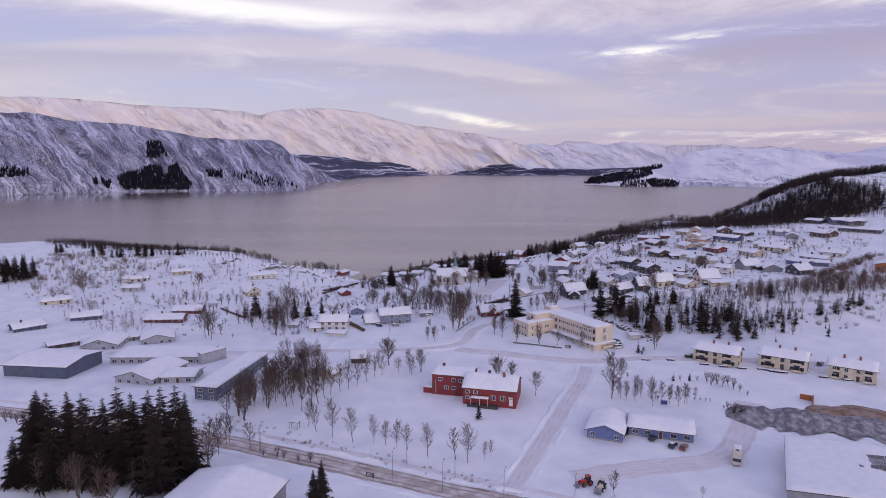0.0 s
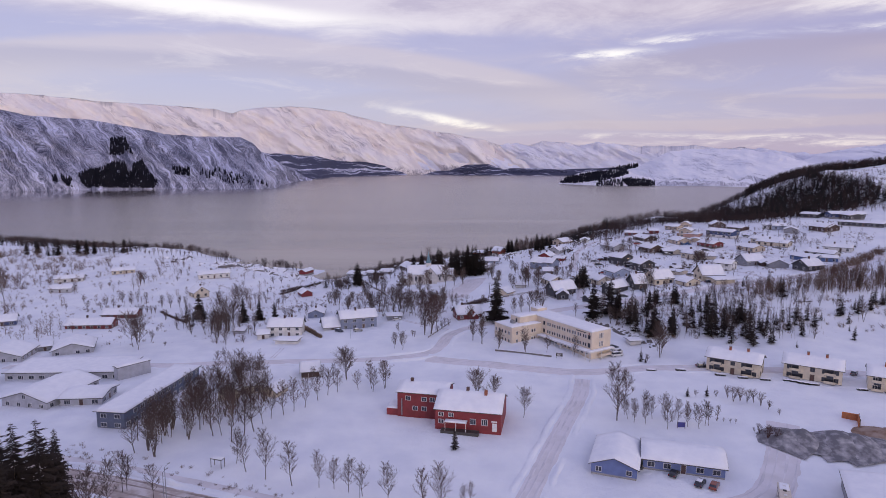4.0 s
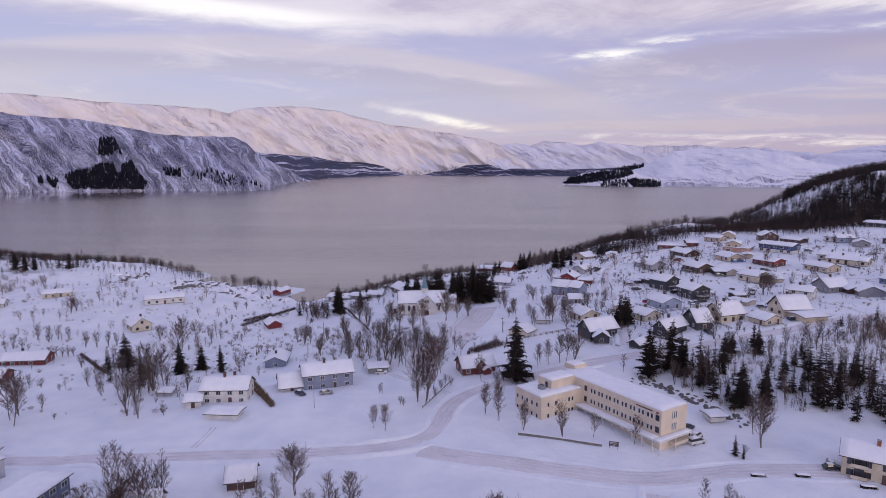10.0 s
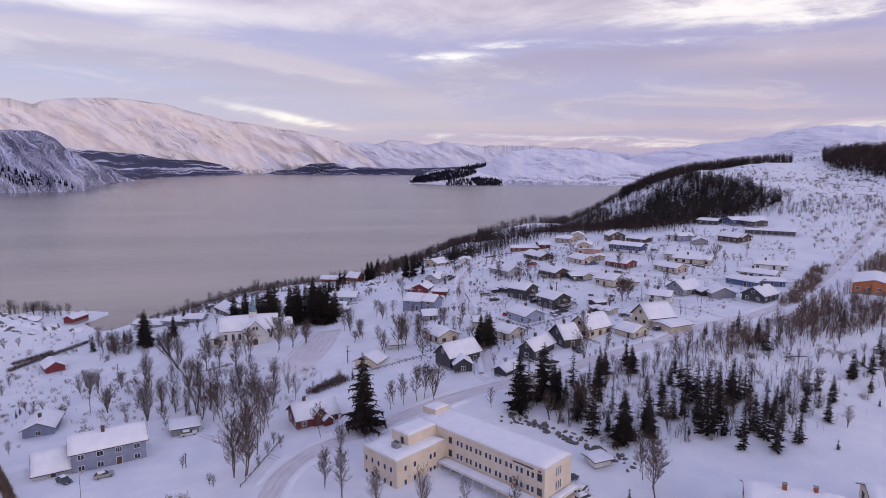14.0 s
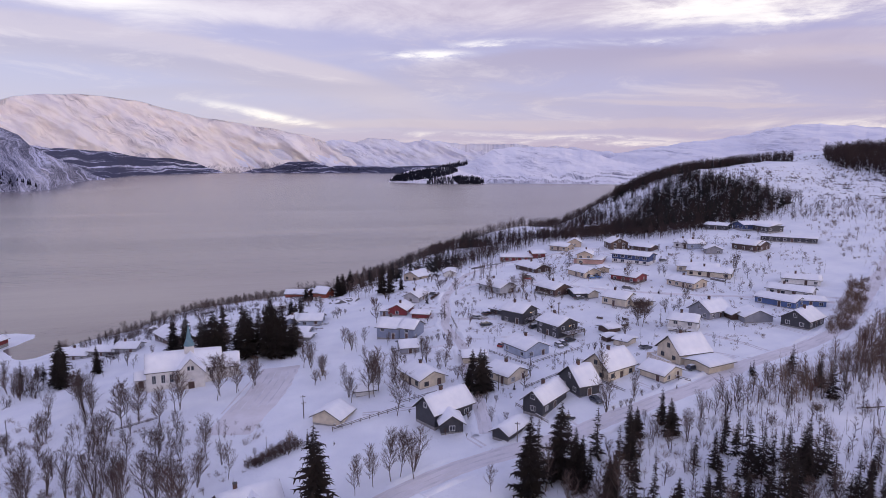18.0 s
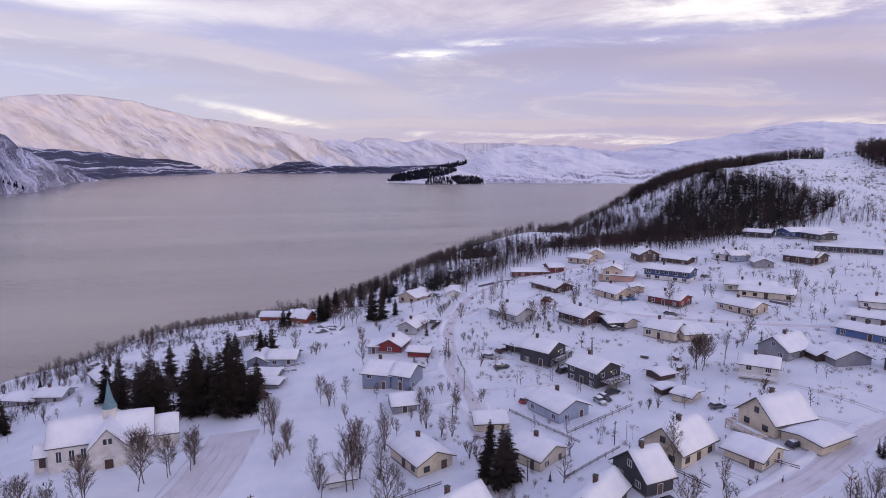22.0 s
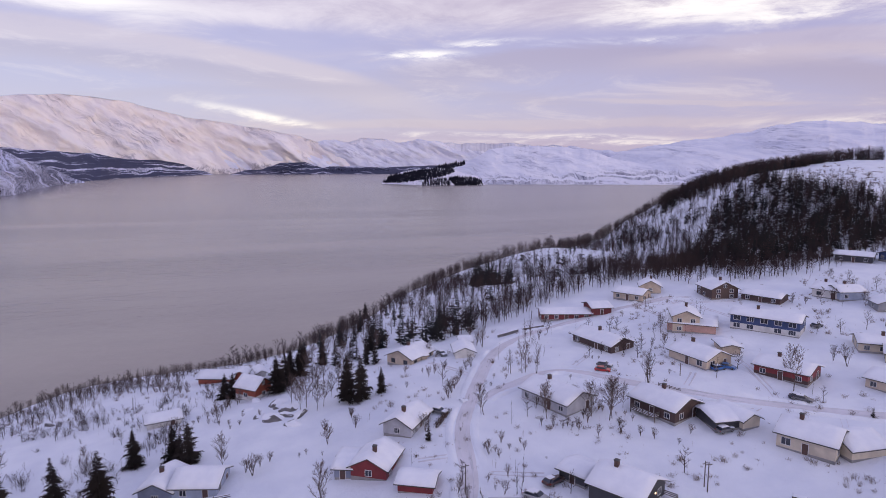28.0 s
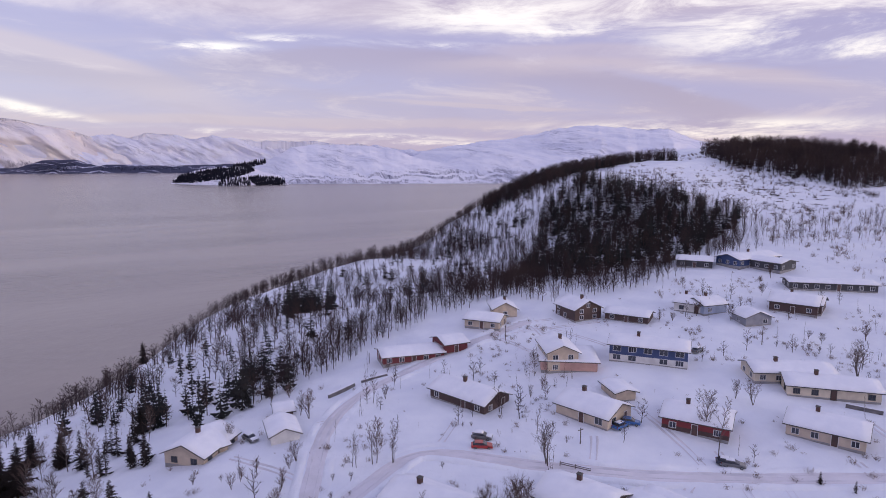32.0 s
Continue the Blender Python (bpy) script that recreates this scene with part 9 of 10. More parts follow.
def fence(pts, h, kind):
    """A fence or low wall along a line, with snow on its top."""
    total = sum(math.dist(a, b) for a, b in zip(pts, pts[1:]))
    if total > 70:
        return
    stone = kind == "stone"
    root = tagged(new("garden_wall" if stone else "fence"), "low snow-capped stone wall in the garden" if stone else "low weathered fence half buried in snow", "wall" if stone else "fence", "fences and walls")
    root.matrix_world = pose(pts[0][0], pts[0][1], at(*pts[0]))
    for a, b in zip(pts, pts[1:]):
        ln = math.dist(a, b)
        n = max(1, int(ln / 2.2))
        yaw = math.degrees(math.atan2(b[1] - a[1], b[0] - a[0]))
        for k in range(n):
            p, q = ([a[i] + (b[i] - a[i]) * j / n for i in (0, 1)] for j in (k, k + 1))
            za, zb = at(*p), at(*q)
            m = root.matrix_world.inverted() @ pose(p[0], p[1], za, 0, -math.degrees(math.atan2(zb - za, ln / n)), yaw)
            d = ln / n
            if stone:
                piece("wall_stone", "wall_stone|%.1f|%.1f|%d" % (d, h, k % 3), lambda: box(0.02, d - 0.02, -0.2 - 0.02 * (k % 3), 0.2, -0.3, h * (0.92 + 0.05 * (k % 3)), 0.06), STONE, root, m)
            else:
                piece("fence_post", "fence_post|%.1f" % h, lambda: box(-0.06, 0.06, -0.06, 0.06, -0.3, h + 0.08), GREY_WOOD, root, m)
                for z in (0.45, 0.85):
                    piece("rail", "rail|%.1f|%.1f" % (d, h), lambda: box(0, d, -0.03, 0.03, -0.07, 0.07), GREY_WOOD, root, m @ pose(0, 0, h * z))
            piece("snow_cap", "snow_cap|%.1f|%d" % (d, stone), lambda: box(0.05, d - 0.05, -0.2 if stone else -0.08, 0.2 if stone else 0.08, 0, 0.12, 0.04), ROOF_SNOW, root, m @ pose(0, 0, h * (0.98 if stone else 0.92)))




def hedge(a, b, h, w, mat=None):
    """A bare clipped hedge: a thicket of fine twigs along a line with lumps of snow."""
    ln = math.dist(a, b)
    if ln > 60:
        return
    rng = random.Random(int(a[0] * 3 + b[1]))
    t = Heap()
    snow_lump = Heap()
    o = Vector((a[0], a[1], at(*a)))
    for _ in range(int(ln * 42)):
        u, v = rng.random(), rng.uniform(-0.5, 0.5) * w
        dx, dy = (b[0] - a[0]) / ln, (b[1] - a[1]) / ln
        x, y = a[0] + (b[0] - a[0]) * u - dy * v, a[1] + (b[1] - a[1]) * u + dx * v
        p = Vector((x, y, at(x, y) - 0.05)) - o
        d = Vector((rng.uniform(-0.5, 0.5), rng.uniform(-0.5, 0.5), 1)).normalized()
        q = p + d * h * rng.uniform(0.5, 1.1)
        t.blade(p, q, 0.035, unit(rng).cross(d).normalized())
        for _ in range(3):
            e = (d + unit(rng)).normalized()
            s = p.lerp(q, rng.uniform(0.3, 0.9))
            t.blade(s, s + e * h * 0.4, 0.03, unit(rng).cross(e).normalized())
    ob = tagged(new("hedge", t.mesh("hedge", mat or TWIGS)), "bare brown garden hedge in deep snow", "hedge", "garden hedges")
    ob.matrix_world = pose(*o)


def rock_mesh(seed, r=1.0, flat=0.6):
    """A broken, faceted rock about r in radius."""
    bm = bmesh.new()
    bmesh.ops.create_icosphere(bm, subdivisions=2, radius=r)
    rng = random.Random(seed)
    cuts = [(unit(rng), rng.uniform(0.45, 0.85)) for _ in range(9)]
    for v in bm.verts:
        for d, k in cuts:
            over = v.co.dot(d) / r - k
            if over > 0:
                v.co -= d * over * r * 0.9
        v.co.z *= flat
    return bm


def rock_outcrop(x, y, r):
    """A dark rock breaking through the snow, snow lying on its top."""
    rng = random.Random(int(x * 7 + y))
    k = rng.randrange(5)
    root = tagged(new("rock_outcrop"), "dark bare rock breaking through the snow", "rock", "rocks of the shore")
    root.matrix_world = pose(x, y, at(x, y, -0.1 * r), rng.uniform(-8, 8), rng.uniform(-8, 8), rng.uniform(0, 360)) @ Matrix.Diagonal((r * 1.7, r * 1.0, r * 1.05, 1))
    piece("rock", "rock|%d" % k, lambda: rock_mesh(k + 1), STONE, root, Matrix())
    piece("snow_cap", "rock_snow|%d" % k, lambda: rock_mesh(k + 1, 0.95, 0.5), ROOF_SNOW, root, pose(-0.10, 0.14, 0.17))


ROCKS = []


def stone_at(x, y, r):
    """One blasted stone of the bank behind the cream block."""
    if not ROCKS:
        ROCKS.append(tagged(new("rock_bank"), "bank of dark blasted stones with snow between", "rock bank"))
    rng = random.Random(int(x * 31 + y * 17))
    k = rng.randrange(6)
    piece("stone", "stone|%d" % k, lambda: rock_mesh(k + 20, 1.0, 0.75), STONE, ROCKS[0], pose(x + rng.uniform(-1.6, 1.6), y + rng.uniform(-1.6, 1.6), at(x, y, 0.05), rng.uniform(-40, 40), rng.uniform(-40, 40), rng.uniform(0, 360)) @ Matrix.Diagonal((r * 0.75, r * 0.45, r * 0.6, 1)))


def mound(r, h, seed):
    n = 16
    a = np.linspace(-1, 1, n)
    X, Y = np.meshgrid(a, a)
    R = np.hypot(X, Y * 1.1)
    Z = h * np.clip(1 - R, 0, 1) ** 0.8 + 0.12 * h * fractal(X * 3 + seed, Y * 3, 3, seed % 30) * np.clip(1.1 - R, 0, 1) - 0.25 * np.clip(R - 0.9, 0, 1) * 4
    bm = bmesh.new()
    V = [[bm.verts.new((X[j, i] * r, Y[j, i] * r, Z[j, i])) for i in range(n)] for j in range(n)]
    for j in range(n - 1):
        for i in range(n - 1):
            bm.faces.new((V[j][i], V[j][i + 1], V[j + 1][i + 1], V[j + 1][i])).smooth = True
    return bm


def gravel_heap(x, y, r, h, kind):
    ob = part("gravel_heap" if kind == "grey" else "soil_heap", mound(r, h, int(abs(x) * 3)), GRAVEL if kind == "grey" else SOIL)
    ob.matrix_world = pose(x, y, at(x, y, 0.1), 0, 0, (x * 53) % 360)
    tagged(ob, "heap of bare grey gravel in the snowy yard" if kind == "grey" else "low heap of brown soil and dirty snow", "heap", "heaps in the yard")


def skip_wall(x, y):
    root = tagged(new("storage_bay"), "orange boarded storage bay among the gravel heaps", "storage bay")
    root.matrix_world = pose(x, y, at(x, y), 0, 0, 60)
    for k in range(5):
        part("board", box(-2.2, 2.2, -0.08 + 0.01 * (k % 2), 0.08, 0.45 * k - 0.2, 0.45 * k + 0.23), ORANGE, root)
        part("board", box(2.0, 2.16, 0.08, 3.6, 0.45 * k - 0.2, 0.45 * k + 0.23), ORANGE, root)
    for px in (-2.1, 0, 2.1):
        part("post", box(px - 0.1, px + 0.1, -0.28, -0.1, -0.3, 2.3), GREY_WOOD, root)


def low_hedge_box(x, y):
    """A squat evergreen bush with a cap of snow."""
    root = tagged(new("low_bush"), "low clipped dark bush with a cap of snow", "bush", "clipped bushes before the row houses")
    root.matrix_world = pose(x, y, at(x, y, -0.05), 0, 0, -12)
    t = Heap()
    rng = random.Random(int(x * 9))
    for _ in range(150):
        p = Vector((rng.uniform(-1.5, 1.5), rng.uniform(-0.45, 0.45), 0))
        d = Vector((rng.uniform(-0.6, 0.6), rng.uniform(-0.6, 0.6), 1)).normalized()
        t.blade(p, p + d * rng.uniform(0.5, 0.85), 0.07, unit(rng).cross(d).normalized())
    f = new("foliage", t.mesh("foliage", NEEDLES))
    f.parent = root
    s = part("snow_cap", snow_roof_mesh(2.6, 0.8, 0, 0, 0.2, 7, True), ROOF_SNOW, root)
    s.location.z = 0.5


def play_house(x, y):
    root = tagged(new("play_screen"), "blue play panel on a wooden frame in the snow", "play panel")
    root.matrix_world = pose(x, y, at(x, y), 0, 0, -10)
    part("panel", box(-0.9, 0.9, -0.06, 0.06, 0.4, 1.7, 0.02), SIGN_BLUE, root)
    for k in (-0.95, 0.95):
        part("post", box(k - 0.06, k + 0.06, -0.08, 0.08, -0.2, 1.8), GREY_WOOD, root)


def sign_board(x, y):
    root = tagged(new("sign_board"), "dark sign board on two posts beside the road", "sign", "sign boards")
    root.matrix_world = pose(x, y, at(x, y), 0, 0, -15)
    bd = part("board", box(-1.1, 1.1, -0.05, 0.05, 0.8, 2.0, 0.02), DARK_TRIM, root)
    for k in range(3):
        part("bar", box(-0.8, 0.8 - 0.3 * k, -0.062, -0.052, 1.65 - 0.3 * k, 1.76 - 0.3 * k), TRIM, bd)
    for k in (-0.9, 0.9):
        part("post", box(k - 0.05, k + 0.05, 0.06, 0.16, -0.2, 2.0), METAL, root)


def shelter(x, y):
    """A small open bus shelter."""
    root = tagged(new("bus_shelter"), "small open bus shelter with a snowy flat roof", "shelter")
    root.matrix_world = pose(x, y, at(x, y), 0, 0, -20)
    part("roof", box(-1.5, 1.5, -0.7, 0.7, 2.0, 2.12), DARK_TRIM, root)
    flat_snow(root, -1.5, 1.5, -0.7, 0.7, 2.14)
    for px in (-1.4, 1.4):
        for py in (-0.6, 0.6):
            part("post", box(px - 0.05, px + 0.05, py - 0.05, py + 0.05, -0.2, 2.0), GREY_WOOD, root)


def wood_pile(x, y):
    """Stacked birch logs under snow."""
    root = tagged(new("wood_pile"), "snow-topped stack of firewood in the garden", "wood pile", "wood piles")
    root.matrix_world = pose(x, y, at(x, y), 0, 0, (x * 71) % 180)
    for r in range(3):
        for k in range(7):
            piece("log", "log|", lambda: disc(0.14, 0.8, 7), GREY_WOOD, root, pose(-0.95 + 0.29 * k + 0.14 * (r % 2), 0, 0.14 + 0.25 * r))
    s = part("snow_cap", snow_roof_mesh(2.1, 0.85, 0, 0, 0.22, 3, True), ROOF_SNOW, root)
    s.location.z = 0.7


def snow_bank(pts, side, h, w, seed):
    """The bank that the plough leaves along a road."""
    p = np.array(pts, float)
    d = np.r_[0, np.cumsum(np.hypot(*np.diff(p, axis=0).T))]
    t = np.arange(0, d[-1], 1.2)
    k = np.ones(9) / 9
    x, y = (np.convolve(np.pad(np.interp(t, d, p[:, i]), 4, "edge"), k, "valid") for i in (0, 1))
    dx, dy = np.gradient(x), np.gradient(y)
    n = np.hypot(dx, dy)
    s = np.linspace(-1, 1, 9)[:, None]
    hh = h * np.clip(0.55 + 0.6 * fractal(t / 5, t * 0 + seed, 3, seed), 0.02, 1.4)[None, :]
    off = side + s * w + 0.25 * lattice(t / 4, t * 0, seed)[None, :]
    X, Y = x - dy / n * off, y + dx / n * off
    Z = land(X, Y) + 0.16 * fractal(X / 9, Y / 9, 3, 3) - 0.06 + hh * np.clip(1 - s * s, 0, 1) ** 0.7 + 0.12 * fractal(X, Y, 2, seed + 3) * (1 - s * s)
    tagged(grid_mesh("snow_bank", X, Y, Z, [SNOW]), "bank of ploughed snow along the road", "snow bank", kind="structure")


for pts, half, h in ((MAIN, 5.4, 0.8), (SIDE, 3.5, 0.5), (BEND, 3.5, 0.7), (FRONT, 4.2, 0.25), (LANE, 2.6, 0.6), (LANE_B, 2.5, 0.6)):
    for sgn in (-1, 1):
        snow_bank(pts, sgn * half, h, 0.9, 5 + sgn + len(pts))

# ---------------------------------------------------------------- cars, fences, hedges and small things in their places
hedge((-91.2, 334.2), (-84.1, 347.2), 1.6, 2.0)
hedge((-84.1, 347.2), (-72.5, 363.5), 1.4, 1.8)
hedge((-138.3, 285.4), (-114.9, 260.0), 1.0, 1.2)
hedge((-57.6, 235.4), (-45.6, 215.8), 1.3, 1.0, TAN_TWIGS)
hedge((-73.4, 229.0), (-69.2, 226.8), 0.9, 0.8)
hedge((12.8, 256.7), (23.2, 261.7), 1.8, 2.2)
hedge((-44.2, 350.0), (-28.1, 295.7), 0.5, 0.5)
fence([(78.6, 265.2), (93.2, 270.9)], 0.90, "wood")
fence([(87.0, 280.5), (107.4, 288.5)], 1.00, "wood")
fence([(80.6, 296.3), (87.2, 275.7)], 0.90, "wood")
fence([(47.6, 271.2), (57.7, 272.7)], 1.00, "wood")
fence([(97.0, 260.1), (99.3, 253.0)], 1.00, "wood")
fence([(72.8, 257.6), (76.2, 247.1)], 1.00, "wood")
fence([(80.3, 334.6), (78.6, 321.4), (75.8, 312.2)], 1.00, "wood")
fence([(114.1, 257.2), (117.5, 252.4)], 1.00, "wood")
car(88.8, 330.0, -57, "silver")
car(93.5, 332.9, 25, "brown")
car(89.3, 322.5, 4, "navy")
car(103.8, 315.2, 17, "black")
car(108.2, 298.1, 12, "black")
car(102.2, 293.7, -88, "silver", snowy=True)
car(104.3, 295.2, -83, "black")
car(90.8, 251.7, -83, "navy")
car(80.8, 247.4, 2, "navy", snowy=True)
car(123.2, 259.0, 6, "navy")
utility_pole(93.1, 272.8, 5.0)
utility_pole(72.2, 267.5, 4.3)
utility_pole(67.2, 243.5, 4.7)
utility_pole(125.2, 294.3, 3.4)
utility_pole(117.0, 323.7, 4.8)
utility_pole(67.8, 298.9, 0.8)
utility_pole(24.5, 275.8, 5.5)
fence([(-20.0, 287.8), (-10.5, 290.2)], 0.80, "wood")
fence([(30.9, 266.4), (35.6, 271.2)], 0.80, "wood")
hedge((79.5, 359.4), (84.2, 365.3), 1.1, 1.0)
fence([(115.1, 414.1), (122.9, 416.4)], 0.80, "stone")
fence([(124.8, 416.7), (131.4, 415.7)], 0.70, "stone")
fence([(132.9, 358.8), (135.5, 354.3)], 0.80, "wood")
fence([(103.2, 434.6), (115.7, 433.6)], 0.70, "wood")
car(125.9, 371.4, -37, "red")
car(128.1, 374.2, -49, "grey", snowy=True)
car(94.1, 404.0, -75, "grey", snowy=True)
car(126.1, 345.3, -50, "blue", snowy=True)
car(82.1, 365.5, -47, "grey", snowy=True)
car(154.4, 361.5, -57, "blue")
car(157.0, 342.9, -55, "navy")
utility_pole(131.2, 360.1, 4.4)
utility_pole(141.0, 361.8, 3.2)
utility_pole(166.2, 412.7, 4.5)
utility_pole(132.7, 427.7, 2.7)
ledge = random.Random(77)
for k in range(46):
    u = ledge.uniform(0, 1)
    rock_outcrop(-190 + 100 * u + ledge.uniform(-8, 8), 428 - 38 * u + ledge.uniform(-11, 13), ledge.uniform(1.2, 3.0))
rock_outcrop(48.9, 400.4, 2.0)
rock_outcrop(50.8, 392.4, 2.4)
rock_outcrop(51.3, 386.6, 1.8)
rock_outcrop(48.0, 386.3, 2.6)
rock_outcrop(43.7, 408.5, 1.4)
rock_outcrop(44.4, 392.9, 1.5)
rock_outcrop(53.5, 385.5, 2)
rock_outcrop(49.0, 396.6, 1.5)
rock_outcrop(51.8, 380.8, 1.8)
rock_outcrop(41.6, 401.3, 1.2)
rock_outcrop(-128.7, 422.5, 3)
rock_outcrop(-117.6, 404.6, 3.5)
rock_outcrop(-111.2, 398.6, 3)
rock_outcrop(-106.4, 397.3, 2.5)
rock_outcrop(-101.6, 395.8, 3)
rock_outcrop(-117.8, 389.6, 2.5)
rock_outcrop(-109.5, 385.5, 3)
rock_outcrop(-117.2, 422.6, 2.5)
rock_outcrop(-110.9, 420.0, 3)
rock_outcrop(-97.8, 392.9, 2.2)
rock_outcrop(-149.6, 484.5, 2.6)
rock_outcrop(-150.5, 470.4, 3)
rock_outcrop(-99.7, 381.2, 2)
rock_outcrop(-198.9, 430.9, 2.2)
rock_outcrop(-187.8, 418.8, 2)
rock_outcrop(-186.6, 430.5, 2.4)
rock_outcrop(-171.1, 411.4, 2)
rock_outcrop(-160.1, 401.2, 2.6)
rock_outcrop(-151.8, 396.7, 2.4)
rock_outcrop(-144.0, 393.0, 3)
rock_outcrop(-145.2, 404.2, 2.2)
rock_outcrop(-151.6, 462.4, 2.6)
rock_outcrop(-134.0, 427.7, 3)
rock_outcrop(-123.1, 410.4, 2.6)
rock_outcrop(-111.7, 389.9, 2.8)
rock_outcrop(-106.9, 384.3, 2.2)
rock_outcrop(-103.9, 395.0, 2.2)
rock_outcrop(-234.1, 423.2, 3)
rock_outcrop(-229.9, 424.9, 2.6)
rock_outcrop(-215.7, 423.7, 2.6)
rock_outcrop(-181.3, 392.5, 2)
rock_outcrop(-157.3, 417.8, 2)
rock_outcrop(-154.0, 449.1, 2.4)
rock_outcrop(-93.7, 380.7, 2)
rock_outcrop(-186.3, 445.0, 2)
rock_outcrop(-169.1, 429.8, 2.2)
car(-40.0, 225.5, -44, "navy")
car(-32.5, 225.9, 22, "silver")
car(-17.9, 243.5, 11, "white", snowy=True)
car(62.3, 191.2, 20, "white", kind='van')
car(85.9, 176.8, -2, "navy")
car(62.9, 198.5, 22, "navy")
lamp_post(-33.8, 214.8, 5.9)
utility_pole(-46.9, 269.7, 4.8)
utility_pole(-16.0, 225.2, 3.5)
utility_pole(24.5, 274.6, 4.4)
utility_pole(-46.3, 297.7, 5.5)
pole(15.6, 263.4, 3.0)
hedge((11.4, 256.9), (22.0, 264.6), 1.6, 2.0)
hedge((-92.3, 340.9), (-82.6, 353.7), 1.5, 2.2)
hedge((-58.2, 239.9), (-45.6, 216.7), 1.2, 0.9, TAN_TWIGS)
fence([(30.4, 264.9), (48.3, 268.7)], 1.00, "wood")
fence([(-46.0, 348.1), (-24.4, 285.4)], 0.70, "wood")
fence([(-3.8, 211.9), (4.9, 232.7)], 0.80, "wire")
stone_at(57.5, 224.1, 0.7)
stone_at(58.6, 226.0, 0.78)
stone_at(58.5, 224.8, 1.28)
stone_at(59.6, 226.7, 1.37)
stone_at(59.0, 223.9, 1.03)
stone_at(60.1, 225.8, 1.12)
stone_at(59.4, 223.1, 0.78)
stone_at(60.5, 225.0, 0.87)
stone_at(59.8, 222.3, 1.37)
stone_at(60.9, 224.2, 1.45)
stone_at(60.8, 223.0, 1.12)
stone_at(61.9, 224.8, 1.2)
stone_at(61.3, 222.2, 0.87)
stone_at(62.4, 224.0, 0.95)
stone_at(61.7, 221.4, 1.45)
stone_at(62.8, 223.2, 0.7)
stone_at(62.1, 220.6, 1.2)
stone_at(63.2, 222.4, 1.28)
stone_at(62.6, 219.8, 0.95)
stone_at(63.7, 221.6, 1.03)
stone_at(63.6, 220.5, 0.7)
stone_at(64.7, 222.3, 0.78)
stone_at(64.0, 219.7, 1.28)
stone_at(65.1, 221.5, 1.37)
stone_at(64.3, 218.8, 1.03)
stone_at(65.4, 220.5, 1.12)
stone_at(64.6, 217.8, 0.78)
stone_at(65.8, 219.5, 0.87)
stone_at(65.5, 218.2, 1.37)
stone_at(66.7, 219.9, 1.45)
stone_at(65.9, 217.2, 1.12)
stone_at(67.0, 218.9, 1.2)
stone_at(66.2, 216.2, 0.87)
stone_at(67.3, 217.9, 0.95)
stone_at(66.5, 215.2, 1.45)
stone_at(67.6, 216.9, 0.7)
stone_at(66.8, 214.3, 1.2)
stone_at(67.9, 216.0, 1.28)
stone_at(67.7, 214.7, 0.95)
stone_at(68.8, 216.4, 1.03)
stone_at(68.0, 213.7, 0.7)
stone_at(69.1, 215.4, 0.78)
stone_at(68.3, 212.8, 1.28)
stone_at(69.4, 214.4, 1.37)
stone_at(68.6, 211.9, 1.03)
stone_at(69.7, 213.5, 1.12)
stone_at(69.5, 212.3, 0.78)
stone_at(70.6, 214.0, 0.87)
stone_at(69.8, 211.5, 1.37)
stone_at(71.0, 213.1, 1.45)
stone_at(70.1, 210.7, 1.12)
stone_at(71.3, 212.3, 1.2)
stone_at(70.5, 209.8, 0.87)
stone_at(71.6, 211.5, 0.95)
stone_at(70.8, 209.0, 1.45)
stone_at(71.9, 210.6, 0.7)
stone_at(71.7, 209.5, 1.2)
stone_at(72.9, 211.1, 1.28)
stone_at(72.0, 208.7, 0.95)
stone_at(73.2, 210.3, 1.03)
stone_at(72.3, 207.8, 0.7)
stone_at(73.5, 209.4, 0.78)
stone_at(72.6, 207.0, 1.28)
stone_at(73.8, 208.6, 1.37)
stone_at(73.6, 207.5, 1.03)
stone_at(74.7, 209.1, 1.12)
stone_at(73.8, 206.7, 0.78)
stone_at(75.0, 208.2, 0.87)
stone_at(74.1, 205.9, 1.37)
stone_at(75.3, 207.4, 1.45)
stone_at(74.4, 205.1, 1.12)
stone_at(75.6, 206.6, 1.2)
stone_at(74.5, 204.0, 0.87)
stone_at(75.8, 205.5, 0.95)
stone_at(75.3, 204.1, 1.45)
stone_at(76.5, 205.7, 0.7)
stone_at(75.4, 203.0, 1.2)
stone_at(76.6, 204.6, 1.28)
stone_at(75.5, 201.9, 0.95)
stone_at(76.7, 203.5, 1.03)
stone_at(75.6, 200.8, 0.7)
stone_at(76.8, 202.4, 0.78)
stone_at(76.4, 201.0, 1.28)
stone_at(77.6, 202.5, 1.37)
stone_at(76.5, 199.9, 1.03)
stone_at(77.7, 201.4, 1.12)
stone_at(76.5, 198.8, 0.78)
stone_at(77.8, 200.3, 0.87)
fence([(146.9, 231.8), (153.7, 230.6)], 0.35, "wood")
rock_outcrop(-35.6, 417.7, 1.8)
rock_outcrop(-28.6, 407.6, 2)
rock_outcrop(-24.0, 404.8, 1.6)
rock_outcrop(-32.0, 391.0, 2.4)
rock_outcrop(-30.4, 391.1, 2)
rock_outcrop(-21.0, 407.4, 1.6)
rock_outcrop(-9.8, 424.3, 1.6)
rock_outcrop(48.3, 388.0, 1.8)
rock_outcrop(51.9, 393.2, 1.6)
rock_outcrop(48.0, 398.6, 1.4)
rock_outcrop(-26.8, 378.1, 1.8)
fence([(33.2, 355.1), (39.0, 354.0)], 0.90, "wood")
fence([(-17.1, 345.3), (-3.9, 339.5)], 0.90, "wood")
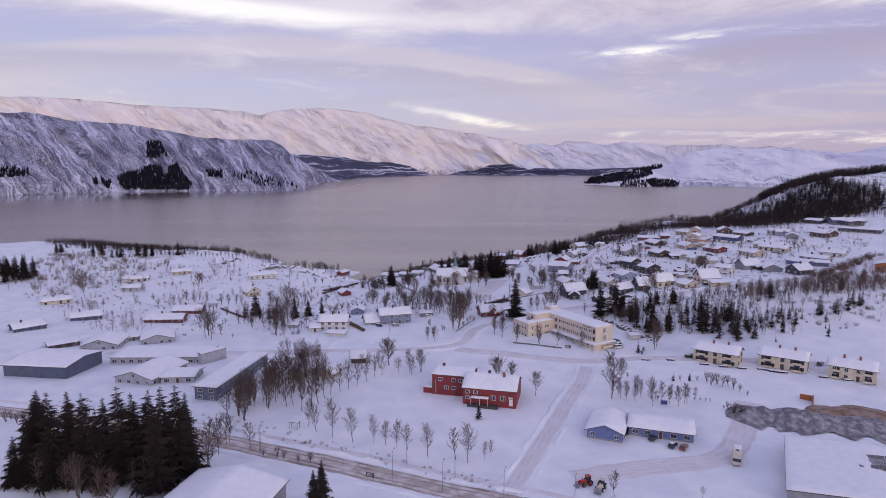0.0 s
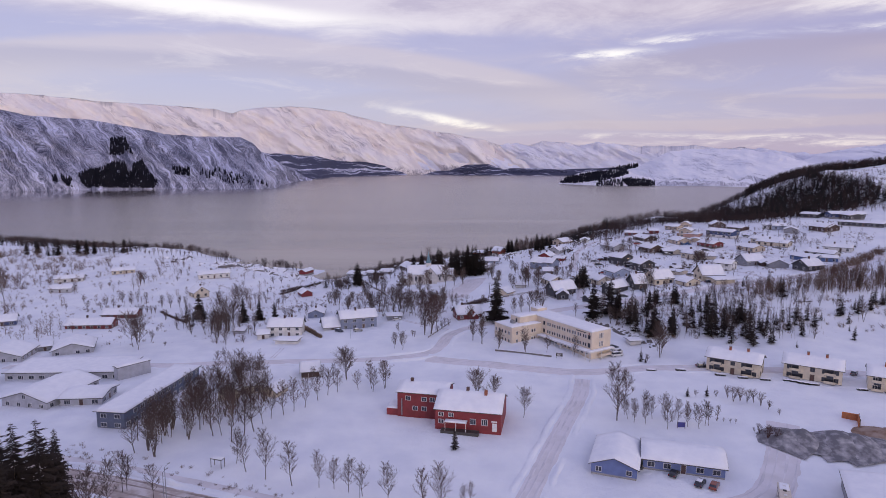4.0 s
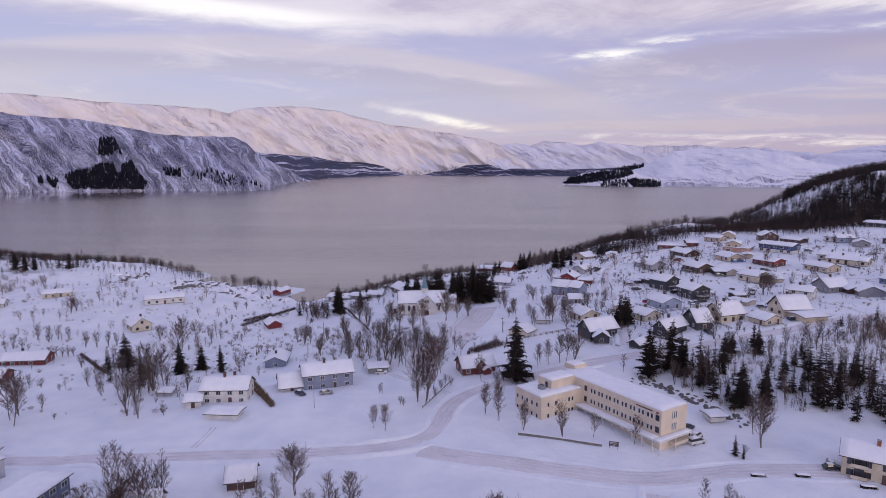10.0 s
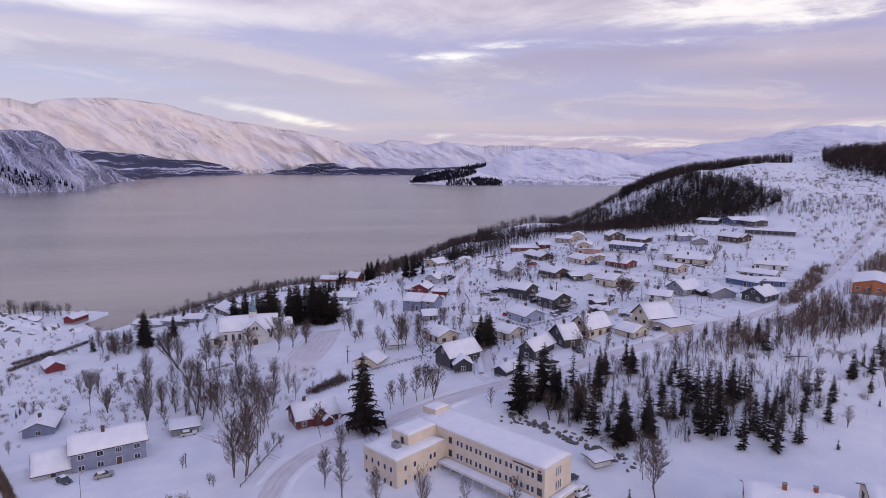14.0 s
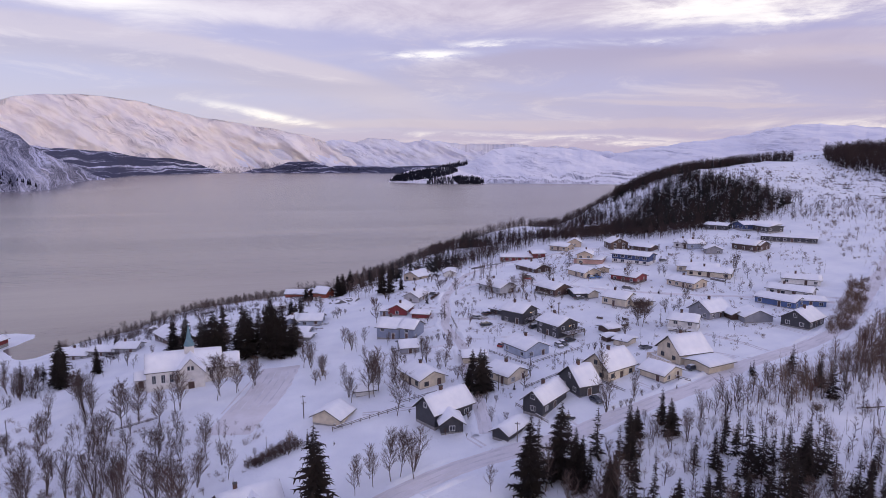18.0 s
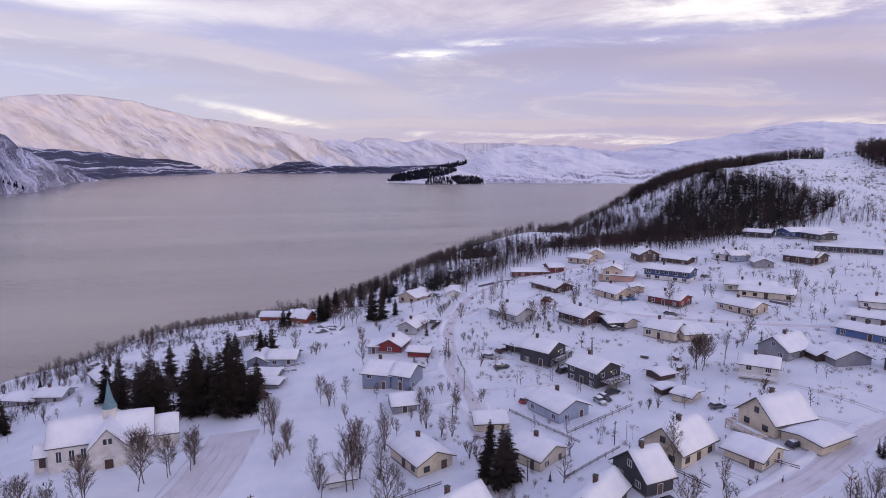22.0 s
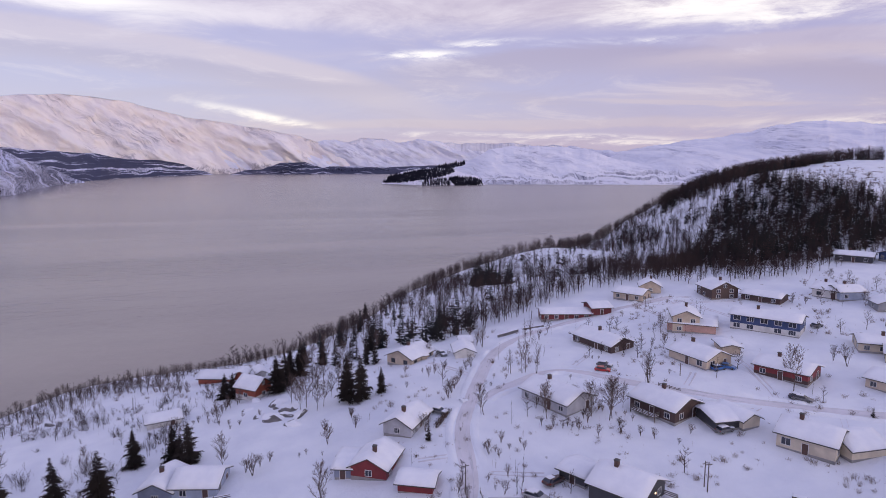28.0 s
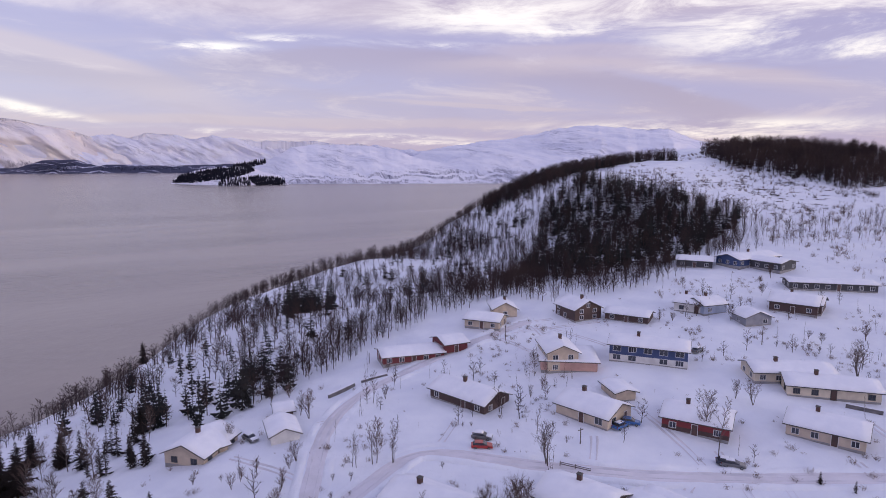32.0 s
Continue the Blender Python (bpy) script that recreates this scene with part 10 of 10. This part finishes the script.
fence([(31.6, 351.9), (36.4, 349.7)], 0.70, "wood")
car(88.3, 330.1, -51, "silver")
car(93.1, 333.0, 20, "brown")
car(88.7, 322.2, -2, "navy")
car(103.3, 314.6, 15, "black")
car(157.2, 342.0, -55, "grey")
car(151.8, 361.6, 4, "blue")
car(196.8, 375.3, 10, "grey", snowy=True)
car(132.5, 336.9, 7, "grey", snowy=True)
car(123.0, 279.7, 0, "grey", snowy=True)
car(86.2, 300.4, 42, "red")
utility_pole(116.5, 322.3, 5.5)
utility_pole(124.2, 292.2, 5.9)
utility_pole(75.2, 312.8, 5.1)
utility_pole(78.0, 335.6, 5.5)
utility_pole(213.8, 368.3, 4.9)
wood_pile(132.0, 304.2)
wood_pile(135.5, 310.7)
wood_pile(128.6, 315.2)
fence([(195.3, 340.8), (197.6, 334.9)], 0.80, "stone")
fence([(174.7, 404.4), (174.4, 389.1)], 0.70, "wood")
car(45.5, 116.2, 47, "black")
car(53.4, 114.2, 50, "black")
car(57.6, 110.2, 51, "navy")
car(60.2, 109.0, 54, "rust")
car(86.7, 178.6, 61, "grey")
car(130.1, 168.2, 47, "grey")
car(63.2, 193.8, 40, "white", kind='van')
low_hedge_box(68.6, 174.6)
low_hedge_box(77.8, 173.9)
low_hedge_box(88.4, 169.0)
low_hedge_box(94.3, 166.4)
low_hedge_box(100.4, 164.7)
low_hedge_box(124.7, 156.2)
low_hedge_box(131.2, 153.5)
low_hedge_box(137.9, 152.2)
low_hedge_box(107.0, 163.8)
low_hedge_box(108.6, 163.0)
low_hedge_box(110.1, 161.9)
low_hedge_box(111.6, 161.1)
low_hedge_box(112.8, 160.5)
camper((68.7, 95.5), (74.9, 108.9))
tractor(29.4, 89.1, 'red')
tractor(32.7, 87.3, 'white')
play_house(63.1, 135.4)
gravel_heap(87.3, 128.7, 7, 2.6, 'grey')
gravel_heap(90.2, 127.7, 6, 3.0, 'grey')
gravel_heap(94.6, 126.4, 7, 2.2, 'grey')
gravel_heap(98.5, 125.8, 8, 3.2, 'grey')
gravel_heap(102.1, 124.8, 8, 2.8, 'grey')
gravel_heap(106.6, 123.9, 7, 1.8, 'grey')
gravel_heap(111.0, 123.0, 8, 1.6, 'grey')
gravel_heap(115.3, 122.1, 8, 1.8, 'grey')
gravel_heap(119.6, 121.2, 8, 1.6, 'grey')
gravel_heap(111.3, 129.3, 7, 1.2, 'brown')
gravel_heap(115.8, 128.3, 7, 1.4, 'brown')
gravel_heap(121.4, 129.3, 7, 1.2, 'brown')
gravel_heap(124.4, 127.4, 7, 1.2, 'brown')
gravel_heap(120.9, 119.5, 8, 1.5, 'grey')
skip_wall(109.6, 135.6)
lamp_post(25.7, 83.7, 5.0)
lamp_post(-55.1, 99.8, 8.9)
shelter(-50.2, 115.3)
lamp_post(-55.0, 98.6, 7.5)
lamp_post(-18.4, 88.4, 7.5)
lamp_post(-15.6, 96.3, 7.5)
lamp_post(-3.0, 90.5, 7.5)
lamp_post(-5.9, 83.5, 7.5)
lamp_post(8.6, 80.8, 7.5)
sign_board(-23.9, 87.4)
sign_board(41.4, 187.7)
fence([(19.9, 194.5), (39, 189)], 0.6, "stone")

# ---------------------------------------------------------------- balconies, porches and wall lamps
def house_at(x, y):
    return min((o for o in scene.objects if o.parent is None and o.name.startswith("house")), key=lambda o: math.dist(o.location[:2], (x, y)))


def deck(x, y, L, W, side, width, depth, height, mat, shift=0.0, lamp=False):
    """A railed wooden balcony on posts against one wall of the house at x, y."""
    root = house_at(x, y)
    m = faces_of(L, W)[side][1] @ pose(shift, 0, 0)
    plat = part("balcony", box(-width / 2, width / 2, -depth, -0.02, height - 0.14, height), mat, root)
    plat.matrix_basis = m
    sn = part("snow_cover", snow_roof_mesh(width - 0.2, depth - 0.2, 0, 0, 0.16, int(x) % 40, True), ROOF_SNOW, plat)
    sn.location = (0, -depth / 2, height - 0.08)
    n = max(3, int(width / 1.4))
    for k in range(n + 1):
        px = -width / 2 + width * k / n
        part("post", box(px - 0.05, px + 0.05, -depth, -depth + 0.1, height, height + 0.95), mat, plat)
        if k in (0, n):
            part("support", box(px - 0.08, px + 0.08, -depth, -depth + 0.16, -1.2, height - 0.14), mat, plat)
    for z in (0.3, 0.6, 0.88):
        part("rail", box(-width / 2, width / 2, -depth - 0.03, -depth, height + z - 0.09, height + z + 0.07), mat, plat)
        for sx in (-1, 1):
            part("side_rail", box(sx * width / 2 - 0.02, sx * width / 2 + 0.02, -depth, -0.05, height + z - 0.09, height + z + 0.07), mat, plat)
    if lamp:
        lp = part("wall_lamp", box(-0.07, 0.07, -0.16, 0.0, height + 1.55, height + 1.75, 0.02), LIT, root, "lit wall lamp beside the balcony door")
        lp.matrix_basis = m
    return plat


deck(102.0, 324.0, 9.0, 8.8, 1, 6.5, 2.4, 2.1, GREY_WOOD, 0.6, True)
deck(108.6, 307.8, 9.7, 8.8, 1, 7.5, 3.0, 2.1, GREY_WOOD, 0.8, True)
deck(145.6, 292.0, 8.5, 7.8, 0, 8.5, 2.2, 1.6, TRIM)
deck(127.0, 348.4, 11.0, 8.8, 0, 6.0, 1.8, 0.9, GREY_WOOD, -1.0)
deck(127.2, 266.9, 11.8, 10.5, 3, 8.0, 3.0, 0.9, WALLS["beige"])
red_house = house_at(12.2, 240.2)
gabled(red_house, "dormer_", -1.2, 2.0, -4.5, 0.0, 0.0, 3.3, 1.6, WALLS["dark_red"], "y")
gabled(red_house, "porch_", 1.0, 3.2, -5.9, -3.95, 0.0, 2.0, 0.9, WALLS["dark_red"], "y", 0.3)
window(red_house, pose(0.4, -4.52, 3.0), 0.8, 0.9, 2)

# ---------------------------------------------------------------- trodden drives from the houses to the lanes
def clear_way(a, b, own):
    for hx, hy, r in HOUSES:
        if (hx, hy) == own:
            continue
        t = max(0.0, min(1.0, ((hx - a[0]) * (b[0] - a[0]) + (hy - a[1]) * (b[1] - a[1])) / max(1e-6, math.dist(a, b) ** 2)))
        if math.dist((hx, hy), (a[0] + (b[0] - a[0]) * t, a[1] + (b[1] - a[1]) * t)) < r * 0.5 + 1.0:
            return False
    return True


LANES = [p for line in (LANE, LANE_B, BEND, SIDE) for a, b in zip(line, line[1:]) for p in ((a[0] + (b[0] - a[0]) * k / 6, a[1] + (b[1] - a[1]) * k / 6) for k in range(6))]
for hx, hy, r in HOUSES:
    if not (-60 < hx < 215 and 195 < hy < 430) or r < 5:
        continue
    near = sorted(LANES, key=lambda p: math.dist(p, (hx, hy)))[:12:3]
    for end in near:
        ln = math.dist(end, (hx, hy))
        if 9 < ln < 42:
            k = (r * 0.5 + 1.2) / ln
            start = (hx + (end[0] - hx) * k, hy + (end[1] - hy) * k)
            mid = ((start[0] + end[0]) / 2 + 1.2, (start[1] + end[1]) / 2 - 0.8)
            if math.dist(start, end) > 5 and clear_way(start, end, (hx, hy)):
                for o in (-0.55, 0.55):
                    strip("drive", "trodden drive between a house and the lane", [start, mid, end], 0.45, RUT, 0.07, o, 0.4, int(abs(hx)) % 30, "path")
                break
